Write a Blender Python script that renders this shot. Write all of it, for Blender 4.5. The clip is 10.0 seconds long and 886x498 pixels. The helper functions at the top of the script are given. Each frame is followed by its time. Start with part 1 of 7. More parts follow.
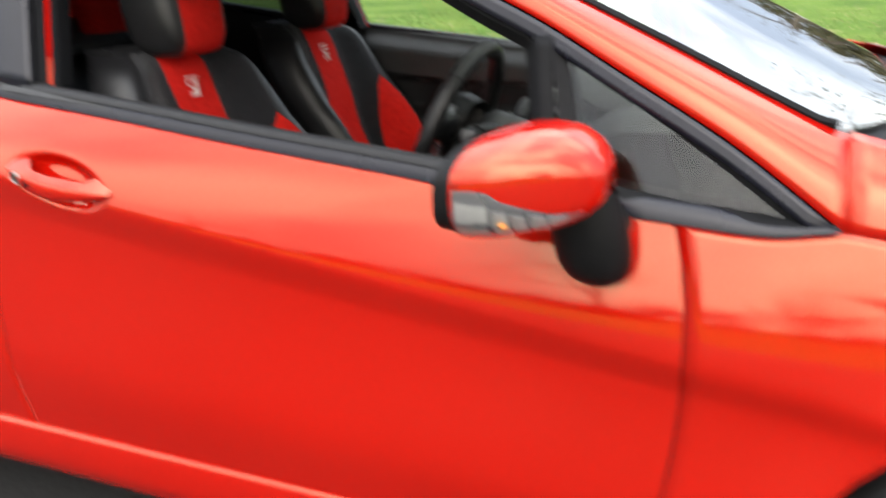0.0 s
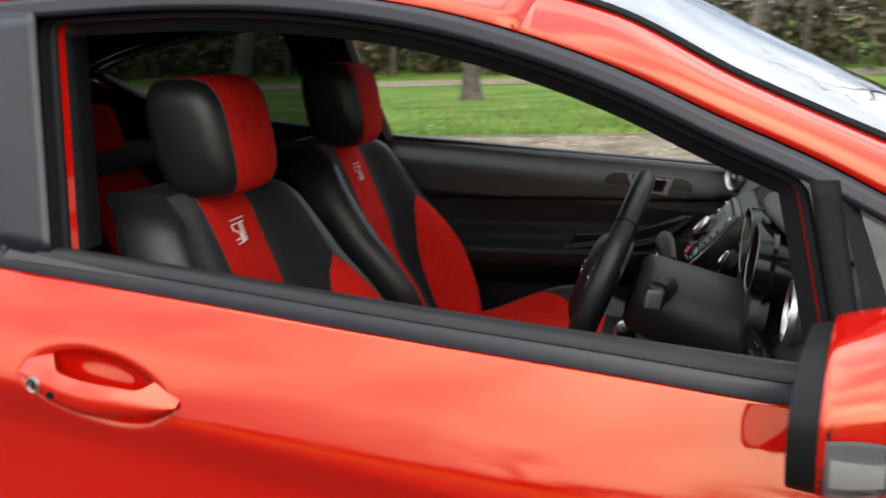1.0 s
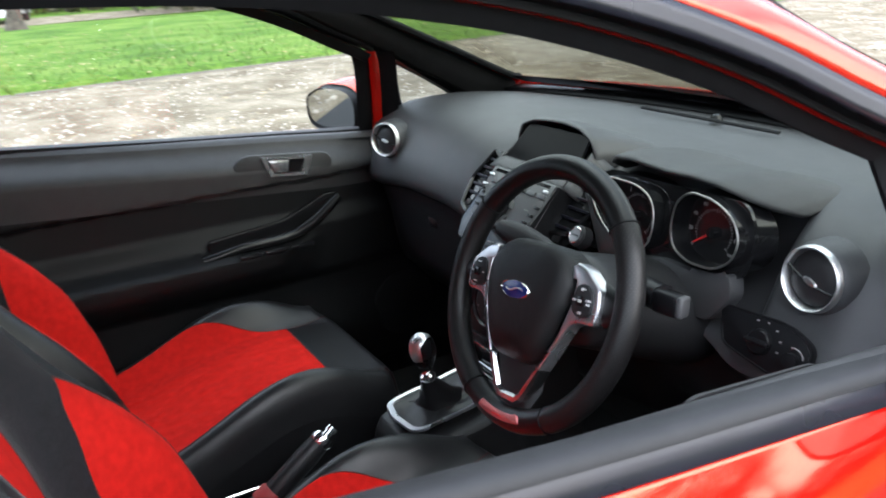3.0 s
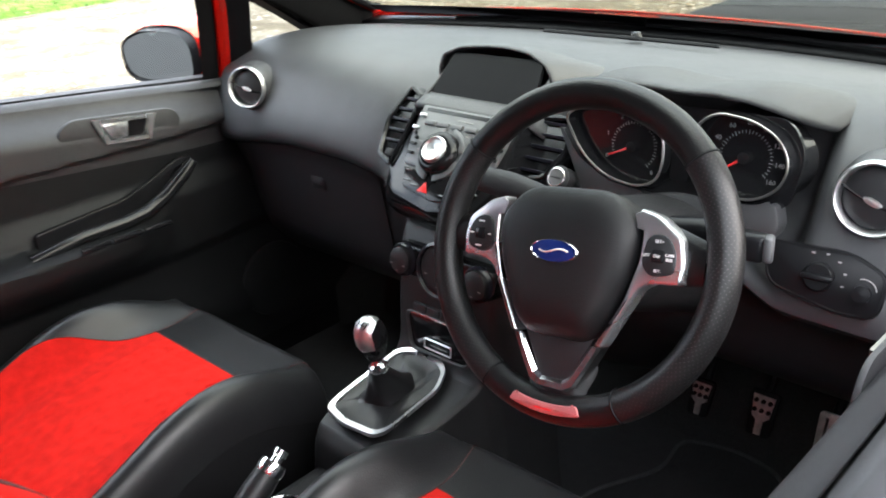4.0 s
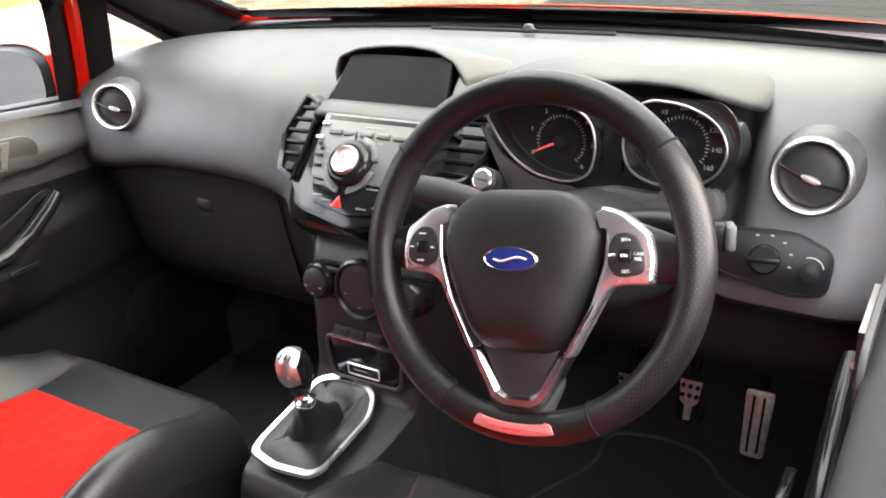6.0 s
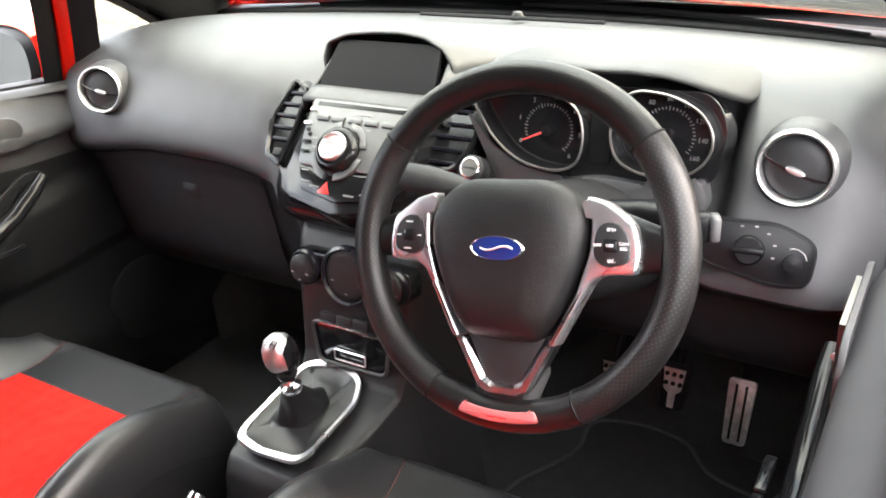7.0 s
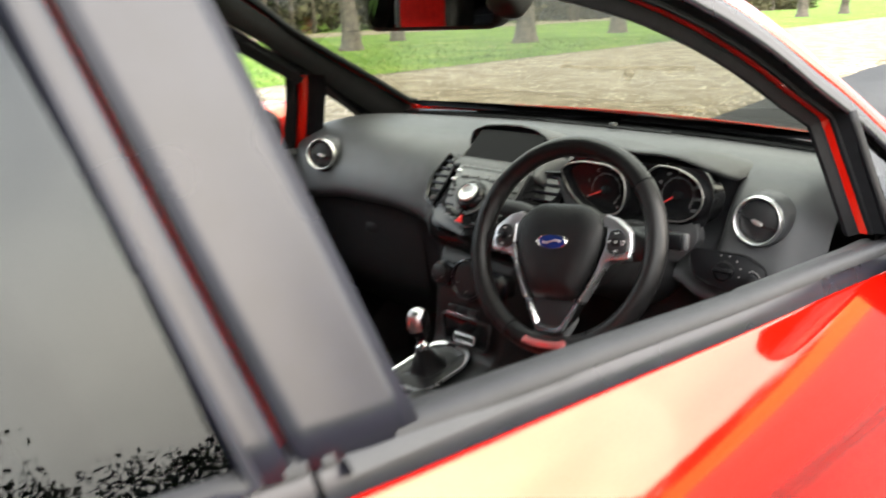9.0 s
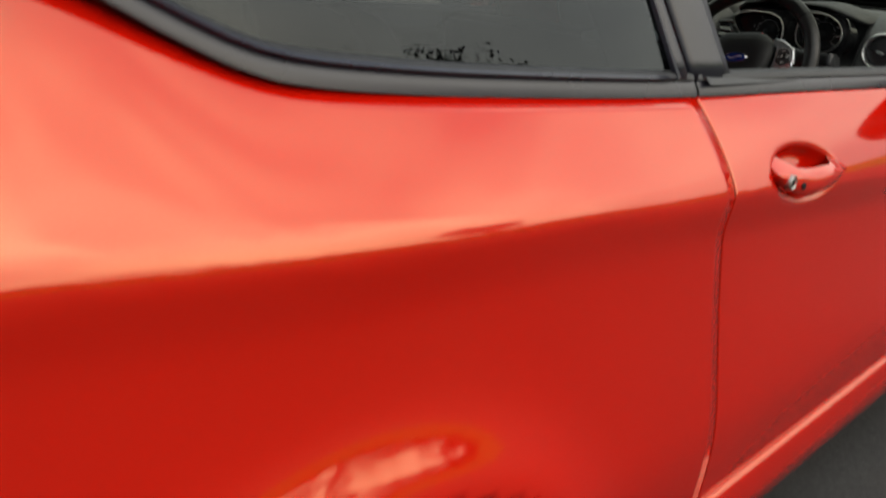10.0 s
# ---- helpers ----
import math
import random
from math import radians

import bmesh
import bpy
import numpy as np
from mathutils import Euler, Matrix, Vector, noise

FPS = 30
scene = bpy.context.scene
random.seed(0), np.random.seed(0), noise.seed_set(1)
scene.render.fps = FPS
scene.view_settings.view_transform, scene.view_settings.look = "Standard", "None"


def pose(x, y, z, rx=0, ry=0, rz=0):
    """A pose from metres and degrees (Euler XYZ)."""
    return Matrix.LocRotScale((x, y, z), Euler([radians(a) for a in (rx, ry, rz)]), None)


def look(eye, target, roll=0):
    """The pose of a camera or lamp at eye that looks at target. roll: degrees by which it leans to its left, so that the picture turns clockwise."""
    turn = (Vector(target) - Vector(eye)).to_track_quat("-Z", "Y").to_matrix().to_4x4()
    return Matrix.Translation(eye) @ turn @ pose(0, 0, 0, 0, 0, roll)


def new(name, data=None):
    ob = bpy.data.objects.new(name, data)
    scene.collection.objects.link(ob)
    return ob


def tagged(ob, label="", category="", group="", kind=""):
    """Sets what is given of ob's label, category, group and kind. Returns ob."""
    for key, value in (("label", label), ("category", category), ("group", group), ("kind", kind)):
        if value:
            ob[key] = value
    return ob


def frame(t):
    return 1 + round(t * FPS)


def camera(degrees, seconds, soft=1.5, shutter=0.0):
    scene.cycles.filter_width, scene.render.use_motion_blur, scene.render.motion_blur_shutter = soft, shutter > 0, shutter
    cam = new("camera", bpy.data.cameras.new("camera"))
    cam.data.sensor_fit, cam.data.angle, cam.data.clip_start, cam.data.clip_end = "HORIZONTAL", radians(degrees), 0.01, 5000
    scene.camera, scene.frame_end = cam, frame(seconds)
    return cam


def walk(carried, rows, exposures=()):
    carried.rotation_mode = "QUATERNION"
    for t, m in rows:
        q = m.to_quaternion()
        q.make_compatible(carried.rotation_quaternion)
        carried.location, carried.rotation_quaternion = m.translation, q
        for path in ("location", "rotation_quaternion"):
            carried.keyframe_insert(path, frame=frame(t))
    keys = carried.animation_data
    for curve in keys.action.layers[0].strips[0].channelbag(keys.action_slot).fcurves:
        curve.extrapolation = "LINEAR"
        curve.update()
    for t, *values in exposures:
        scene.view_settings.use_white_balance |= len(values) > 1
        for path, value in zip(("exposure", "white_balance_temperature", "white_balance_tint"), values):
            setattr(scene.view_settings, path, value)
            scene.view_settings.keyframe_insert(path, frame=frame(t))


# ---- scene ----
cam = camera(55.47, 10.0, soft=1.8, shutter=0.4)
PATH = [
    (0, (1.032, -1.932, 1.240), (0.312, -0.191, 0.571), -1.2),
    (0.3, (0.925, -1.840, 1.258), (0.031, -0.131, 0.729), -1.2),
    (0.5, (0.837, -1.790, 1.272), (-0.055, -0.070, 0.777), -1.0),
    (0.6, (0.788, -1.761, 1.281), (-0.089, -0.033, 0.787), -1.1),
    (1, (0.550, -1.669, 1.280), (-0.012, 0.189, 0.796), -2.2),
    (1.5, (0.325, -1.636, 1.322), (0.067, 0.290, 0.845), -3.4),
    (1.6, (0.290, -1.622, 1.332), (0.076, 0.307, 0.850), -3.6),
    (2, (0.134, -1.513, 1.354), (0.181, 0.419, 0.840), -4.0),
    (2.5, (-0.048, -1.359, 1.331), (0.514, 0.466, 0.735), -3.6),
    (3, (-0.176, -1.169, 1.327), (0.751, 0.470, 0.654), -2.9),
    (3.2, (-0.197, -1.085, 1.306), (0.814, 0.489, 0.599), -3.1),
    (4.3, (-0.257, -0.754, 1.265), (1.154, 0.401, 0.445), -3.3),
    (4.5, (-0.257, -0.740, 1.266), (1.195, 0.367, 0.450), -3.6),
    (5, (-0.249, -0.713, 1.256), (1.271, 0.337, 0.490), -3.8),
    (6.5, (-0.242, -0.690, 1.251), (1.284, 0.285, 0.403), -4.1),
    (7, (-0.243, -0.692, 1.255), (1.287, 0.272, 0.401), -3.4),
    (7.5, (-0.246, -0.693, 1.254), (1.302, 0.252, 0.411), -2.7),
    (8, (-0.261, -0.701, 1.263), (1.303, 0.247, 0.454), -2.6),
    (8.5, (-0.404, -0.837, 1.304), (1.156, 0.233, 0.653), -2.5),
    (8.8, (-0.574, -1.017, 1.266), (0.906, 0.215, 0.724), -1.4),
    (9, (-0.677, -1.100, 1.288), (0.733, 0.200, 0.720), -0.9),
    (9.3, (-0.872, -1.191, 1.262), (0.466, 0.177, 0.678), 0.4),
    (9.5, (-1.067, -1.234, 1.236), (0.241, 0.146, 0.616), 1.1),
    (9.7, (-1.221, -1.282, 1.243), (0.028, 0.116, 0.547), 1.9),
    (10, (-1.461, -1.375, 1.235), (-0.213, -0.005, 0.483), 0.6),
]
walk(cam, [(t, look(eye, target, roll)) for t, eye, target, roll in PATH],
     [(0, -0.22, 6400, 9), (0.5, -0.45, 6400, 9), (1.0, -0.62, 6400, 9), (1.5, -0.62, 6300, 9), (2.0, -0.48, 6150, 9), (2.5, -0.12, 5850, 9), (3.0, 0.32, 5700, 9),
      (4.3, 1.50, 6250, 11), (5.0, 1.90, 6500, 12), (6.5, 2.05, 6600, 13), (7.5, 2.33, 6600, 13), (8.0, 2.26, 6600, 13), (8.5, 1.88, 6600, 12),
      (9.0, 0.88, 6650, 8), (9.5, -0.12, 6700, 4), (10.0, -0.92, 6750, 5)])

# ---- world and sun: bright overcast sky ----
SUN_DIR = Vector((0.38, -0.86, 0.28)).normalized()
world = bpy.data.worlds.new("overcast")
scene.world = world
world.use_nodes = True
wt = world.node_tree
sky = wt.nodes.new("ShaderNodeTexSky")
sky.sky_type, sky.sun_disc = "NISHITA", False
sky.sun_elevation, sky.sun_rotation = math.asin(SUN_DIR.z), math.atan2(SUN_DIR.x, SUN_DIR.y)
sky.air_density, sky.dust_density = 1.2, 4.0
tc = wt.nodes.new("ShaderNodeTexCoord")
cn = wt.nodes.new("ShaderNodeTexNoise")
cn.inputs["Scale"].default_value, cn.inputs["Detail"].default_value = 2.2, 5.0
wt.links.new(tc.outputs["Generated"], cn.inputs["Vector"])
ramp = wt.nodes.new("ShaderNodeValToRGB")
ramp.color_ramp.elements[0].position, ramp.color_ramp.elements[1].position = 0.40, 0.62
ramp.color_ramp.elements[0].color = (7.0, 7.8, 9.2, 1)
ramp.color_ramp.elements[1].color = (21.0, 20.6, 19.6, 1)
wt.links.new(cn.outputs["Fac"], ramp.inputs["Fac"])
wm = wt.nodes.new("ShaderNodeMixRGB")
wm.inputs["Fac"].default_value = 0.85
wt.links.new(sky.outputs["Color"], wm.inputs["Color1"])
wt.links.new(ramp.outputs["Color"], wm.inputs["Color2"])
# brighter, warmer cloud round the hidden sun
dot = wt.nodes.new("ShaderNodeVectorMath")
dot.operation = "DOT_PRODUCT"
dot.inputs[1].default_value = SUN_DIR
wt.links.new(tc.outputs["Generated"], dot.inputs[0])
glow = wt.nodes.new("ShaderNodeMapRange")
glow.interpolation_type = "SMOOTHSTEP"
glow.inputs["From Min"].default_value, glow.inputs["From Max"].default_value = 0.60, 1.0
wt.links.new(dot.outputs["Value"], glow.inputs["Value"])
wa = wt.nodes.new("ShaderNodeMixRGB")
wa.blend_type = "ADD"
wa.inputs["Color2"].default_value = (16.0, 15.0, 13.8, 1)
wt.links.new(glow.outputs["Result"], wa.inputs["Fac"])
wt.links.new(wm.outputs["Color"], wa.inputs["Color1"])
# the cloud is warmer and brighter on the sun's side, cooler away from it
axis = wt.nodes.new("ShaderNodeVectorMath")
axis.operation = "DOT_PRODUCT"
axis.inputs[1].default_value = (0.25, -0.95, 0.15)
wt.links.new(tc.outputs["Generated"], axis.inputs[0])
side = wt.nodes.new("ShaderNodeMapRange")
side.interpolation_type = "SMOOTHSTEP"
side.inputs["From Min"].default_value, side.inputs["From Max"].default_value = -0.5, 0.8
wt.links.new(axis.outputs["Value"], side.inputs["Value"])
tint = wt.nodes.new("ShaderNodeMixRGB")
tint.inputs["Color1"].default_value, tint.inputs["Color2"].default_value = (1.06, 1.09, 1.14, 1), (1.05, 1.03, 1.02, 1)
wt.links.new(side.outputs["Result"], tint.inputs["Fac"])
wb = wt.nodes.new("ShaderNodeMixRGB")
wb.blend_type = "MULTIPLY"
wb.inputs["Fac"].default_value = 1.0
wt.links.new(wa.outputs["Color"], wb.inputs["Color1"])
# overcast: the zenith is about three times as bright as the horizon
sep = wt.nodes.new("ShaderNodeSeparateXYZ")
wt.links.new(tc.outputs["Generated"], sep.inputs[0])
high = wt.nodes.new("ShaderNodeMapRange")
high.inputs["To Min"].default_value, high.inputs["To Max"].default_value = 1.0, 3.1
zz = wt.nodes.new("ShaderNodeMath")
zz.operation = "POWER"
zz.inputs[1].default_value = 1.7
zz.use_clamp = True
wt.links.new(sep.outputs["Z"], zz.inputs[0])
wt.links.new(zz.outputs[0], high.inputs["Value"])
wc = wt.nodes.new("ShaderNodeVectorMath")
wc.operation = "SCALE"
wt.links.new(wb.outputs["Color"], wc.inputs[0])
wt.links.new(high.outputs["Result"], wc.inputs["Scale"])
wt.links.new(tint.outputs["Color"], wb.inputs["Color2"])
bg = wt.nodes["Background"]
bg.inputs["Strength"].default_value = 0.13
wt.links.new(wc.outputs["Vector"], bg.inputs["Color"])
sun = new("sun", bpy.data.lights.new("sun", "SUN"))
sun.data.energy, sun.data.angle, sun.data.color = 0.6, radians(70), (1.0, 0.95, 0.88)
sun.matrix_world = look(SUN_DIR * 30, (0, 0, 0))


# ---- materials ----
def ramp_set(node, stops):
    while len(node.color_ramp.elements) < len(stops):
        node.color_ramp.elements.new(0.5)
    for e, (p, c) in zip(node.color_ramp.elements, stops):
        e.position, e.color = p, (*c, 1)


def mat(name, color, rough=0.5, metal=0.0, coat=0.0, var=0.12, scale=40.0, bump=0.0, bscale=300.0, detail=4.0,
        spec=0.5, sheen=0.0, rand=0.0, second=None, coords="Object"):
    """A procedural surface: colour varied by two noises, grain as bump, gloss varied a little."""
    m = bpy.data.materials.new(name)
    m.use_nodes = True
    nt = m.node_tree
    p = nt.nodes["Principled BSDF"]
    p.inputs["Roughness"].default_value = rough
    p.inputs["Metallic"].default_value = metal
    p.inputs["Coat Weight"].default_value = coat
    p.inputs["Coat Roughness"].default_value = 0.02
    p.inputs["Specular IOR Level"].default_value = spec
    p.inputs["Sheen Weight"].default_value = sheen
    tex = nt.nodes.new("ShaderNodeTexCoord")
    n1 = nt.nodes.new("ShaderNodeTexNoise")
    n1.inputs["Scale"].default_value, n1.inputs["Detail"].default_value = scale, detail
    nt.links.new(tex.outputs[coords], n1.inputs["Vector"])
    r = nt.nodes.new("ShaderNodeValToRGB")
    lo = tuple(max(0, c * (1 - var)) for c in color)
    hi = tuple(min(1, c * (1 + var)) for c in color)
    ramp_set(r, [(0.3, lo), (0.7, second or hi)])
    nt.links.new(n1.outputs["Fac"], r.inputs["Fac"])
    out = r.outputs["Color"]
    if rand:
        oi = nt.nodes.new("ShaderNodeObjectInfo")
        mx = nt.nodes.new("ShaderNodeHueSaturation")
        mr = nt.nodes.new("ShaderNodeMapRange")
        mr.inputs["To Min"].default_value, mr.inputs["To Max"].default_value = 1 - rand, 1 + rand
        nt.links.new(oi.outputs["Random"], mr.inputs["Value"])
        nt.links.new(mr.outputs["Result"], mx.inputs["Value"])
        nt.links.new(out, mx.inputs["Color"])
        out = mx.outputs["Color"]
    nt.links.new(out, p.inputs["Base Color"])
    n2 = nt.nodes.new("ShaderNodeTexNoise")
    n2.inputs["Scale"].default_value = scale * 0.23
    nt.links.new(tex.outputs[coords], n2.inputs["Vector"])
    rr = nt.nodes.new("ShaderNodeMapRange")
    rr.inputs["To Min"].default_value, rr.inputs["To Max"].default_value = rough * 0.85, min(1, rough * 1.15)
    nt.links.new(n2.outputs["Fac"], rr.inputs["Value"])
    nt.links.new(rr.outputs["Result"], p.inputs["Roughness"])
    if bump:
        n3 = nt.nodes.new("ShaderNodeTexNoise")
        n3.inputs["Scale"].default_value, n3.inputs["Detail"].default_value = bscale, 3.0
        nt.links.new(tex.outputs[coords], n3.inputs["Vector"])
        b = nt.nodes.new("ShaderNodeBump")
        b.inputs["Strength"].default_value, b.inputs["Distance"].default_value = bump, 0.002
        nt.links.new(n3.outputs["Fac"], b.inputs["Height"])
        nt.links.new(b.outputs["Normal"], p.inputs["Normal"])
    return m


def glass(name, tint, rough=0.0, base=0.07, power=4.0, gloss=(1.0, 1.0, 1.0)):
    """Thin pane: mirror-like gloss by Fresnel over a clear or tinted see-through sheet."""
    m = bpy.data.materials.new(name)
    m.use_nodes = True
    nt = m.node_tree
    nt.nodes.remove(nt.nodes["Principled BSDF"])
    lw = nt.nodes.new("ShaderNodeLayerWeight")
    lw.inputs["Blend"].default_value = 0.5
    pw = nt.nodes.new("ShaderNodeMath")
    pw.operation = "POWER"
    pw.inputs[1].default_value = power
    nt.links.new(lw.outputs["Facing"], pw.inputs[0])
    fr = nt.nodes.new("ShaderNodeMath")
    fr.operation = "MULTIPLY_ADD"
    fr.inputs[1].default_value, fr.inputs[2].default_value = 0.90, base
    nt.links.new(pw.outputs[0], fr.inputs[0])
    gl = nt.nodes.new("ShaderNodeBsdfGlossy")
    gl.inputs["Roughness"].default_value = rough
    gl.inputs["Color"].default_value = (*gloss, 1)
    tr = nt.nodes.new("ShaderNodeBsdfTransparent")
    tr.inputs["Color"].default_value = (*tint, 1)
    mx = nt.nodes.new("ShaderNodeMixShader")
    nt.links.new(fr.outputs[0], mx.inputs["Fac"])
    nt.links.new(tr.outputs["BSDF"], mx.inputs[1])
    nt.links.new(gl.outputs["BSDF"], mx.inputs[2])
    nt.links.new(mx.outputs["Shader"], nt.nodes["Material Output"].inputs["Surface"])
    return m


M_PAINT = mat("red_paint", (0.42, 0.0042, 0.0014), 0.06, coat=0.06, var=0.03, scale=3.0, spec=0.85)
# warm specular tint: sky reflections on the paint turn cream
pp = M_PAINT.node_tree.nodes["Principled BSDF"]
pp.inputs["IOR"].default_value = 1.64
pp.inputs["Specular Tint"].default_value = (1.0, 0.76, 0.47, 1)
M_TRIM = mat("black_trim", (0.0095, 0.0095, 0.0155), 0.28, spec=0.44, var=0.15, scale=30, bump=0.03, bscale=500)
M_RUBBER = mat("rubber", (0.006, 0.006, 0.007), 0.6, spec=0.13, var=0.2, scale=60, bump=0.05)
M_DASH = mat("dash_plastic", (0.039, 0.0395, 0.042), 0.46, spec=0.50, var=0.10, scale=25, bump=0.25, bscale=1100)
M_DASHLOW = mat("lower_plastic", (0.017, 0.017, 0.0185), 0.48, spec=0.26, var=0.12, scale=25, bump=0.2, bscale=900)
M_PIANO = mat("gloss_black", (0.009, 0.009, 0.010), 0.12, spec=0.26, var=0.1)
M_LEATHER = mat("black_leather", (0.0103, 0.0102, 0.0112), 0.39, spec=0.42, var=0.2, scale=18, bump=0.16, bscale=420)
M_WHEEL = mat("wheel_leather", (0.0065, 0.0063, 0.0066), 0.30, spec=0.34, var=0.2, scale=30, bump=0.25, bscale=600)
M_HUB = mat("grained_cover", (0.0070, 0.0070, 0.0075), 0.40, spec=0.30, var=0.15, scale=30, bump=0.4, bscale=850)
M_GREY = mat("grey_cloth", (0.011, 0.0115, 0.014), 0.85, var=0.2, scale=150, bump=0.5, bscale=900, sheen=0.1, spec=0.2)
M_REDCLOTH = mat("red_cloth", (0.50, 0.011, 0.007), 0.9, var=0.14, scale=70, bump=0.5, bscale=700, spec=0.12)
M_SILVER = mat("satin_silver", (0.74, 0.74, 0.74), 0.38, metal=1.0, var=0.05)
M_CHROME = mat("chrome", (0.88, 0.88, 0.89), 0.22, metal=1.0, var=0.03)
M_PANEL = mat("silver_panel", (0.115, 0.117, 0.12), 0.45, metal=0.5, var=0.05)
M_DOOR = mat("door_plastic", (0.0070, 0.0072, 0.0080), 0.45, spec=0.2, var=0.10, scale=25, bump=0.25, bscale=1000)
M_CARPET = mat("carpet", (0.017, 0.0165, 0.017), 0.95, var=0.3, scale=200, bump=0.8, bscale=1200)
M_LINER = mat("headliner", (0.010, 0.010, 0.011), 0.9, spec=0.15, var=0.1, scale=80, bump=0.3)
M_SCREEN = mat("dark_screen", (0.008, 0.008, 0.009), 0.12, var=0.1)
M_DISPLAY = mat("display_glass", (0.006, 0.006, 0.007), 0.22, spec=0.06, var=0.1)
M_MARK = mat("dim_print", (0.22, 0.21, 0.21), 0.6, var=0.1)
M_WHITE = mat("white_print", (0.75, 0.75, 0.74), 0.6, var=0.05)
M_REDPLASTIC = mat("red_plastic", (0.70, 0.02, 0.02), 0.3, var=0.05)
M_REDLEATHER = mat("red_badge", (0.55, 0.17, 0.17), 0.35, var=0.08, metal=0.4)
M_BLUE = mat("blue_enamel", (0.010, 0.022, 0.13), 0.25, coat=0.3, var=0.08)
M_AMBER = mat("amber_bulb", (0.75, 0.28, 0.04), 0.3, var=0.1)
M_SWITCH = mat("switch_black", (0.007, 0.007, 0.008), 0.30, spec=0.14, var=0.1)
M_STITCH = mat("red_stitching", (0.050, 0.011, 0.010), 0.7, var=0.2, scale=400)
M_REFLECT = mat("bulb_reflector", (0.80, 0.80, 0.78), 0.45, metal=0.7, var=0.1, scale=300)
M_CONSOLE = mat("console_plastic", (0.017, 0.017, 0.018), 0.42, spec=0.3, var=0.12, scale=25, bump=0.2, bscale=900)
# lighter than M_DOOR: sky light on the door tops, put into the colour
M_DOORTOP_LIT = mat("door_pad", (0.031, 0.031, 0.0325), 0.48, spec=0.35, var=0.1, scale=25, bump=0.25, bscale=1000)
M_ALLOY = mat("worn_alloy", (0.46, 0.45, 0.44), 0.45, metal=0.9, var=0.25, scale=90)
M_SHELL = mat("black_shell", (0.0065, 0.0065, 0.007), 0.5, spec=0.16, var=0.15, scale=40, bump=0.15, bscale=900)
M_BIND = mat("mat_edge", (0.040, 0.040, 0.042), 0.8, var=0.2, scale=200)
M_STEEL = mat("dull_steel", (0.30, 0.29, 0.28), 0.4, metal=1.0, var=0.1)
M_HOLE = mat("perforation", (0.06, 0.057, 0.057), 0.8, var=0.1)
M_SATIN = mat("satin_trim", (0.62, 0.62, 0.64), 0.28, metal=0.9, var=0.05)
M_HOOD = mat("hood_plastic", (0.036, 0.0365, 0.038), 0.50, spec=0.4, var=0.1, scale=25, bump=0.25, bscale=1100)
M_TYRE = mat("tyre", (0.02, 0.02, 0.02), 0.8, var=0.2, scale=50, bump=0.3)
M_BARK = mat("bark", (0.085, 0.070, 0.055), 0.95, var=0.5, scale=6, bump=1.0, bscale=18)
M_LEAF = mat("foliage", (0.055, 0.065, 0.022), 0.8, var=0.5, scale=1.2, second=(0.10, 0.085, 0.035))
M_HEDGE = mat("dark_foliage", (0.030, 0.038, 0.018), 0.85, var=0.5, scale=0.8, second=(0.055, 0.05, 0.025))
M_GLASS = glass("clear_glass", (0.88, 0.91, 0.90), base=0.055, power=4.5)
M_QUARTER = glass("quarter_glass", (0.50, 0.53, 0.53), base=0.035, power=4.5)
M_SHIELD = glass("windscreen_glass", (0.66, 0.68, 0.59), base=0.12, power=2.6)
# bluish gloss: the cooler sky in its reflections is put into the colour
M_TINT = glass("privacy_glass", (0.082, 0.093, 0.107), base=0.028, power=4.6, gloss=(0.84, 0.93, 1.0))
M_MIRROR = mat("mirror_glass", (0.56, 0.57, 0.56), 0.02, metal=1.0, var=0.01)
M_LENS = glass("clear_lens", (0.85, 0.85, 0.85), rough=0.08)


def ground_mat(name, stops, scales, rough=0.95, bump=0.6, bscale=30.0, bdist=0.02):
    m = bpy.data.materials.new(name)
    m.use_nodes = True
    nt = m.node_tree
    p = nt.nodes["Principled BSDF"]
    p.inputs["Roughness"].default_value = rough
    p.inputs["Specular IOR Level"].default_value = 0.15
    tex = nt.nodes.new("ShaderNodeTexCoord")
    outs = []
    for sc in scales:
        n = nt.nodes.new("ShaderNodeTexNoise")
        n.inputs["Scale"].default_value, n.inputs["Detail"].default_value = sc, 6.0
        nt.links.new(tex.outputs["Object"], n.inputs["Vector"])
        outs.append(n.outputs["Fac"])
    mx = nt.nodes.new("ShaderNodeMath")
    mx.operation = "MULTIPLY_ADD"
    mx.inputs[1].default_value = 0.5
    half = nt.nodes.new("ShaderNodeMath")
    half.operation = "MULTIPLY"
    half.inputs[1].default_value = 0.5
    nt.links.new(outs[1], half.inputs[0])
    nt.links.new(outs[0], mx.inputs[0])
    nt.links.new(half.outputs[0], mx.inputs[2])
    r = nt.nodes.new("ShaderNodeValToRGB")
    ramp_set(r, stops)
    nt.links.new(mx.outputs[0], r.inputs["Fac"])
    nt.links.new(r.outputs["Color"], p.inputs["Base Color"])
    n = nt.nodes.new("ShaderNodeTexNoise")
    n.inputs["Scale"].default_value, n.inputs["Detail"].default_value = bscale, 6.0
    nt.links.new(tex.outputs["Object"], n.inputs["Vector"])
    b = nt.nodes.new("ShaderNodeBump")
    b.inputs["Strength"].default_value, b.inputs["Distance"].default_value = bump, bdist
    nt.links.new(n.outputs["Fac"], b.inputs["Height"])
    nt.links.new(b.outputs["Normal"], p.inputs["Normal"])
    return m


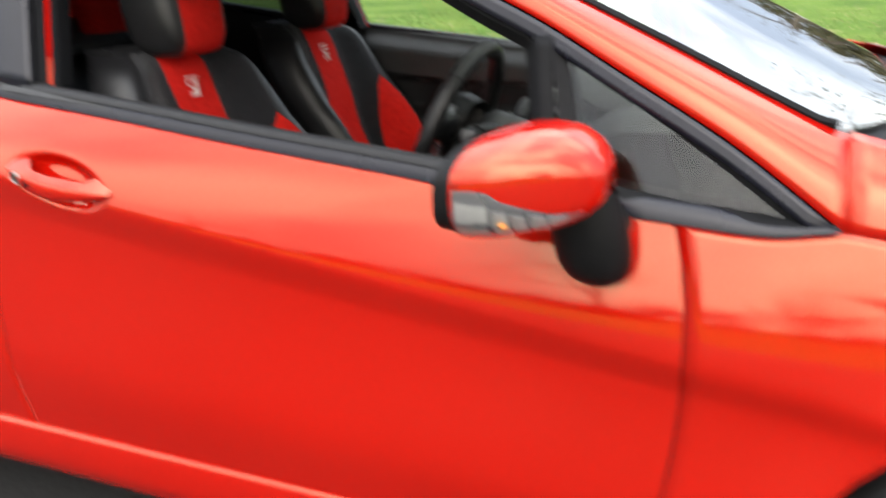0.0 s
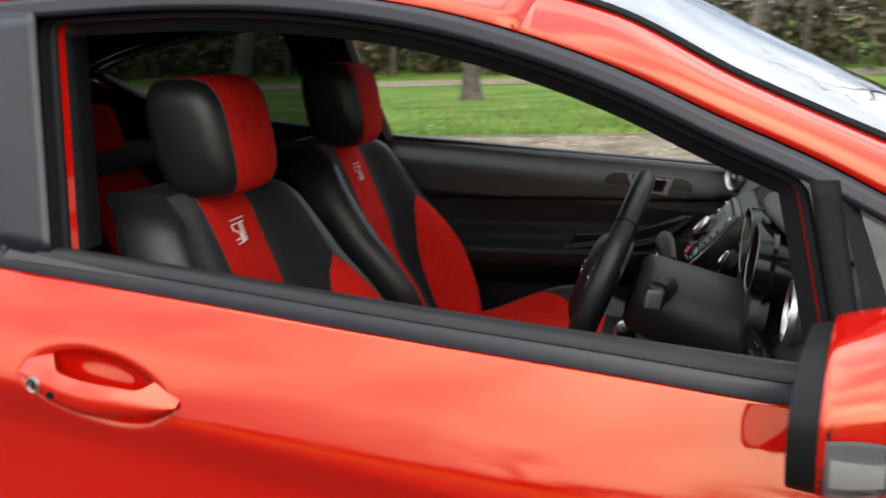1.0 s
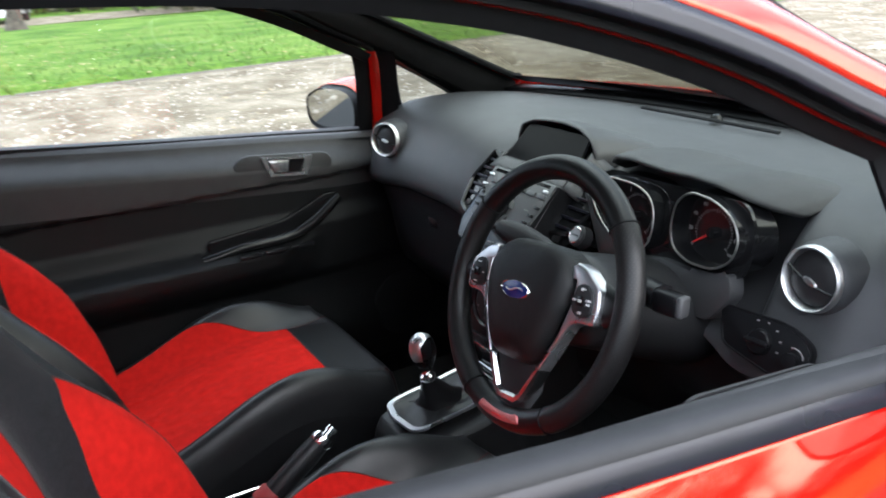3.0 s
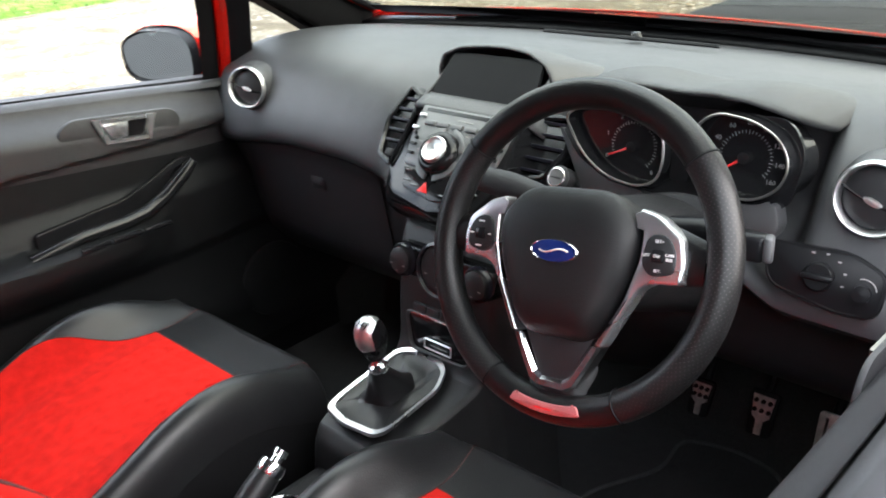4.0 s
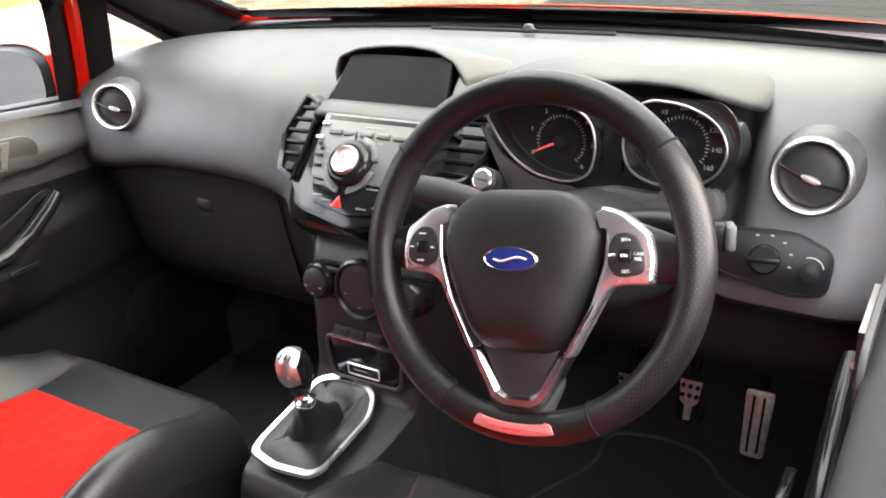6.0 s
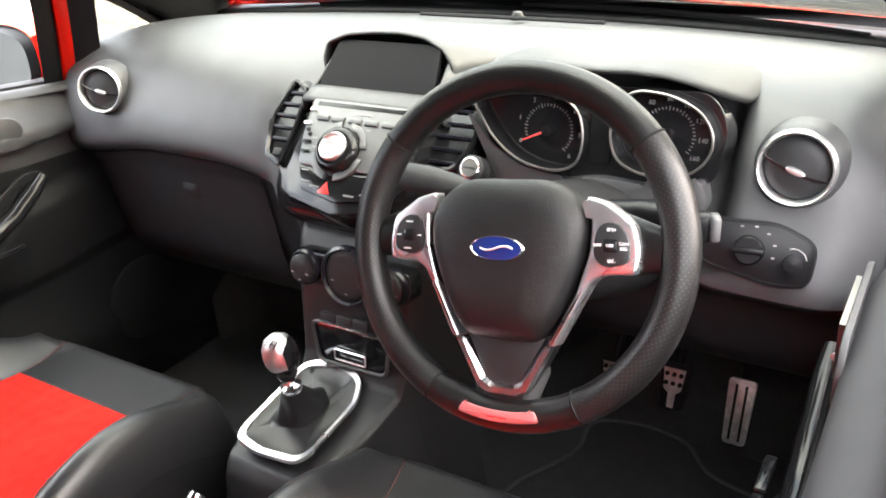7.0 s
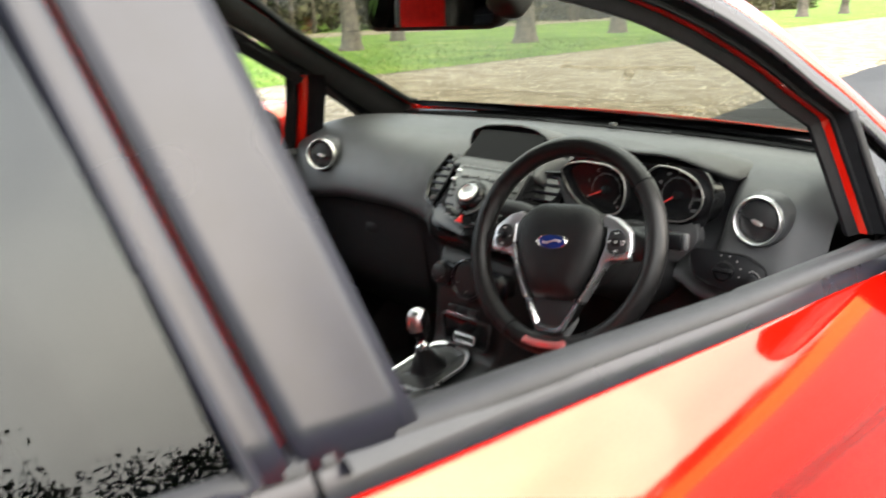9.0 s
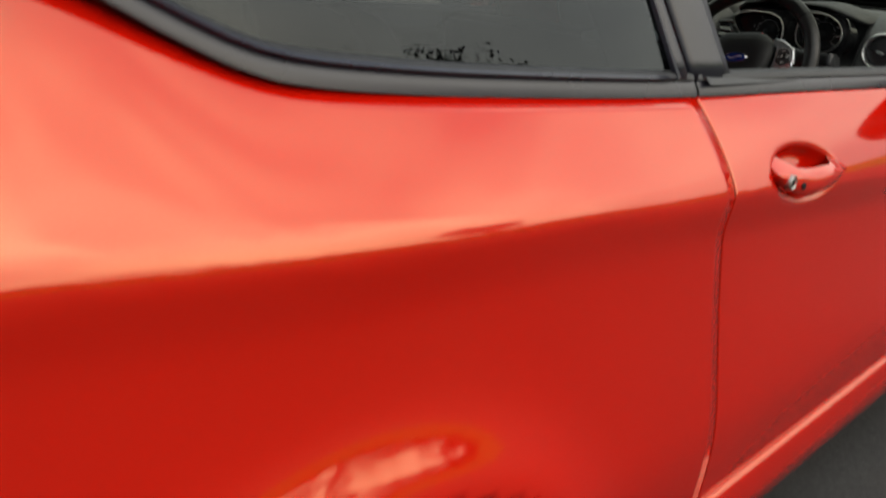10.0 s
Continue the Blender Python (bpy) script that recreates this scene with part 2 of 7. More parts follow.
M_ROAD = ground_mat("tarmac", [(0.35, (0.016, 0.016, 0.016)), (0.65, (0.040, 0.039, 0.038))], (0.8, 90.0), 0.7, 0.5, 160.0, 0.004)
M_GRASS = ground_mat("grass", [(0.36, (0.042, 0.082, 0.012)), (0.5, (0.092, 0.168, 0.019)), (0.62, (0.175, 0.225, 0.05))], (0.5, 9.0), 0.95, 0.8, 25.0, 0.05)
M_GRAVEL = ground_mat("gravel", [(0.36, (0.115, 0.090, 0.058)), (0.49, (0.190, 0.157, 0.108)), (0.61, (0.325, 0.282, 0.212))], (2.2, 70.0), 0.95, 1.0, 32.0, 0.04)
M_STONE = mat("pale_stone", (0.36, 0.315, 0.255), 0.9, var=0.45, scale=14, detail=1.0, second=(0.56, 0.50, 0.41))
M_KERB = ground_mat("kerb_timber", [(0.3, (0.10, 0.085, 0.07)), (0.7, (0.20, 0.17, 0.14))], (2.0, 30.0), 0.95, 0.6, 60.0, 0.01)

# ---- building helpers ----
BASE = {}
CAR_MIDDLE = 0.0        # while the car is built: its middle line lies this far from y = 0


def thing(name, loc, label, category, group="", kind=""):
    ob = new(name)
    ob.location = loc
    ob.empty_display_size = 0.1
    BASE[ob.name] = Vector(loc)
    return tagged(ob, label, category, group, kind)


def part(name, bm, material, parent=None, label="", smooth=True, solid=0.0, sub=0, angle=40.0, loc=None):
    """Links a bmesh given in world coordinates as one mesh under parent."""
    base = BASE[parent.name] if parent else Vector(loc or (0, 0, 0))
    for v in bm.verts if CAR_MIDDLE else ():
        v.co.y += 2 * CAR_MIDDLE * min(1.0, max(0.0, v.co.y / 0.55))
    bmesh.ops.translate(bm, verts=bm.verts, vec=-base)
    bmesh.ops.recalc_face_normals(bm, faces=bm.faces)
    me = bpy.data.meshes.new(name)
    bm.to_mesh(me)
    bm.free()
    if smooth:
        me.shade_smooth()
        me.set_sharp_from_angle(angle=radians(angle))
    for mt in (material if isinstance(material, (list, tuple)) else [material]):
        me.materials.append(mt)
    ob = new(name, me)
    if parent:
        ob.parent = parent
    else:
        ob.location = base
    BASE[ob.name] = base
    if label:
        ob["label"] = label
    if solid:
        md = ob.modifiers.new("thickness", "SOLIDIFY")
        md.thickness, md.offset = abs(solid), 0
    if sub:
        md = ob.modifiers.new("round", "SUBSURF")
        md.levels = md.render_levels = sub
    return ob


def curve(xs, ys):
    """A smooth curve through the points (Hermite, no overshoot at flat stretches)."""
    xs, ys = np.array(xs, float), np.array(ys, float)
    if xs[0] > xs[-1]:
        xs, ys = xs[::-1], ys[::-1]
    h, d = np.diff(xs), np.diff(ys) / np.diff(xs)
    m = np.concatenate([[d[0]], [0 if a * b <= 0 else 2 * a * b / (a + b) for a, b in zip(d, d[1:])], [d[-1]]])

    def f(x):
        x = min(max(x, xs[0]), xs[-1])
        i = min(int(np.searchsorted(xs, x, "right")) - 1, len(h) - 1)
        t = (x - xs[i]) / h[i]
        return float((2 * t**3 - 3 * t**2 + 1) * ys[i] + (t**3 - 2 * t**2 + t) * h[i] * m[i]
                     + (3 * t**2 - 2 * t**3) * ys[i + 1] + (t**3 - t**2) * h[i] * m[i + 1])
    return f


def grid(bm, f, nu, nv, close_u=False, close_v=False, mi=None):
    vs = [[bm.verts.new(f(i / nu, j / nv)) for j in range(nv + (0 if close_v else 1))] for i in range(nu + (0 if close_u else 1))]
    for i in range(nu):
        for j in range(nv):
            a, b = vs[i], vs[(i + 1) % len(vs)]
            k = (j + 1) % len(a)
            try:
                fc = bm.faces.new((a[j], b[j], b[k], a[k]))
                if mi:
                    fc.material_index = mi(i / nu, j / nv)
            except ValueError:
                pass
    return vs


def frame_at(o, x, y):
    x, y = Vector(x).normalized(), Vector(y).normalized()
    z = x.cross(y).normalized()
    y = z.cross(x)
    m = Matrix((x, y, z)).transposed().to_4x4()
    m.translation = o
    return m


def box(bm, size, m=None, bevel=0.0, seg=2):
    r = bmesh.ops.create_cube(bm, size=1.0)
    vs = r["verts"]
    bmesh.ops.scale(bm, vec=size, verts=vs)
    if bevel:
        es = list({e for v in vs for e in v.link_edges})
        r2 = bmesh.ops.bevel(bm, geom=es, offset=bevel, segments=seg, affect="EDGES", profile=0.5)
        vs = list({v for f in r2["faces"] for v in f.verts} | {v for v in vs if v.is_valid})
    if m is not None:
        bmesh.ops.transform(bm, matrix=m, verts=vs)
    return vs


def tube(bm, pts, r, seg=8, closed=False, flat=1.0, up=None):
    """A tube along points; r a number or a list."""
    pts = [Vector(p) for p in pts]
    n = len(pts)
    rings, nrm = [], Vector(up) if up else None
    for i, p in enumerate(pts):
        a = pts[(i - 1) % n] if closed or i else p
        b = pts[(i + 1) % n] if closed or i < n - 1 else p
        t = (b - a).normalized()
        if nrm is None:
            nrm = t.orthogonal()
        nrm = (nrm - t * nrm.dot(t)).normalized()
        bi = t.cross(nrm)
        rr = r[i] if isinstance(r, (list, tuple)) else r
        rings.append([bm.verts.new(p + nrm * math.cos(2 * math.pi * k / seg) * rr + bi * math.sin(2 * math.pi * k / seg) * rr * flat) for k in range(seg)])
    for i in range(n if closed else n - 1):
        a, b = rings[i], rings[(i + 1) % n]
        for k in range(seg):
            bm.faces.new((a[k], a[(k + 1) % seg], b[(k + 1) % seg], b[k]))
    if not closed:
        bm.faces.new(rings[0][::-1]), bm.faces.new(rings[-1])


def lathe(bm, prof, m, seg=32, cap=True):
    """Turns (radius, height) about the local z of m."""
    rings = []
    for r, h in prof:
        rings.append([bm.verts.new(m @ Vector((r * math.cos(2 * math.pi * k / seg), r * math.sin(2 * math.pi * k / seg), h))) for k in range(seg)])
    for a, b in zip(rings, rings[1:]):
        for k in range(seg):
            bm.faces.new((a[k], a[(k + 1) % seg], b[(k + 1) % seg], b[k]))
    if cap:
        bm.faces.new(rings[0][::-1]), bm.faces.new(rings[-1])


def slab(bm, outline, m, depth, bevel=0.0, seg=2):
    """An outline in the local xy of m, raised by depth along local z, with rounded upper edge."""
    n = len(outline)
    layers = [(0.0, 0.0)]
    if bevel:
        for k in range(seg + 1):
            a = math.pi / 2 * k / seg
            layers.append((depth - bevel + bevel * math.sin(a), bevel * (1 - math.cos(a))))
    else:
        layers.append((depth, 0.0))
    c = Vector((sum(p[0] for p in outline) / n, sum(p[1] for p in outline) / n))
    rings = []
    for h, ins in layers:
        ring = []
        for i, p in enumerate(outline):
            a, b = Vector(outline[i - 1]), Vector(outline[(i + 1) % n])
            t = (b - a).normalized()
            nn = Vector((-t.y, t.x))
            if nn.dot(c - Vector(p)) < 0:
                nn = -nn
            q = Vector(p) + nn * ins
            ring.append(bm.verts.new(m @ Vector((q.x, q.y, h))))
        rings.append(ring)
    for a, b in zip(rings, rings[1:]):
        for k in range(n):
            bm.faces.new((a[k], a[(k + 1) % n], b[(k + 1) % n], b[k]))
    bm.faces.new(rings[-1]), bm.faces.new(rings[0][::-1])


def rounded(pts, r, n=5):
    """Rounds the corners of a closed outline."""
    out = []
    for i, p in enumerate(pts):
        p, a, b = Vector(p), Vector(pts[i - 1]), Vector(pts[(i + 1) % len(pts)])
        ra = min(r, (a - p).length * 0.49, (b - p).length * 0.49)
        s, e = p + (a - p).normalized() * ra, p + (b - p).normalized() * ra
        for k in range(n + 1):
            t = k / n
            out.append(tuple(s * (1 - t) ** 2 + p * 2 * t * (1 - t) + e * t**2))
    return out


def text(name, body, m, size, material, parent, depth=0.0004):
    """Printed characters as mesh, lying in the local xy of m."""
    cu = bpy.data.curves.new(name, "FONT")
    cu.body, cu.size, cu.extrude, cu.align_x, cu.align_y = body, size, depth, "CENTER", "CENTER"
    cu.resolution_u = 2
    tmp = bpy.data.objects.new(name, cu)
    me = bpy.data.meshes.new_from_object(tmp)
    bpy.data.objects.remove(tmp)
    bm = bmesh.new()
    bm.from_mesh(me)
    bpy.data.meshes.remove(me)
    bmesh.ops.transform(bm, matrix=m, verts=bm.verts)
    return part(name, bm, material, parent, smooth=False)



# ---- the ground: tarmac, gravel verge, grass ----
SLANT = 0.077          # the drive runs a little off the car's line


def rise(y):
    lawn = 0.0 if y < 9.2 else 0.10 * min(1, (y - 9.2) / 0.3) - 0.036 * min(31.5, max(0, y - 9.5))
    return -0.03 + lawn + 0.05 * min(60, max(0, y - 51))


def ground_z(x, y):
    return rise(y - SLANT * x)


bm = bmesh.new()
ys = [-1500, -300, -60, -8, 2, 9.2, 9.35, 9.5, 11, 14, 19, 25, 33, 41, 51, 111, 1500]
xs = [-1500, -300, -80, -30, -10, 0, 10, 20, 40, 80, 300, 1500]
grid(bm, lambda u, v: ((x := xs[round(u * 11)]), (y := ys[round(v * 16)]) + SLANT * x, rise(y)), 11, 16)
tagged(part("ground", bm, M_GRASS), "green mown grass with bare earth patches", "ground", kind="structure")
bm = bmesh.new()
grid(bm, lambda u, v: ((x := -60 + 160 * u), -7 + 9.35 * v + SLANT * x + 0.12 * v * noise.noise((u * 60, 0, 3)), 0.0), 160, 6)
tagged(part("road", bm, M_ROAD, solid=0.05), "dark grey tarmac drive with a worn ragged edge", "road", kind="structure")
bm = bmesh.new()
grid(bm, lambda u, v: ((x := -6.5 + 106.5 * u - 0.5 * (1 - u) ** 40 * noise.noise((0, v * 9, 2))), 2.2 + 7.0 * v + SLANT * x, 0.012 * noise.noise((u * 200, v * 9, 0)) - 0.012 + 0.02 * min(1, v * 8)), 320, 24)
tagged(part("gravel_verge", bm, M_GRAVEL, solid=0.03), "pale gravel and leaf-littered verge beside the drive", "verge", kind="structure")
bm = bmesh.new()
for k in range(34):
    x = -32 + 2.4 * k
    box(bm, (2.38, 0.10, 0.16), pose(x, 9.22 + SLANT * x + 0.02 * noise.noise((k, 0, 0)), -0.045, 0, 0, math.degrees(SLANT) + 0.6 * noise.noise((k, 5, 0))), 0.02)
tagged(part("kerb", bm, M_KERB), "low weathered edging between gravel and grass", "kerb", kind="structure")

bm = bmesh.new()
grid(bm, lambda u, v: ((x := -90 + 240 * u), 41.0 + 6.0 * v + SLANT * x + 0.5 * noise.noise((u * 40, v, 0)), rise(44.0) + 0.03), 120, 3)
tagged(part("far_path", bm, M_GRAVEL), "pale gravel lane beyond the lawn", "path", kind="structure")

# fallen leaves and pebbles on the verge and the grass edge
rng = random.Random(5)
for name, material, n, label in (("fallen_leaves", mat("dead_leaf", (0.30, 0.18, 0.07), 0.9, var=0.4, scale=3, second=(0.5, 0.42, 0.25)), 4200, "scattered brown and yellow fallen leaves"),
                                 ("pebbles", M_STONE, 15000, "loose pale pebbles on the verge")):
    bm = bmesh.new()
    for k in range(n):
        if name[0] == "f":
            x, y = rng.uniform(-8, 24), 2.5 + 23 * rng.random() ** 1.6
        else:
            x, y = -7 + 24 * rng.random() ** 1.3, rng.uniform(2.4, 9.1)
        z = (0.0 if y < 9.2 else rise(y)) + 0.012
        y += SLANT * x
        a, r = rng.uniform(0, 6.28), rng.uniform(0.018, 0.048)
        if name[0] == "f":
            q = [bm.verts.new((x + r * c * math.cos(a) - r * 0.6 * d * math.sin(a), y + r * c * math.sin(a) + r * 0.6 * d * math.cos(a), z + rng.uniform(0, 0.02))) for c, d in ((-1, 0), (0, -1), (1, 0), (0, 1))]
            bm.faces.new(q)
        else:
            q = [bm.verts.new((x + r * 0.7 * math.cos(a + t), y + r * 0.7 * math.sin(a + t), z - 0.012)) for t in (0, 1.3, 2.6, 3.9, 5.1)]
            p = [bm.verts.new((x + r * 0.45 * math.cos(a + t), y + r * 0.45 * math.sin(a + t), z + r * rng.uniform(0.25, 0.5))) for t in (0, 1.3, 2.6, 3.9, 5.1)]
            for i in range(5):
                bm.faces.new((q[i], q[(i + 1) % 5], p[(i + 1) % 5], p[i]))
            bm.faces.new(p)
    tagged(part(name, bm, material, smooth=False), label, "leaves" if name[0] == "f" else "pebbles", kind="stuff")

# grass blades near the edge
bm = bmesh.new()
for k in range(9000):
    x, y = rng.uniform(-9, 26), 9.3 + 13 * rng.random() ** 2
    h, a = rng.uniform(0.03, 0.11), rng.uniform(0, 6.28)
    z, y = rise(y), y + SLANT * x
    q = [(x - 0.012 * math.cos(a), y - 0.012 * math.sin(a), z), (x + 0.012 * math.cos(a), y + 0.012 * math.sin(a), z), (x + rng.uniform(-0.04, 0.04), y + rng.uniform(-0.04, 0.04), z + h)]
    bm.faces.new([bm.verts.new(p) for p in q])
tagged(part("grass_tufts", bm, mat("grass_blade", (0.10, 0.17, 0.03), 0.8, var=0.4, scale=0.6), smooth=False), "short green grass tufts on the lawn", "grass", kind="stuff")


def leaf_clump(bm, c, r, n, rng, size):
    for k in range(n):
        d = Vector((rng.gauss(0, 1), rng.gauss(0, 1), rng.gauss(0, 0.8)))
        p = Vector(c) + d.normalized() * r * rng.random() ** 0.5
        a, b = Vector((rng.gauss(0, 1), rng.gauss(0, 1), rng.gauss(0, 1))).normalized(), Vector((rng.gauss(0, 1), rng.gauss(0, 1), rng.gauss(0, 1))).normalized()
        s = size * rng.uniform(0.6, 1.4)
        bm.faces.new([bm.verts.new(p + q) for q in (a * s, b * s * 0.6, -a * s, -b * s * 0.6)])


def limb(bm, p, d, length, r, depth, rng, tips):
    pts, rad = [Vector(p)], [r]
    d = Vector(d).normalized()
    for k in range(4):
        d = (d + Vector((rng.gauss(0, 0.13), rng.gauss(0, 0.13), rng.gauss(0.03, 0.08)))).normalized()
        pts.append(pts[-1] + d * length / 4)
        rad.append(r * (1 - 0.13 * (k + 1)))
    tube(bm, pts, rad, 7 if depth > 2 else 4)
    if depth == 0:
        tips.append(pts[-1])
        return
    for k in range(3 if depth > 1 else 4):
        i = rng.choice((2, 3, 4, 4))
        a = rng.uniform(0, 6.28)
        side = (d.orthogonal().normalized() * math.cos(a) + d.cross(d.orthogonal()).normalized() * math.sin(a))
        limb(bm, pts[i], d * rng.uniform(0.6, 1.1) + side * rng.uniform(0.5, 0.9) + Vector((0, 0, 0.15)), length * rng.uniform(0.55, 0.75), rad[i] * 0.62, depth - 1, rng, tips)


def tree(loc, height, r, seed, leafy, group):
    rng = random.Random(seed)
    t = thing("tree", loc, "bare-limbed tall park tree with rough brown bark" if not leafy else "park tree with thin late foliage and dark bark", "tree", group)
    tips = []
    bm = bmesh.new()
    tube(bm, [Vector(loc) + Vector((0, 0, z)) for z in (-0.1, 0.15, 0.6)], [r * 1.7, r * 1.25, r], 10)
    limb(bm, Vector(loc) + Vector((0, 0, 0.55)), (rng.gauss(0, 0.04), rng.gauss(0, 0.04), 1), height * 0.42, r, 4, rng, tips)
    part("trunk", bm, M_BARK, t)
    bm = bmesh.new()
    for p in tips:
        if rng.random() < (0.9 if leafy else 0.25):
            leaf_clump(bm, p, height * 0.07, 9 if leafy else 5, rng, 0.12)
    part("crown", bm, M_LEAF if not leafy else M_HEDGE, t, smooth=False)
    return t


for k, (x, y, r) in enumerate(((-5.2, 20.5, 0.24), (18, 20, 0.3), (22, 16, 0.32), (31, 18, 0.3), (44, 21, 0.3), (57, 20, 0.32), (65, 20, 0.3), (8.5, 24, 0.2), (15.3, 26, 0.16), (-13, 22, 0.3), (27, 27, 0.3), (2.5, 36, 0.3))):
    tree((x, y, ground_z(x, y)), 13 + 3 * noise.noise((k, 1, 1)), r, 40 + k, False, "trees on the lawn")
for k, (x, y) in enumerate(((-16, -24), (-3, -30), (7, -27), (19, -25), (30, -31), (-30, -28))):
    tree((x, y, -0.03), 11 + 3 * noise.noise((k, 2, 1)), 0.25, 90 + k, k % 3 == 1, "trees across the drive")

# a round evergreen across the drive
rng = random.Random(21)
oak = thing("tree", (22.0, -26.0, -0.03), "round-headed dark tree with thin foliage", "tree", "trees across the drive")
bm = bmesh.new()
tube(bm, [(22, -26, -0.1), (22.1, -26, 2.0), (22, -26.1, 4.5), (22.2, -26, 8.0)], [0.5, 0.36, 0.3, 0.12], 10)
for k in range(14):
    a = 0.45 * k + rng.uniform(-0.2, 0.2)
    tube(bm, [(22.05, -26, 3.2 + 0.3 * k), (22 + 1.7 * math.cos(a), -26 + 1.7 * math.sin(a), 4.6 + 0.32 * k), (22 + 3.2 * math.cos(a), -26 + 3.0 * math.sin(a), 5.6 + 0.33 * k)], [0.14, 0.09, 0.03], 5)
part("trunk", bm, M_BARK, oak)
bm = bmesh.new()
for k in range(300):
    d = Vector((rng.gauss(0, 1), rng.gauss(0, 1), rng.gauss(0, 1))).normalized()
    r = (0.55 + 0.45 * rng.random()) * (1 + 0.18 * noise.noise(d * 2.2))
    leaf_clump(bm, (22 + 4.1 * d.x * r, -26 + 3.8 * d.y * r, 7.2 + 3.9 * d.z * r), 0.75, 34, rng, 0.12)
part("crown", bm, M_HEDGE, oak, smooth=False)

# woodland undergrowth behind the lawn, and a hedge bank across the drive
rng = random.Random(11)
bm = bmesh.new()
for k in range(2300):
    x = rng.uniform(-70, 150)
    y = rng.uniform(51, 66) - (20 * rng.random() if 9 < x < 24 and k % 3 else 0)
    h = rng.uniform(0.1, 6.5) if y > 56 else rng.uniform(0.1, 4.0)
    leaf_clump(bm, (x, y, ground_z(x, y) + h), rng.uniform(1.1, 2.2), 56, rng, 0.30)
tagged(part("woodland_shrubs", bm, M_LEAF, smooth=False), "dense brown-green woodland undergrowth", "shrubs", kind="stuff")
bm = bmesh.new()
for k in range(130):
    x, y = rng.uniform(-60, 130), rng.uniform(50, 64)
    tube(bm, [(x, y, ground_z(x, y) - 0.1), (x + rng.gauss(0, 0.2), y, ground_z(x, y) + 4), (x + rng.gauss(0, 0.5), y, ground_z(x, y) + 8)], [0.2, 0.15, 0.06], 6)
    for q in range(7):
        z = rng.uniform(2.5, 7)
        tube(bm, [(x, y, ground_z(x, y) + z), (x + rng.gauss(0, 1.2), y + rng.gauss(0, 1), ground_z(x, y) + z + rng.uniform(0.8, 2.2))], [0.06, 0.02], 4)
tagged(part("woodland_trunks", bm, M_BARK), "slender dark woodland trunks and branches", "woodland", kind="stuff")
bm = bmesh.new()
for k in range(420):
    x, y = rng.uniform(-60, 60), rng.uniform(-34, -27)
    leaf_clump(bm, (x, y, rng.uniform(0.2, 2.4 + 1.6 * noise.noise((x * 0.12, 0, 0)) + (1.3 if 2 < x < 13 else 0))), rng.uniform(0.8, 1.5), 110, rng, 0.15)
tagged(part("hedge", bm, M_HEDGE, smooth=False), "dark uneven hedge along the drive", "hedge", kind="stuff")

# ---- the car: x forward, y to its left, driver on its right ----
car = thing("car", (0.2, 0.0, 0.0), "glossy red three-door hatchback with black window frames, driver's window open", "car")
CAR_MIDDLE = -0.02
AXLE_F, AXLE_R, WHEEL_R, ARCH_R = 1.44, -1.06, 0.31, 0.352

belt = curve([-1.30, -1.20, -1.15, -1.09, -1.044, -0.93, -0.77, -0.41, -0.06, 0.2, 0.448, 0.665, 0.9, 1.02, 1.118],
             [1.225, 1.168, 1.135, 1.10, 1.082, 1.059, 1.035, 0.990, 0.956, 0.930, 0.908, 0.888, 0.874, 0.868, 0.882])
belt_top = lambda x: belt(x) + 0.031
rail = curve([-1.30, -1.15, -0.9, -0.6, -0.34, -0.2, -0.06, 0.08, 0.21, 0.337, 0.461, 0.58, 0.68, 0.803, 0.969, 1.117],
             [1.225, 1.275, 1.326, 1.353, 1.362, 1.363, 1.358, 1.344, 1.321, 1.286, 1.240, 1.183, 1.138, 1.072, 0.982, 0.884])
pillar = curve([0.335, 0.462, 0.582, 0.68, 0.88, 1.036, 1.10], [1.345, 1.288, 1.230, 1.184, 1.095, 1.024, 0.996])
crease = curve([-1.70, -1.32, -1.216, -1.009, -0.771, -0.55, -0.30, -0.05, 0.4, 0.8, 1.2], [1.010, 0.986, 0.972, 0.947, 0.919, 0.886, 0.849, 0.812, 0.750, 0.695, 0.640])
tumble = lambda z: 0.75 - 0.38 * (z - 0.95)
shut_r = curve([0.20, 0.31, 0.42, 0.60, 0.74, 0.855, 0.885, 0.94, 1.05], [-0.365, -0.371, -0.381, -0.394, -0.404, -0.416, -0.411, -0.404, -0.394])
shut_f = curve([0.20, 0.31, 0.47, 0.55, 0.65, 0.74, 0.82, 0.89, 1.05], [0.88, 0.90, 0.922, 0.931, 0.935, 0.932, 0.920, 0.902, 0.88])
swell = lambda t: (lambda q: q * q * (3 - 2 * q))(min(1.0, max(0.0, t)))
lower_y = lambda t: 0.798 + 0.036 * swell((t + 0.12) / 0.55) - 0.022 * swell((t - 0.30) / 0.58) + 0.014 * swell((t - 0.88) / 0.14)
plan = curve([-1.74, -1.6, -1.3, -0.8, 0.2, 1.2, 1.6, 1.95, 2.15, 2.26], [0.78, 0.88, 0.955, 1.0, 1.0, 0.995, 0.965, 0.88, 0.76, 0.62])


roof_mid = curve([-1.52, -1.3, -0.9, -0.4, 0.0, 0.25, 0.42], [1.33, 1.375, 1.427, 1.450, 1.446, 1.427, 1.403])


def lerp(a, b, t):
    return a + (b - a) * t


def smooth(t):
    t = min(1.0, max(0.0, t))
    return t * t * (3 - 2 * t)


def top_edge(x):
    """Upper edge of the side panels: the belt, and the bonnet's edge further forward."""
    return belt(x) if x < 1.118 else 0.882 - 0.12 * (x - 1.118)


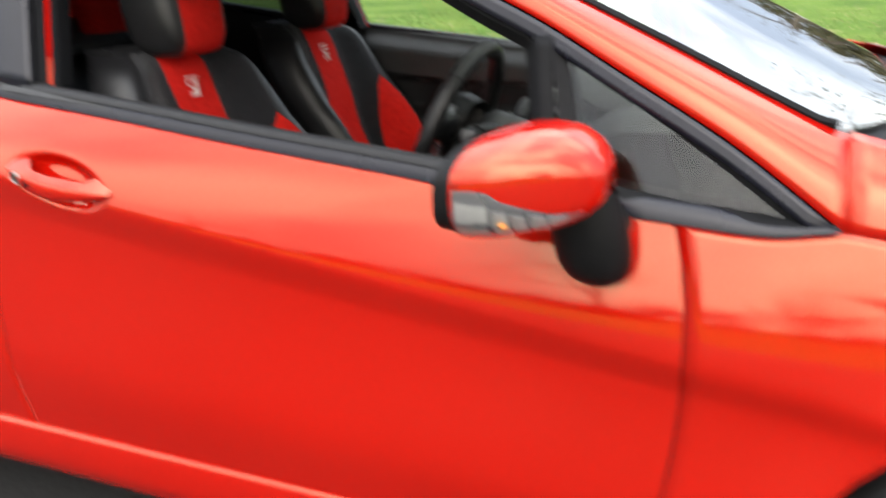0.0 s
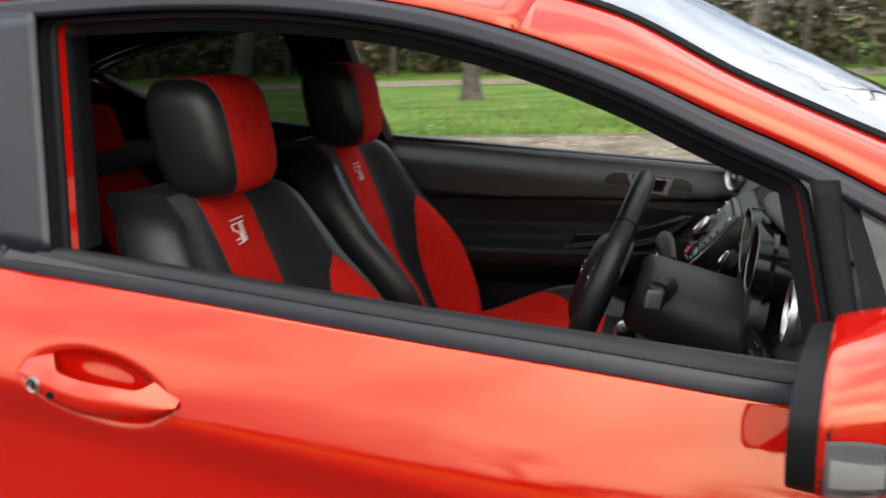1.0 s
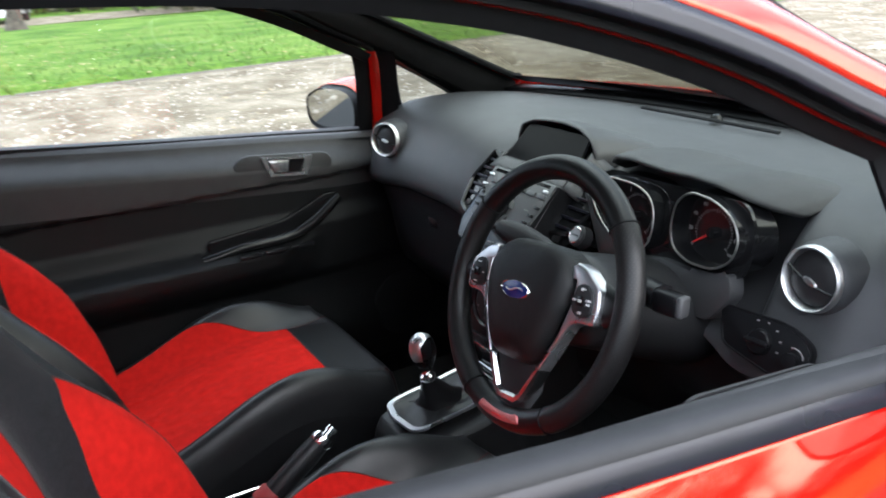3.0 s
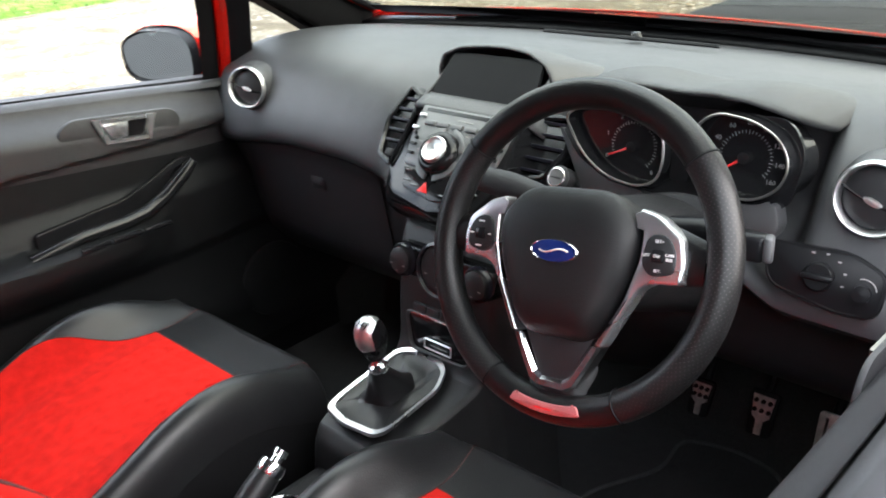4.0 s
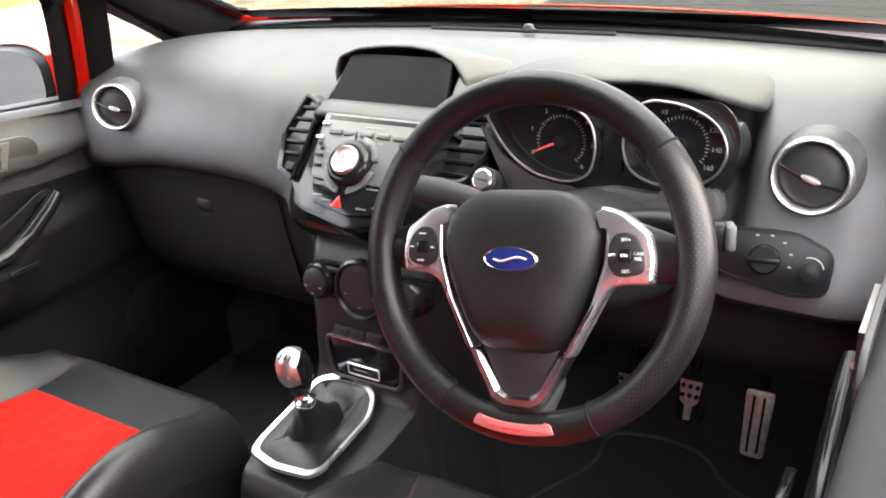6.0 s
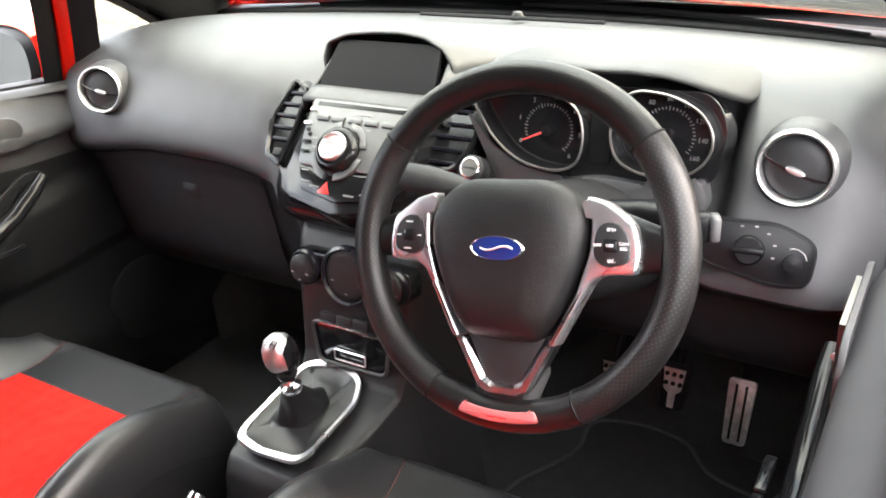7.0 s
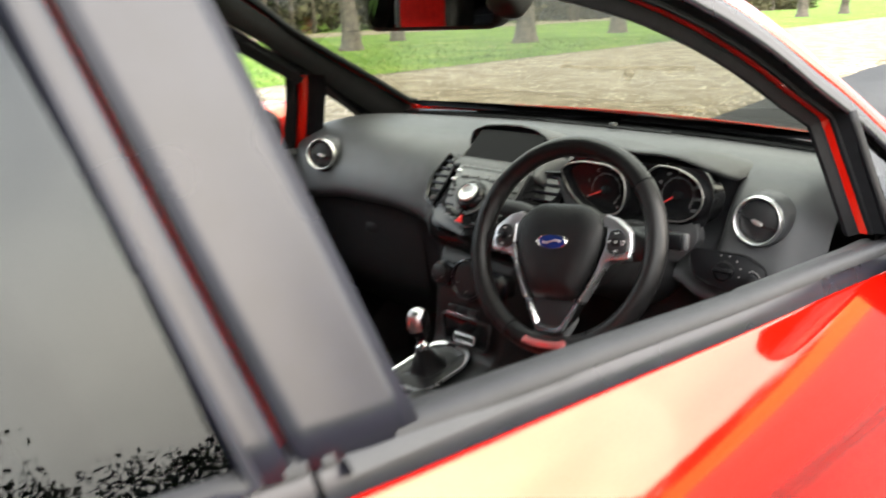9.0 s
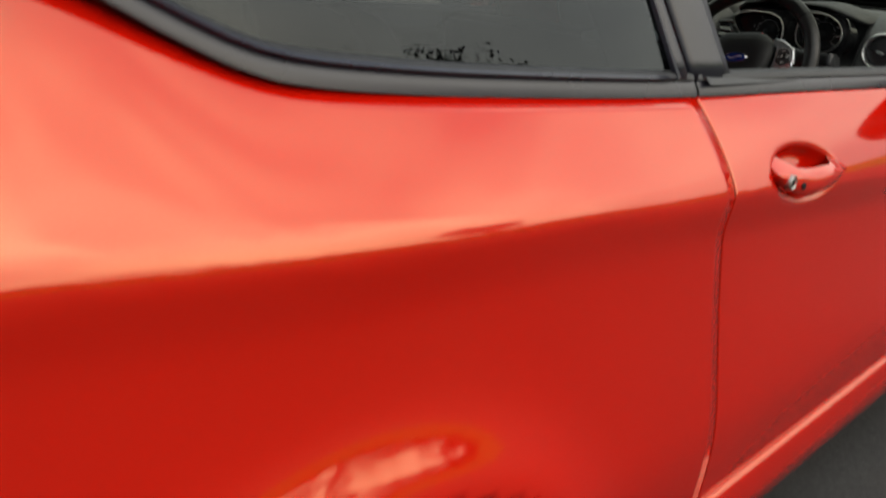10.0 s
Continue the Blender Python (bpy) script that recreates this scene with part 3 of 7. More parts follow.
def side_y(x, z):
    zc, zt = crease(x) if x < 1.2 else crease(1.2) - 0.02 * (x - 1.2), top_edge(x)
    if z >= zc:
        t = min(1.0, (z - zc) / max(0.05, zt - zc))
        y = 0.826 + (tumble(zt) - 0.826) * t ** (1.50 - 0.48 * smooth((-0.2 - x) / 0.4))
    else:
        y = lower_y(max(0.0, (z - 0.24) / (zc - 0.24)))
    for ax in (AXLE_F, AXLE_R):
        r = math.hypot(x - ax, z - WHEEL_R)
        y += (0.010 if ax > 0 else 0.032) * math.exp(-((r - 0.355) / 0.066) ** 2) * (1 if z < zc else max(0, 1 - (z - zc) / 0.05))
    dent = 1 - ((x + 0.188) / 0.120) ** 2 - ((z - 0.853 + 0.16 * (x + 0.188)) / 0.048) ** 2
    if dent > 0:
        y -= 0.028 * smooth(dent * 1.15)
    return y * plan(x)


def side_panel(name, x0, x1, z0, nu, nv, parent, s, label=""):
    bm = bmesh.new()

    def f(u, v):
        z = z0
        for _ in range(3):
            x = x0(z) * (1 - u) + x1(z) * u
            z = z0 + (top_edge(x) - z0) * v
        return Vector((x, s * side_y(x, z), z))
    grid(bm, f, nu, nv)
    inside = set()
    for v in bm.verts:
        for ax in (AXLE_F, AXLE_R):
            d = Vector((v.co.x - ax, v.co.z - WHEEL_R))
            if d.length < ARCH_R:
                inside.add(v)
    kill = [f_ for f_ in bm.faces if all(v in inside for v in f_.verts)]
    bmesh.ops.delete(bm, geom=kill, context="FACES")
    for v in [v for v in inside if v.is_valid]:
        for ax in (AXLE_F, AXLE_R):
            d = Vector((v.co.x - ax, v.co.z - WHEEL_R))
            if 0 < d.length < ARCH_R:
                d *= ARCH_R / d.length
                v.co.x, v.co.z = ax + d.x, WHEEL_R + d.y
                v.co.y = s * side_y(v.co.x, v.co.z)
    return part(name, bm, M_PAINT, parent, label, solid=0.004, angle=85)


def on_frame(x, z, s, w=0.0):
    """A point of the window plane, w metres inwards."""
    return Vector((x, s * (tumble(z) - w), z))


def strip(bm, path, s, a, b):
    """A band along a path of (x, z) between two offsets (inset d, inward w)."""
    n = len(path)
    rows = []
    for i, p in enumerate(path):
        q, r = Vector(path[max(0, i - 1)]), Vector(path[min(n - 1, i + 1)])
        t = (r - q).normalized()
        nn = Vector((t.y, -t.x))
        rows.append([bm.verts.new(on_frame(p[0] + nn.x * d, p[1] + nn.y * d, s, w)) for d, w in (a, b)])
    for p, q in zip(rows, rows[1:]):
        bm.faces.new((p[0], q[0], q[1], p[1]))


band = lambda x: rail(x) - 0.029
door_path = [(-0.303, 1.000), (-0.328, 1.11), (-0.353, 1.22), (-0.371, 1.300), (-0.371, 1.318), (-0.362, 1.331), (-0.34, 1.3335)]
door_path += [(x, band(x)) for x in np.linspace(-0.30, 0.64, 30)]
door_path += [(0.662, 1.117), (0.672, 1.105), (0.677, 1.085), (0.690, 1.02), (0.706, 0.93)]
LEAN = -0.235                                     # slope of the centre pillar


def build_side(s, right):
    """One flank of the car: s is the sign of its y."""
    q = side_panel("rear_quarter", lambda z: -1.70, lambda z: shut_r(z) - 0.0018, 0.30, 60, 44, car, s, "red rear quarter panel with sharp shoulder crease")
    d = side_panel("door", lambda z: shut_r(z) + 0.0018, lambda z: shut_f(z) - 0.0013, 0.30, 280, 120, car, s, "long red door with black window frame")
    side_panel("front_wing", lambda z: shut_f(z) + 0.0013, lambda z: 2.2, 0.30, 50, 44, car, s, "red front wing")
    bm = bmesh.new()
    grid(bm, lambda u, v: Vector(((x := 1.117 + 1.05 * u), s * (side_y(x, top_edge(x)) - (0.055 * (1 - 0.4 * u) + 0.034 * (1 - u) ** 8) * v + 0.016 * math.sin(math.pi * v) * (1 - u) ** 4), top_edge(x) + (0.115 - 0.085 * u) * v + 0.009 * math.sin(math.pi * v) * (1 - u) ** 4)), 36, 8)
    part("wing_top", bm, M_PAINT, car, solid=0.004)
    # black strip nearly flush in the shut lines, standing in for their shade
    for sh in (shut_r, shut_f):
        bm = bmesh.new()
        grid(bm, lambda u, v: Vector((sh(z := 0.28 + (0.60 if sh is shut_f else 0.70) * v) + 0.0038 * (u - 0.5), s * (side_y(sh(z), min(z, top_edge(sh(z)))) + (0.0004 if sh is shut_r else -0.0004)), z)), 1, 90)
        part("shut_shade_strip", bm, M_RUBBER, car)
    # sill skirt
    bm = bmesh.new()
    prof = [(0.802, 0.313), (0.816, 0.3115), (0.822, 0.308), (0.8245, 0.299), (0.825, 0.240), (0.818, 0.202), (0.795, 0.188), (0.70, 0.186)]
    grid(bm, lambda u, v: Vector(((x := -0.73 + 1.84 * u), s * (prof[round(v * 7)][0] + 0.006 * abs(2 * u - 1) ** 4), prof[round(v * 7)][1])), 40, 7)
    part("side_skirt", bm, M_PAINT, car, "red side skirt under the door", angle=70)
    bm = bmesh.new()
    box(bm, (2.0, 0.05, 0.12), pose(0.19, s * 0.76, 0.25))
    part("sill_underside", bm, M_RUBBER, car)
    # cant rail and windscreen pillar
    bm = bmesh.new()

    def rail_f(u, v):
        x = 0.335 + 0.782 * u
        e = Vector((x, s * tumble(rail(x)), rail(x)))
        xg = min(1.10, x)
        zg = pillar(xg) if x <= 1.10 else 1.003 - 0.6 * (x - 1.10)
        g = Vector((x, s * (tumble(zg) - 0.050), zg))
        bulge = 0.016 * math.sin(math.pi * v)
        own = e.lerp(g, v) + Vector((0, s * bulge, bulge * 0.6))
        w = lerp(1.0, 0.85, v)
        zc = roof_mid(min(x, 0.42))
        over = Vector((x, s * tumble(rail(x)) * w ** 0.8, zc - (zc - rail(x)) * w ** 3.2))
        return over.lerp(own, smooth(u / 0.35))
    grid(bm, rail_f, 40, 8)
    part("windscreen_pillar", bm, M_PAINT, car, "red pillar beside the windscreen", solid=0.003)
    bm = bmesh.new()
    tube(bm, [rail_f(u, 1.0) + Vector((0, -s * 0.004, 0.002)) for u in np.linspace(0.015, 0.98, 30)], 0.008, 6)
    part("windscreen_seal", bm, M_RUBBER, car)
    # window frame of the door
    bm = bmesh.new()
    n = 44
    grid(bm, lambda u, v: on_frame((x := -0.486 + 1.596 * u), rail(x) - 0.002 - max(0.001, min(0.027, rail(x) - belt(x) - 0.006)) * v, s, -0.004 + 0.003 * v), n, 3)
    part("frame_band", bm, M_TRIM, d, "satin black band round the door window", solid=0.004)
    bm = bmesh.new()
    strip(bm, door_path, s, (0.0, -0.001), (0.003, 0.018))
    strip(bm, door_path, s, (0.003, 0.018), (0.010, 0.020))
    strip(bm, door_path, s, (0.010, 0.020), (0.010, 0.026))
    bmesh.ops.remove_doubles(bm, verts=bm.verts, dist=0.0002)
    part("window_seal", bm, M_RUBBER, d)
    bm = bmesh.new()
    strip(bm, door_path, s, (0.0095, 0.026), (0.0115, 0.038))
    part("frame_edge", bm, M_PAINT, d, "red painted inner edge of the window frame")
    bm = bmesh.new()
    for path, d0, d1, w in ((door_path[4:27], 0.022, 0.029, 0.100), (door_path[26:] if right else door_path[26:38], 0.022, 0.029, 0.062), (door_path[:5], 0.014, 0.016, 0.090)):
        strip(bm, path, s, (0.0115, 0.038), (d0, 0.044))
        strip(bm, path, s, (d0, 0.044), (d1, 0.050))
        strip(bm, path, s, (d1, 0.050), (d1, 0.056))
        strip(bm, path, s, (d1, 0.056), (0.010, w))
    bmesh.ops.remove_doubles(bm, verts=bm.verts, dist=0.0002)
    part("inner_seal", bm, M_RUBBER, d)
    if not right:
        bar = curve([0.90, 1.02, 1.085, 1.12], [0.709, 0.690, 0.677, 0.664])
        for nm, mt, lab, (x0, w0), (x1, w1) in (("bar_seal", M_RUBBER, "black seal of the window bar", (-0.046, 0.026), (-0.010, 0.030)), ("frame_edge", M_PAINT, "red painted edge of the window bar", (-0.010, 0.030), (0.010, 0.044)), ("bar_cover", M_RUBBER, "black cover of the window bar", (0.010, 0.044), (0.034, 0.086))):
            bm = bmesh.new()
            grid(bm, lambda u, v: on_frame(bar(z := lerp(0.90, 1.112, u)) + lerp(x0, x1, v), z, s, lerp(w0, w1, v) + 0.003 * math.sin(math.pi * v)), 12, 4)
            part(nm, bm, mt, d, lab)
    # door half and body half of the black centre pillar
    for nm, par, xa, xb in (("pillar_cover", d, -0.400, None), ("pillar_cover", q, -0.437, -0.4065)):
        bm = bmesh.new()

        def pc(u, v):
            z0 = belt_top(lerp(xa, -0.303 if xb is None else xb, u)) - 0.006
            z1 = rail(-0.40) - 0.02
            z = z0 + (z1 - z0) * v
            lean = LEAN * (z - 1.0)
            b = (-0.303 if xb is None else xb) + lean
            a = xa + lean * (1.0 if xb is None else 0.85)
            return on_frame(a + (b - a) * u, z, s, -0.003 - 0.002 * math.sin(math.pi * u))
        grid(bm, pc, 6, 12)
        part(nm, bm, M_TRIM, par, "black plastic centre pillar cover", solid=0.005)
    # painted body edge in the gap between the two covers
    bm = bmesh.new()
    grid(bm, lambda u, v: on_frame(-0.4135 + 0.018 * u + LEAN * ((z := lerp(1.0, 1.345, v)) - 1.0), z, s, 0.011), 1, 12)
    part("body_edge", bm, M_PAINT, q)
    # belt mouldings
    for par, xa, xb in ((d, -0.394, 1.112), (q, -1.24, -0.399)):
        bm = bmesh.new()
        sec = [(0.0, 0.004), (0.002, -0.004), (0.012, -0.006), (0.024, -0.004), (0.030, 0.002), (0.031, 0.018)]
        grid(bm, lambda u, v: on_frame((x := xa + (xb - xa) * u), belt(x) - 0.001 + sec[round(v * 5)][0] * (1 if x < 0.95 else max(0.3, 1 - (x - 0.95) * 4)), s, sec[round(v * 5)][1]), 60, 5)
        part("belt_moulding", bm, M_TRIM, par, "satin black moulding under the window", angle=50)
        bm = bmesh.new()
        lip = [(0.021, 0.000), (0.024, -0.007), (0.031, -0.007), (0.0355, 0.000), (0.036, 0.010), (0.033, 0.022), (0.020, 0.026)]
        grid(bm, lambda u, v: on_frame((x := xa + 0.004 + (min(xb, 0.70) - xa - 0.006) * u), belt(x) + lip[round(v * 6)][0], s, lip[round(v * 6)][1]), 60, 6)
        part("window_lip", bm, M_DASHLOW, par, "matt rubber wiping lip", angle=50)
    # rear side window
    bm = bmesh.new()
    top = [(x, rail(x) - 0.022) for x in np.linspace(-0.507, -1.22, 26)]
    bot = [(x, belt_top(x) - 0.006) for x in np.linspace(-0.433, -1.22, 26)]
    grid(bm, lambda u, v: on_frame(*(Vector(bot[round(u * 25)]).lerp(Vector(top[round(u * 25)]), v)), s, 0.002 - 0.006 * math.sin(math.pi * v)), 25, 8)
    w = part("rear_side_window", bm, M_TINT, q, "dark privacy glass", solid=0.0)
    bm = bmesh.new()
    loop = [on_frame(*p, s, 0.0) for p in bot + top[::-1]]
    tube(bm, loop, 0.011, 6, closed=True, flat=0.5)
    grid(bm, lambda u, v: on_frame((x := -0.488 - 0.797 * u), rail(x) - 0.002 - 0.027 * v, s, -0.003), 30, 2)
    part("window_surround", bm, M_TRIM, q)
    # front quarter light and its bar
    tri = [(0.722, 1.092), (0.80, 1.045), (0.88, 0.998), (0.97, 0.943), (1.05, 0.890), (1.02, 0.896), (0.92, 0.903), (0.84, 0.912), (0.775, 0.922)]
    bm = bmesh.new()
    bm.faces.new([bm.verts.new(on_frame(x, z, s, 0.008)) for x, z in tri])
    part("quarter_light", bm, M_QUARTER, d, "small triangular front window", smooth=False)
    bm = bmesh.new()
    n = len(tri)
    outer = [(0.698, 1.121), (0.803, 1.068), (0.885, 1.027), (0.975, 0.975), (1.108, 0.886), (1.03, 0.884), (0.92, 0.892), (0.84, 0.90), (0.745, 0.905)]
    vi = [bm.verts.new(on_frame(x, z, s, 0.006)) for x, z in tri]
    vo = [bm.verts.new(on_frame(x, z, s, -0.004)) for x, z in outer]
    vb = [bm.verts.new(on_frame(x, z, s, 0.05)) for x, z in tri]
    for i in range(n):
        k = (i + 1) % n
        bm.faces.new((vo[i], vo[k], vi[k], vi[i]))
        bm.faces.new((vi[i], vi[k], vb[k], vb[i]))
    part("quarter_frame", bm, M_RUBBER, d, "black surround of the front quarter window", angle=30)
    bm = bmesh.new()
    grid(bm, lambda u, v: on_frame(0.672 + 0.030 * v + (0.036 - 0.006 * v) * (1 - u), 0.905 + (1.116 - 0.905) * u, s, -0.004 + 0.002 * abs(2 * v - 1)), 12, 3)
    part("window_bar", bm, M_RUBBER, d, "black upright bar in front of the side window", solid=0.006)
    return d, q


door_r, quarter_r = build_side(-1, True)
door_l, quarter_l = build_side(1, False)

# glass of the closed passenger window
bm = bmesh.new()
bm.faces.new([bm.verts.new(on_frame(x, z, 1, 0.022)) for x, z in door_path])
part("window_pane", bm, M_GLASS, door_l, "closed clear side window", smooth=False)

# roof, windscreen, bonnet, tail


def roof_f(u, v):
    w = 2 * v - 1
    x0, x1 = -1.50 + 0.10 * w * w, 0.40 - 0.06 * w * w
    x = x0 + (x1 - x0) * u
    xe = max(-1.30, min(x, 0.36))
    ze = rail(xe)
    ye = tumble(ze) - (0.10 * max(0, -1.30 - x))
    zc = roof_mid(x)
    return Vector((x, ye * math.copysign(abs(w) ** 0.8, w), zc - (zc - ze) * abs(w) ** 3.2))


bm = bmesh.new()
grid(bm, roof_f, 50, 40)
part("roof", bm, M_PAINT, car, "red roof", solid=0.004)
bm = bmesh.new()
grid(bm, lambda u, v: roof_f(u, 0.04 + 0.92 * v) - Vector((0, 0, 0.035)), 30, 24)
part("headliner", bm, M_LINER, car, "dark grey fabric headliner")


def screen_f(u, v):
    w = 2 * v - 1
    x = 0.345 + (1.10 - 0.345) * u
    z = pillar(x)
    y = (tumble(z) - 0.054)
    b = 1 - abs(w) ** 3
    return Vector((x + (0.055 + 0.085 * u) * b, y * w, z + 0.066 * b * (1 - u) - 0.012 * b * u))


bm = bmesh.new()
grid(bm, screen_f, 30, 30)
part("windscreen", bm, M_SHIELD, car, "clear windscreen reflecting the sky")
for rows in ((0.0, 0.05), (0.93, 1.0)):
    bm = bmesh.new()
    grid(bm, lambda u, v: screen_f(rows[0] + (rows[1] - rows[0]) * u, 0.01 + 0.98 * v) - Vector((0, 0, 0.004)), 2, 30)
    part("screen_border", bm, M_PIANO, car, "black printed border of the windscreen")


def bonnet_f(u, v):
    w = 2 * v - 1
    x = 1.20 + 0.06 * (1 - w * w) + (0.96 - 0.22 * w * w) * u
    ex = min(2.16, max(1.118, x))
    k = (ex - 1.117) / 1.05
    y = side_y(ex, top_edge(ex)) - 0.055 * (1 - 0.4 * k) - 0.004
    z = top_edge(ex) + (0.115 - 0.085 * k)
    return Vector((x, y * w, z + (0.035 - 0.02 * u) * (1 - w * w) - 0.20 * max(0, u - 0.75) ** 1.5))


bm = bmesh.new()
grid(bm, bonnet_f, 30, 24)
part("bonnet", bm, M_PAINT, car, "red bonnet beyond the windscreen", solid=0.004)
bm = bmesh.new()
grid(bm, lambda u, v: Vector((1.06 + 0.13 * (1 - (2 * v - 1) ** 2) + 0.12 * u, (2 * v - 1) * 0.70, 0.972 + 0.008 * math.sin(u * 3) - 0.01 * u)), 4, 24)
part("scuttle", bm, M_RUBBER, car, "black scuttle panel below the windscreen", solid=0.01)
for a, b in (((1.155, 0.50, 0.992), (1.215, -0.10, 1.006)), ((1.20, 0.02, 1.004), (1.115, -0.58, 0.992))):
    bm = bmesh.new()
    p, q = Vector(a), Vector(b)
    tube(bm, [p.lerp(q, t) + Vector((0.02 * math.sin(math.pi * t) + 0.015, 0, 0.004 * math.sin(math.pi * t) - 0.014)) for t in np.linspace(0, 1, 14)], 0.006, 6)
    part("wiper", bm, M_RUBBER, car, "black wiper lying on the screen base")
# nose and tail
bm = bmesh.new()


def nose_f(u, v):
    w = 2 * v - 1
    z = 0.20 + 0.56 * u
    x = 2.20 + 0.05 * math.sin(math.pi * u) - 0.34 * abs(w) ** 3
    return Vector((x, w * side_y(min(2.17, x), max(z, 0.30)), z))


grid(bm, nose_f, 10, 24)
nose = part("front_bumper", bm, M_PAINT, car, "red front bumper", solid=0.004)
bm = bmesh.new()


def tail_f(u, v):
    w = 2 * v - 1
    z = 0.28 + 1.06 * u
    x = -1.715 + 0.06 * abs(w) ** 3 + (0.21 * max(0, (z - 0.85) / 0.48) ** 1.4)
    zz = min(z, 1.22)
    y = side_y(-1.69, min(z, 1.0)) - max(0, z - 1.0) * 0.45
    return Vector((x, w * y, z))


grid(bm, tail_f, 20, 20)
tail = part("tailgate", bm, M_PAINT, car, "red tailgate and rear bumper", solid=0.004)
for s in (-1, 1):
    bm = bmesh.new()
    grid(bm, lambda u, v: Vector(((x := -1.27 - 0.44 * u), s * (lambda a, b: a + (b - a) * v)(side_y(x, 1.0) - 0.09 - 0.1 * u, max(0.40, tumble(1.3) - 0.06 - 0.25 * u)), (lambda a, b: a + (b - a) * v)(belt(-1.27) - 0.02, roof_mid(max(-1.5, x)) - 0.06 - 0.2 * u * u))), 12, 8)
    part("rear_pillar", bm, M_PAINT, car, solid=0.004)
# floor pan and inner wheel wells
bm = bmesh.new()
box(bm, (2.9, 1.42, 0.04), pose(0.1, 0, 0.24))
part("floor_pan", bm, M_CARPET, car, "black carpeted floor")


def wheel(x, s):
    m = frame_at((x, s * 0.745, WHEEL_R), (1, 0, 0), (0, 0, s))
    bm = bmesh.new()
    lathe(bm, [(0.205, -0.095), (0.285, -0.10), (0.306, -0.075), (0.31, 0.0), (0.306, 0.075), (0.285, 0.10), (0.205, 0.095)], m, 40, cap=False)
    w = part("wheel", bm, M_TYRE, car, "black tyre on a silver alloy wheel")
    bm = bmesh.new()
    lathe(bm, [(0.207, -0.09), (0.205, 0.092), (0.19, 0.085), (0.185, -0.05)], m, 40, cap=False)
    for k in range(5):
        a = 2 * math.pi * k / 5
        box(bm, (0.17, 0.035, 0.02), m @ pose(0, 0, 0, 0, 0, math.degrees(a)) @ pose(0.11, 0, 0.075), 0.005)
    lathe(bm, [(0.04, 0.05), (0.04, 0.085), (0.03, 0.09)], m, 20)
    part("rim", bm, M_SILVER, w, "silver five-spoke alloy rim")


for x in (AXLE_F, AXLE_R):
    for s in (-1, 1):
        wheel(x, s)

# ---- cabin lining ----
def bump(x, c, w):
    return math.exp(-((x - c) / w) ** 2)


def card_y(x, z):
    """Depth of the inner door lining from the middle of the car."""
    zt = belt_top(x) - 0.012
    y = 0.662 + 0.044 * smooth((z - zt + 0.058) / 0.058)
    y += 0.020 * smooth((0.845 - z) / 0.012) * smooth((z - 0.72) / 0.05) * smooth((x + 0.20) / 0.12)
    y -= 0.054 * smooth((0.722 - z) / 0.026) * smooth((z - 0.585) / 0.09) * smooth((x + 0.22) / 0.15) * smooth((0.52 - x) / 0.14)
    y += 0.012 * smooth((0.62 - z) / 0.03)
    y -= 0.020 * bump(z, 0.45, 0.07) * smooth((x + 0.05) / 0.2)
    return y + 0.022 * smooth((x - 0.52) / 0.2)


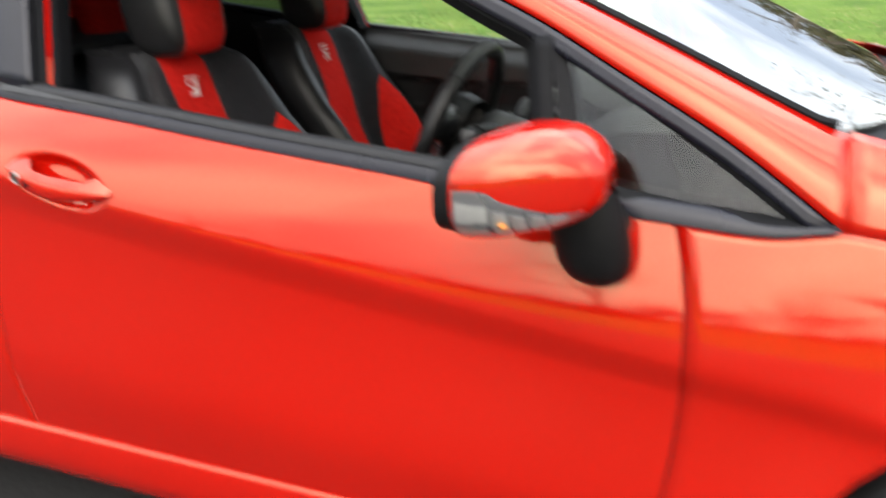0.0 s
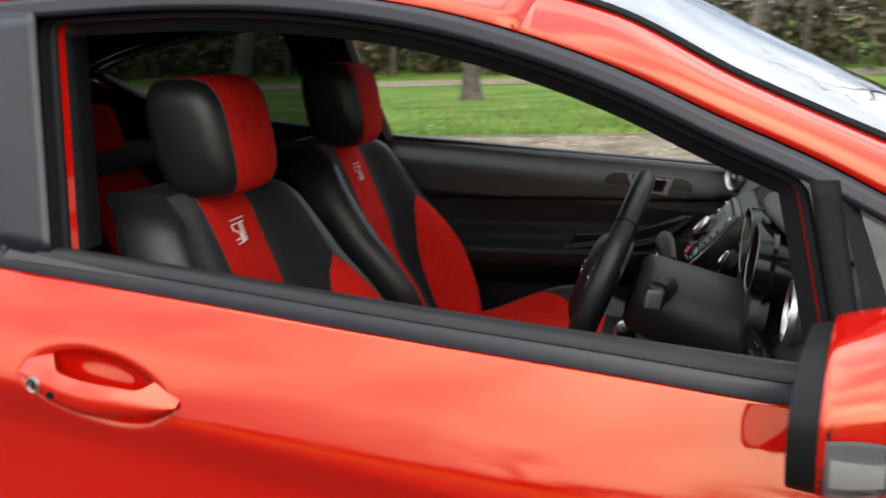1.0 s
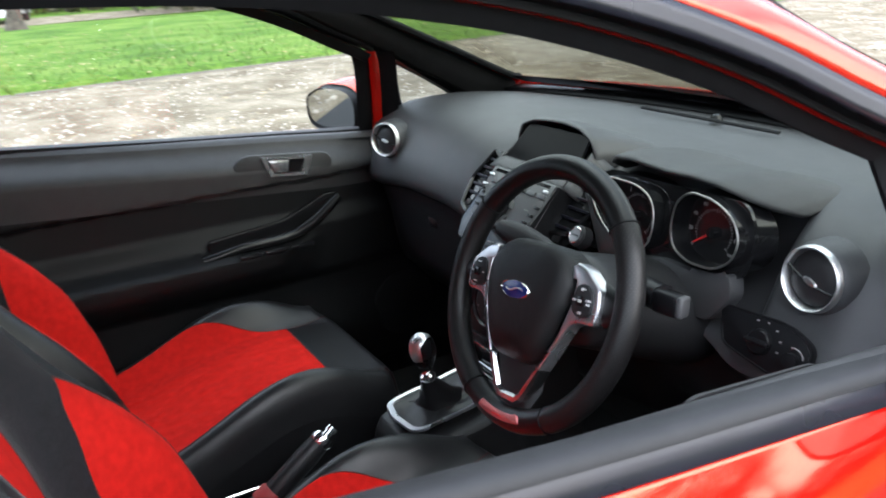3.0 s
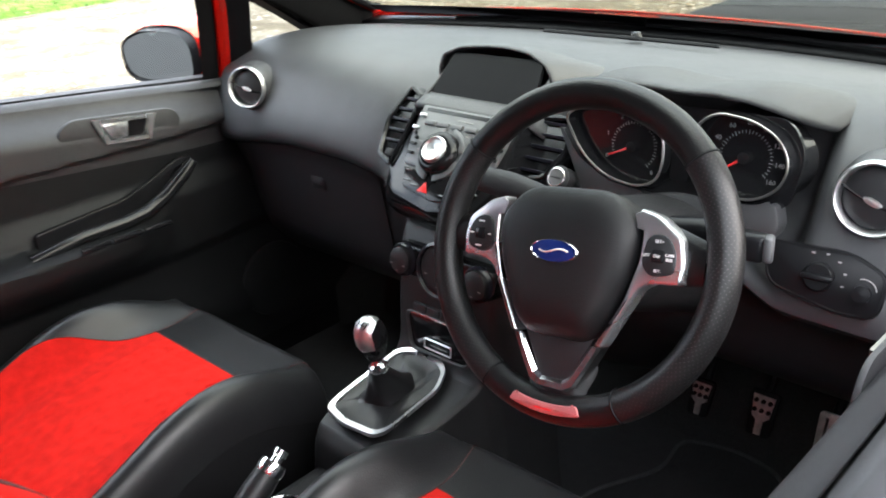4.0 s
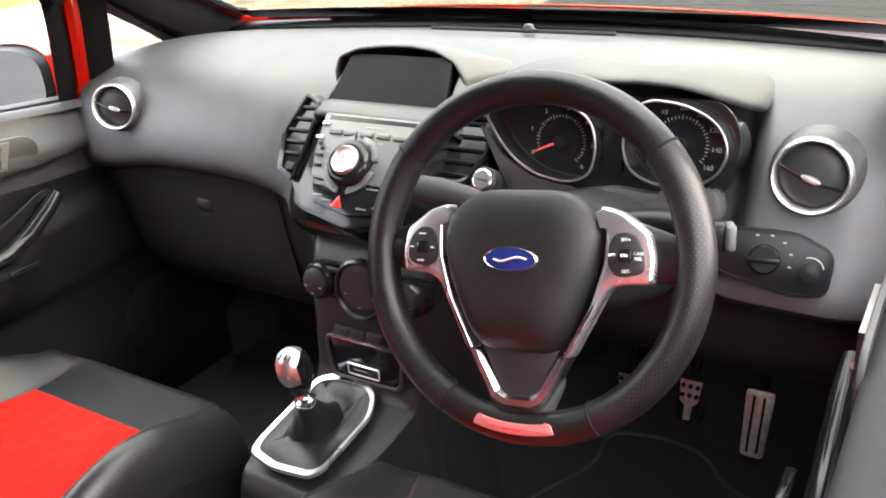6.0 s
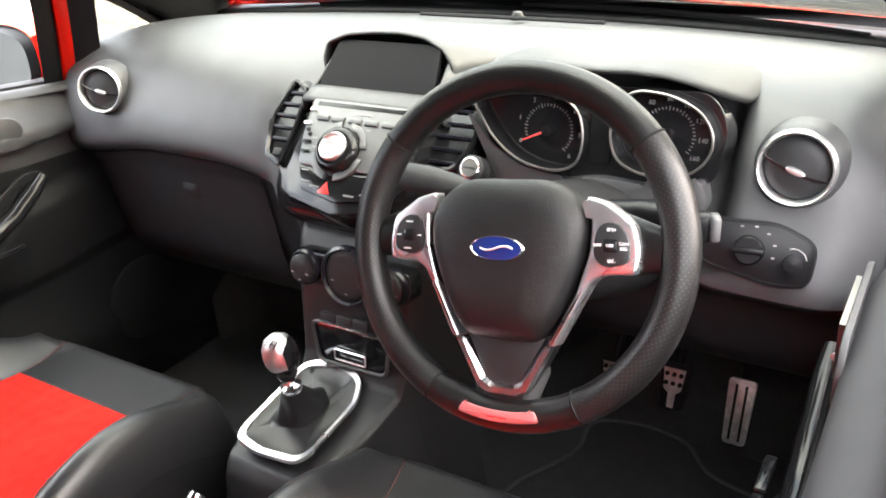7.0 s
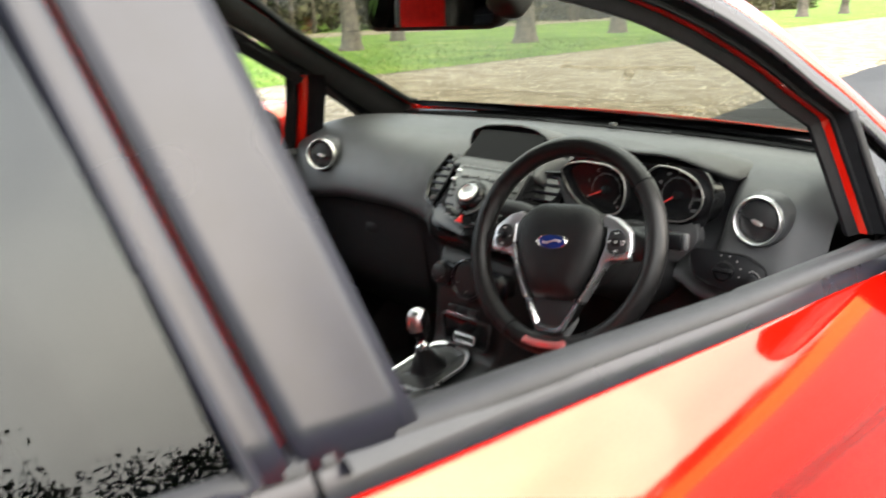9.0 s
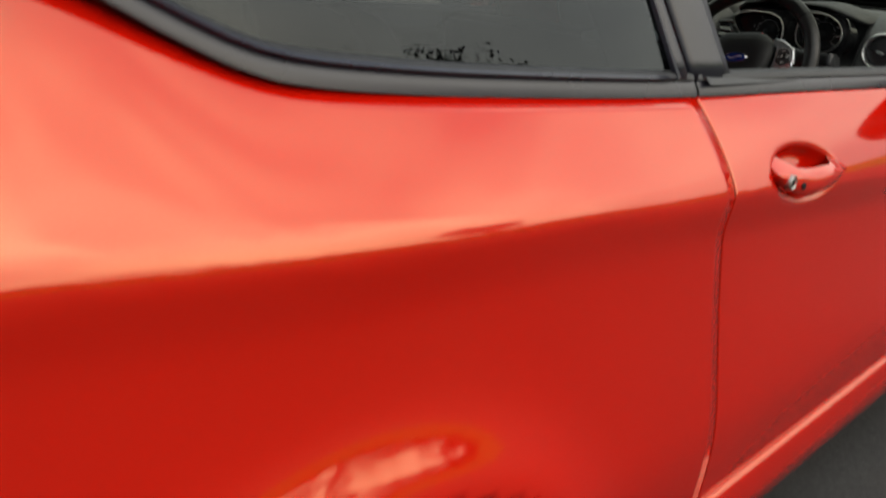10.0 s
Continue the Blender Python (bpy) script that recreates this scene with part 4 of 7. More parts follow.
def door_lining(s, door):
    bm = bmesh.new()

    def f(u, v):
        x = -0.375 + 1.40 * u
        z = 0.33 + (belt_top(x) - 0.012 - 0.33) * v
        return Vector((x, s * card_y(x, z), z))
    grid(bm, lambda u, v: f(u, 0.81 * v), 90, 100)
    lining = part("door_lining", bm, M_DOOR, door, "black moulded inner door lining with armrest")
    bm = bmesh.new()
    grid(bm, lambda u, v: f(u, 0.81 + 0.19 * v) - Vector((0, s * 0.003, 0)), 70, 18)
    part("door_pad", bm, M_DOORTOP_LIT, door, "dark grey padded top of the door lining, lightened for sky light")
    bm = bmesh.new()
    grid(bm, lambda u, v: Vector(((x := -0.375 + 1.10 * u), s * lerp(0.706, 0.744, v), belt_top(x) - 0.013 + 0.012 * math.sin(math.pi * v) ** 0.7)), 50, 6)
    part("inner_lip", bm, M_DOORTOP_LIT, door, "dark grey lip along the window sill")
    # release lever in its bright surround
    yy = lambda x, z: s * (card_y(x, z) - 0.001)
    zl = 0.881 if s > 0 else 0.860
    m = frame_at((0.440 if s > 0 else 0.47, yy(0.45, zl), zl), (s, 0, -0.10 * s), (0, 0, 1)) @ Matrix.Diagonal((1, 0.74 if s > 0 else 1.0, 1, 1))
    f = s
    out = rounded([(-0.10, -0.040), (0.085, -0.040), (0.118, 0.0), (0.10, 0.036), (-0.10, 0.036), (-0.125, 0)], 0.026)
    bm = bmesh.new()
    slab(bm, out, m, 0.006, 0.003)
    part("lever_pod", bm, M_DOORTOP_LIT, door)
    bm = bmesh.new()
    o = [(-0.060, 0.029), (0.060, 0.029), (0.048, -0.031), (-0.038, -0.031)]
    i = [(-0.046, 0.020), (0.046, 0.020), (0.037, -0.022), (-0.029, -0.022)]
    o, i = [(a * f, b) for a, b in o], [(a * f, b) for a, b in i]
    vo = [bm.verts.new(m @ Vector((*p, 0.0115))) for p in o]
    vi = [bm.verts.new(m @ Vector((*p, 0.0115))) for p in i]
    vd = [bm.verts.new(m @ Vector((*p, 0.002))) for p in o]
    ve = [bm.verts.new(m @ Vector((*p, 0.004))) for p in i]
    for k in range(4):
        j = (k + 1) % 4
        bm.faces.new((vo[k], vo[j], vi[j], vi[k]))
        bm.faces.new((vd[k], vd[j], vo[j], vo[k]))
        bm.faces.new((vi[k], vi[j], ve[j], ve[k]))
    # satin left, duller steel right: one metal, toned for each side's light
    part("lever_surround", bm, M_SATIN if s > 0 else M_STEEL, door, "bright chrome surround of the door lever", smooth=False)
    bm = bmesh.new()
    slab(bm, [(a * f, b) for a, b in ((-0.042, 0.018), (0.006, 0.018), (0.004, -0.019), (-0.027, -0.019))], m @ pose(0, 0, 0.006), 0.004, 0.001)
    part("door_lever", bm, M_SATIN if s > 0 else M_STEEL, door, "silver door release lever")
    bm = bmesh.new()
    slab(bm, [(a * f, b) for a, b in ((0.008, 0.0185), (0.043, 0.0185), (0.034, -0.0195), (0.006, -0.0195))], m @ pose(0, 0, 0.0065), 0.001)
    part("lever_recess", bm, M_PIANO, door)
    # grab bar sweeping up from the armrest, over a dark recess and a pocket
    gy = s * 0.640
    gm = frame_at((0, gy + s * 0.022, 0), (1, 0, 0), (0, 0, 1))
    if (gm.to_3x3() @ Vector((0, 0, 1))).y * s > 0:
        gm = gm @ Matrix.Diagonal((1, 1, -1, 1))
    bm = bmesh.new()
    slab(bm, rounded([(0.24, 0.742), (0.41, 0.757), (0.47, 0.778), (0.525, 0.802), (0.562, 0.800), (0.505, 0.745), (0.43, 0.716), (0.24, 0.706)], 0.010), gm, 0.010, 0.003)
    part("grab_recess", bm, M_PIANO, door, "glossy black recess behind the grab bar")
    bm = bmesh.new()
    tube(bm, [Vector((x, gy, z)) for x, z in ((0.22, 0.704), (0.31, 0.717), (0.40, 0.718), (0.44, 0.724), (0.485, 0.744), (0.525, 0.772), (0.552, 0.794))], [0.012, 0.0135, 0.014, 0.0145, 0.0145, 0.0135, 0.010], 10)
    part("grab_bar", bm, M_PIANO, door, "glossy black grab bar on the door")
    bm = bmesh.new()
    tube(bm, [Vector((x, gy, z)) for x, z in ((0.20, 0.648), (0.30, 0.652), (0.37, 0.664), (0.405, 0.682))], [0.004, 0.005, 0.005, 0.004], 8)
    part("pocket_rim", bm, M_PIANO, door, "thin rim of the door pocket")
    if s < 0:
        pull = [(0.60, 0.806), (0.56, 0.812), (0.52, 0.822), (0.47, 0.838), (0.43, 0.853)]
        bm = bmesh.new()
        tube(bm, [Vector((x, s * (card_y(x, z) - 0.013), z)) for x, z in pull], [0.004, 0.0065, 0.0075, 0.0065, 0.004], 8, flat=0.7)
        part("pull_trim", bm, M_SATIN, door, "satin silver trim of the pull handle")
        bm = bmesh.new()
        tube(bm, [Vector((x + 0.004, s * (card_y(x, z - 0.02) - 0.004), z - 0.020)) for x, z in pull], [0.008, 0.013, 0.015, 0.013, 0.008], 10, flat=0.6)
        part("pull_cup", bm, M_PIANO, door, "black cup behind the pull handle")
    for k in range(3):
        bm = bmesh.new()
        box(bm, (0.055, 0.012, 0.008), pose(0.32 + 0.06 * k, s * (card_y(0.35, 0.70) - 0.004), 0.705), 0.003)
        part("window_switch", bm, M_PIANO, door)
    # speaker mesh and pocket
    bm = bmesh.new()
    m2 = frame_at((0.72, s * (card_y(0.72, 0.47) - 0.002), 0.47), (s, 0, 0), (0, 0, 1))
    slab(bm, [(0.085 * math.cos(a), 0.085 * math.sin(a)) for a in np.linspace(0, 6.28, 33)[:-1]], m2, 0.006, 0.004)
    part("speaker_cover", bm, M_DOOR, door, "round black speaker cover low on the door")
    return lining


door_lining(-1, door_r)
door_lining(1, door_l)
for s, q in ((-1, quarter_r), (1, quarter_l)):
    bm = bmesh.new()
    grid(bm, lambda u, v: Vector(((x := -1.40 + 1.03 * u), s * (0.655 - 0.03 * v + 0.06 * max(0, v - 0.9) * 10 * 0.5), lerp(0.30, belt_top(max(-1.25, x)) - 0.014, v))), 24, 14)
    part("rear_side_lining", bm, M_DOOR, q, "black rear side lining")
    bm = bmesh.new()
    grid(bm, lambda u, v: on_frame(lerp(-0.47, -0.342, v) - 0.084 * u, lerp(0.98, 1.338, u), s, 0.075 + 0.02 * math.sin(math.pi * v)), 10, 6)
    part("pillar_lining", bm, M_DASHLOW, q, "black inner cover of the centre pillar")
    bm = bmesh.new()
    tube(bm, [on_frame(-0.43, 1.28, s, 0.115), Vector((-0.40, s * 0.60, 1.0)), Vector((-0.40, s * 0.60, 0.45))], 0.022, 6, flat=0.12, up=(1, 0, 0))
    part("seat_belt", bm, M_RUBBER, q, "black seat belt hanging on the pillar")
    bm = bmesh.new()

    def apil(u, v):
        x = lerp(0.33, 1.09, u)
        z0, z1 = rail(x) - 0.030, pillar(min(x, 1.10)) - 0.008
        a = Vector((x, s * (tumble(z0) - 0.078 + 0.042 * smooth(u * 1.6)), z0 + 0.012))
        b = Vector((x + 0.006, s * (tumble(z1) - 0.062 + 0.022 * smooth(u * 1.6)), z1))
        return a.lerp(b, v) + Vector((0, -s * 0.008 * math.sin(math.pi * v), 0))
    grid(bm, apil, 24, 8)
    part("pillar_lining", bm, M_LINER, car, "dark grey lining of the windscreen pillar", solid=0.006)
    # footwell side and rear wheel box
    bm = bmesh.new()
    grid(bm, lambda u, v: Vector((lerp(0.90, 1.16, u), s * (0.69 - 0.06 * u), lerp(0.25, 0.93, v))), 4, 6)
    part("footwell_side", bm, M_CARPET, car)
bm = bmesh.new()
grid(bm, lambda u, v: Vector((lerp(1.02, 1.16, v), lerp(-0.66, 0.66, u), lerp(0.25, 0.96, v))), 6, 6)
part("bulkhead", bm, M_CARPET, car)
bm = bmesh.new()
grid(bm, lambda u, v: Vector((lerp(-1.5, -0.86, u), lerp(-0.64, 0.64, v), lerp(1.02, 0.99, u))), 6, 8)
part("parcel_shelf", bm, M_CARPET, car, "black parcel shelf", solid=0.02)

# ---- door mirrors ----
def door_mirror(s):
    t = thing("door_mirror", (0.80, s * 0.80, 0.90), "red-capped door mirror with black rim and clear side repeater", "car mirror", "door mirrors")
    sec = [(0.626, 0.798, 1.002, 0.909, 1.024), (0.646, 0.795, 1.005, 0.905, 1.034), (0.690, 0.796, 1.002, 0.907, 1.044), (0.725, 0.803, 0.992, 0.914, 1.046),
           (0.760, 0.812, 0.974, 0.919, 1.042), (0.790, 0.826, 0.951, 0.934, 1.026), (0.808, 0.842, 0.926, 0.950, 1.006), (0.817, 0.862, 0.902, 0.966, 0.992)]

    def ring(u, a):
        k = u * (len(sec) - 1)
        i = min(int(k), len(sec) - 2)
        x, y0, y1, z0, z1 = (lerp(p, q, k - i) for p, q in zip(sec[i], sec[i + 1]))
        c, n = math.cos(a), math.sin(a)
        e = 0.62
        ry, rz = (y1 - y0) / 2, (z1 - z0) / 2
        yy = (y0 + y1) / 2 + ry * math.copysign(abs(c) ** e, c)
        zz = (z0 + z1) / 2 + rz * math.copysign(abs(n) ** e, n) * (1 - 0.22 * smooth((c + 0.2) / 1.2) * (n > 0))
        return Vector((x + 0.016 - 0.045 * (yy - 0.80) / 0.2 * (1 - u) + 0.040 * (1 - u), s * (yy - 0.008), zz - 0.020))
    lo, hi = math.radians(-66), math.radians(236)
    bm = bmesh.new()
    grid(bm, lambda u, v: ring(0.115 + 0.885 * u, lerp(lo, hi, v)), 20, 38)
    part("cap", bm, M_PAINT, t, "glossy red mirror cap", sub=1, solid=0.002)
    bm = bmesh.new()
    grid(bm, lambda u, v: ring(0.115 + 0.885 * u, lerp(hi, lo + 2 * math.pi, v)) + Vector((0, 0, 0.001)), 20, 8)
    part("lower_shell", bm, M_SHELL, t, "black underside of the mirror")
    bm = bmesh.new()
    grid(bm, lambda u, v: (ring(0.128 * u, 2 * math.pi * v) - Vector((0, s * 0.9, 0.96))) * (1.012 if u > 0.2 else 0.99) + Vector((0, s * 0.9, 0.96)), 4, 44, close_v=True)
    r0 = [ring(0.0, 2 * math.pi * k / 44) for k in range(44)]
    c0 = sum(r0, Vector()) / 44
    vs1 = [bm.verts.new(c0 + (p - c0) * 0.99) for p in r0]
    vs2 = [bm.verts.new(c0 + (p - c0) * 0.93 + Vector((0.016, 0, 0))) for p in r0]
    for k in range(44):
        bm.faces.new((vs1[k], vs1[(k + 1) % 44], vs2[(k + 1) % 44], vs2[k]))
    part("rim", bm, M_SHELL, t, "matt black rim round the mirror glass")
    bm = bmesh.new()
    bm.faces.new([bm.verts.new(c0 + (p - c0) * 0.935 + Vector((0.016 - 0.20 * s * (p.y - c0.y) + (-0.065 if s > 0 else 0.0) * (p.z - c0.z), 0, 0))) for p in r0])
    part("mirror_glass", bm, M_MIRROR, t, "convex mirror glass", smooth=False)

    # side repeater, wrapped round the lower outer edge
    def lens(u, v, off):
        a = math.radians(lerp(lerp(-58, -42, smooth(u)), lerp(4, -34, u ** 1.7), v))
        p = ring(0.15 + 0.60 * u, a)
        return p + Vector((0, s, -0.3)).normalized() * off
    bm = bmesh.new()
    grid(bm, lambda u, v: lens(u, v, 0.003), 16, 5)
    part("repeater_back", bm, M_SATIN, t, "grey tray behind the repeater")
    for u, w, v0, v1 in ((0.02, 0.22, 0.62, 0.92), (0.02, 0.20, 0.12, 0.52), (0.27, 0.12, 0.10, 0.85), (0.42, 0.10, 0.15, 0.80), (0.55, 0.12, 0.20, 0.80), (0.69, 0.16, 0.30, 0.80)):
        bm = bmesh.new()
        grid(bm, lambda p, q: lens(u + w * p, lerp(v0, v1, q), 0.0040 + 0.003 * math.sin(math.pi * p) * (0.4 + 0.6 * q)), 6, 3)
        part("reflector", bm, M_REFLECT, t, "silvered facets of the repeater")
    bm = bmesh.new()
    grid(bm, lambda u, v: lens(u, v, 0.008), 16, 5)
    part("repeater_lens", bm, M_LENS, t, "clear side repeater lens")
    bm = bmesh.new()
    lathe(bm, [(0.0035, -0.004), (0.0065, 0), (0.0035, 0.004)], Matrix.Translation(lens(0.345, 0.55, 0.005)), 10)
    part("bulb", bm, M_AMBER, t, "amber repeater bulb")
    # foot: a rounded lobe under the inner end of the housing, and its plate on the door
    fs = [(0.935, 0.790, 0.047, 0.852, 0.030), (0.905, 0.794, 0.052, 0.848, 0.036), (0.875, 0.799, 0.055, 0.842, 0.041), (0.845, 0.804, 0.055, 0.838, 0.041), (0.820, 0.808, 0.051, 0.835, 0.038),
          (0.803, 0.811, 0.041, 0.832, 0.030), (0.793, 0.813, 0.025, 0.830, 0.019), (0.790, 0.814, 0.002, 0.829, 0.002)]
    bm = bmesh.new()
    grid(bm, lambda u, v: Vector(((f := fs[round(u * 7)])[1] + f[2] * math.cos(2 * math.pi * v), s * (f[3] + f[4] * math.sin(2 * math.pi * v)), f[0])), 7, 28, close_v=True)
    part("foot", bm, M_SHELL, t, "black plastic mirror foot", sub=1)
    bm = bmesh.new()
    grid(bm, lambda u, v: Vector((0.800 + (0.050 - 0.004 * u) * math.cos(2 * math.pi * v), s * lerp(0.842, 0.765, u), 0.868 + (0.030 + 0.004 * u) * math.sin(2 * math.pi * v))), 4, 20, close_v=True)
    part("foot_plate", bm, M_SHELL, t)


door_mirror(-1)
door_mirror(1)


grip_top = curve([-0.297, -0.248, -0.204, -0.144, -0.063], [0.877, 0.869, 0.860, 0.854, 0.845])
grip_low = curve([-0.297, -0.281, -0.24, -0.186, -0.118, -0.075, -0.063], [0.871, 0.856, 0.834, 0.824, 0.827, 0.834, 0.840])


def door_handle(s, door):
    bm = bmesh.new()

    def grip(u, v):
        x = lerp(-0.297, -0.063, u)
        zt, zb = grip_top(x), grip_low(x)
        front = 0.818 + 0.024 * math.sin(math.pi * min(1, max(0, 0.04 + 0.92 * u))) ** 0.5
        deep = 0.013 + 0.026 * (1 - smooth((u - 0.10) / 0.16)) + 0.026 * smooth((u - 0.74) / 0.16)
        h = zt - zb
        sec = [(deep, 0.25 * h), (0.6 * deep, 0.02 * h), (0.004, 0.0), (0.0, 0.10 * h), (-0.003, 0.45 * h), (-0.002, 0.82 * h), (0.0005, 0.95 * h), (0.004, h + 0.001), (0.6 * deep, h + 0.36 * deep), (deep, h + 0.58 * deep)]
        w, dz = sec[round(v * 9)]
        return Vector((x, s * (front - w), zb + dz))
    grid(bm, grip, 40, 9)
    h = part("door_handle", bm, M_PAINT, door, "red pull handle with a keyhole", angle=75)
    bm = bmesh.new()
    lathe(bm, [(0.0115, -0.004), (0.0115, 0.003), (0.0098, 0.0045), (0.0085, 0.003), (0.0, 0.003)], frame_at((-0.269, s * 0.835, 0.860), (1, 0, 0), (0, 0, -s)), 20)
    k = part("lock", bm, M_STEEL, h, "steel door lock barrel")
    bm = bmesh.new()
    box(bm, (0.0022, 0.002, 0.009), pose(-0.269, s * 0.8385, 0.860))
    part("keyhole", bm, M_RUBBER, k)
    bm = bmesh.new()
    lathe(bm, [(0.0055, -0.004), (0.0055, 0.002), (0, 0.0022)], frame_at((-0.240, s * 0.8415, 0.850), (1, 0, 0), (0, 0, -s)), 14)
    part("touch_button", bm, M_PIANO, h)


door_handle(-1, door_r)
door_handle(1, door_l)

# ---- dashboard ----
dash = thing("dashboard", (0.75, 0.0, 0.80), "dark grey soft-grained dashboard with round vents and silver centre stack", "dashboard")
MID = -0.02


lift = curve([-0.70, -0.50, -0.42, -0.1, 0.10, 0.155, 0.24, 0.34, 0.48, 0.655, 0.72], [-0.038, -0.034, 0.0, 0.0, 0.0, -0.006, 0.012, 0.022, 0.022, 0.002, -0.004])   # height of the ridge under the dash


def dash_profile(y):
    b = 1 - smooth((abs(y - MID) - 0.12) / 0.10)      # centre stack
    d = smooth((-0.143 - y) / 0.02) * smooth((y + 0.500) / 0.02)   # instrument recess
    e = smooth((abs(y) - (0.60 if y < 0 else 0.64)) / 0.09)               # rounding at both ends
    r = smooth((-0.2 - y) / 0.1)
    c = 1 - (y / 0.72) ** 2
    h = lift(y)
    g = smooth((y - 0.13) / 0.10)                     # steeper face before the passenger
    p = [(1.09 + 0.145 * c, 0.966), (1.01 + 0.08 * c, 0.980), (0.90, 0.992 + 0.008 * c), (0.82, 0.994), (0.775 + 0.02 * d - 0.022 * g, 0.985 + 0.004 * b),
         (0.738 + 0.07 * d - 0.023 * g, 0.965), (0.712 - 0.01 * b + 0.085 * d - 0.021 * g, 0.940), (0.690 - 0.025 * b + 0.10 * d - 0.016 * g, 0.910), (0.668 - 0.045 * b + 0.085 * d - 0.009 * g, 0.872 + 0.5 * h),
         (0.652 - 0.060 * b - 0.012 * r, 0.838 + 0.9 * h), (0.648 - 0.062 * b - 0.018 * r, 0.818 + h - 0.012 * b), (0.658 - 0.058 * b, 0.803 + h - 0.015 * b), (0.676 - 0.05 * b, 0.795 + h - 0.02 * b),
         (0.690 - 0.06 * b, 0.772 + 0.8 * h - 0.03 * b), (0.702 - 0.08 * b, 0.70), (0.715 - 0.07 * b, 0.62 + 0.04 * r), (0.77, 0.53 + 0.07 * r), (0.90, 0.46 + 0.09 * r)]
    e2 = 0.35 if y > 0 else 1.0
    return [(x + 0.035 * e * e2 * (i > 4), z - 0.016 * e * (i < 6)) for i, (x, z) in enumerate(p)]


bm = bmesh.new()
NP = len(dash_profile(0))
dash_pt = lambda y, i: Vector((dash_profile(y)[i][0], y, dash_profile(y)[i][1]))
grid(bm, lambda u, v: dash_pt(lerp(-0.672, 0.718, u), round(v * 12)), 110, 12)
part("dash_body", bm, M_DASH, dash, "dark grey moulded dash body", sub=1, angle=70)
bm = bmesh.new()
grid(bm, lambda u, v: dash_pt(lerp(-0.672, 0.718, u), 11 + round(v * (NP - 12))) + Vector((0.003, 0, 0.001)), 110, NP - 12)
part("dash_lower", bm, M_DASHLOW, dash, "black lower half of the dash", sub=1, angle=70)
# glovebox lid, following the lower dash, with its catch
LID = [11.9, 12.2, 12.6, 13.0, 13.5, 14.0, 14.5, 15.0, 15.3]


def low_pt(y, k):
    i = min(int(k), NP - 2)
    a, b = dash_pt(y, i), dash_pt(y, i + 1)
    return a.lerp(b, k - i)


bm = bmesh.new()
grid(bm, lambda u, v: low_pt(lerp(0.665, 0.245, u), LID[round(8 * v)]) + Vector((-0.0012 - 0.006 * (math.sin(math.pi * u) * math.sin(math.pi * v)) ** 0.35, 0, 0)), 30, 8)
glove = part("glovebox_lid", bm, M_DASHLOW, dash, "black glovebox lid with recessed catch", sub=1, angle=80)
bm = bmesh.new()
tube(bm, [low_pt(y, 11.85) + Vector((-0.003, 0, 0)) for y in np.linspace(0.67, 0.24, 24)], 0.0022, 6)
part("glovebox_seam", bm, M_RUBBER, dash, "dark joint above the glovebox")
bm = bmesh.new()
grid(bm, lambda u, v: low_pt(lerp(0.450, 0.408, u), lerp(13.30, 13.58, v)) + Vector((-0.008 - 0.005 * math.sin(math.pi * v) * math.sin(math.pi * u) ** 0.4, 0, 0)), 10, 6)
part("catch", bm, M_DASHLOW, glove, "grey glovebox catch")


def round_vent(y):
    c = Vector((0.652 if y > 0 else 0.679, y, 0.923 if y > 0 else 0.926))
    ax = Vector((-1, -0.45 if y > 0 else 0.04, 0.14)).normalized()
    xx = Vector((0, 0, 1)).cross(ax).normalized()
    m = frame_at(c, xx, ax.cross(xx))
    if (m.to_3x3() @ Vector((0, 0, 1))).dot(ax) < 0:
        m = m @ pose(0, 0, 0, 180)
    bm = bmesh.new()
    m = m @ Matrix.Diagonal((0.87, 0.87, 0.9, 1) if y < 0 else (0.80, 0.80, 0.85, 1))
    lathe(bm, [(0.058, -0.045), (0.054, -0.014), (0.050, -0.001), (0.044, 0.003)], m, 40, cap=False)
    v = part("round_vent", bm, M_DASH, dash, "round air vent with bright ring")
    bm = bmesh.new()
    lathe(bm, [(0.0490, -0.001), (0.0482, 0.006), (0.0455, 0.009), (0.0425, 0.006), (0.0410, -0.006)], m, 48, cap=False)
    part("ring", bm, M_SILVER, v, "brushed chrome vent ring")
    bm = bmesh.new()
    lathe(bm, [(0.042, -0.008), (0.036, -0.001), (0.022, 0.003), (0.0, 0.004)], m, 32)
    part("flap", bm, M_DASHLOW, v)
    bm = bmesh.new()
    tube(bm, [m @ Vector((0.040 * t, -0.012 * t - 0.006 * (1 - t * t), 0.004)) for t in np.linspace(-1, 1, 12)], 0.0014, 5)
    part("flap_joint", bm, M_PIANO, v)
    bm = bmesh.new()
    lathe(bm, [(0.0, 0.0), (1.0, 0.0), (0.8, 0.5), (0.0, 0.6)], m @ pose(0, -0.004, 0.004, 0, 0, -18) @ Matrix.Diagonal((0.013, 0.0048, 0.006, 1)), 20, cap=False)
    part("thumb_tab", bm, M_SILVER, v, "silver thumb tab")


round_vent(0.572)
round_vent(-0.566)

# centre stack, on a plane leaning back
SL = Vector((0.9, 0, 1)).normalized()
SN = Vector((-1, 0, 0.9)).normalized()
STACK = frame_at(Vector((0.58 + 0.9 * (0.885 - 0.839), MID, 0.885)) , (0, -1, 0), SL)


def sp(y, z):
    """Stack-plane coordinates of a point given by y and z."""
    return (-(y - MID), (z - 0.885) * math.hypot(1, 0.9))


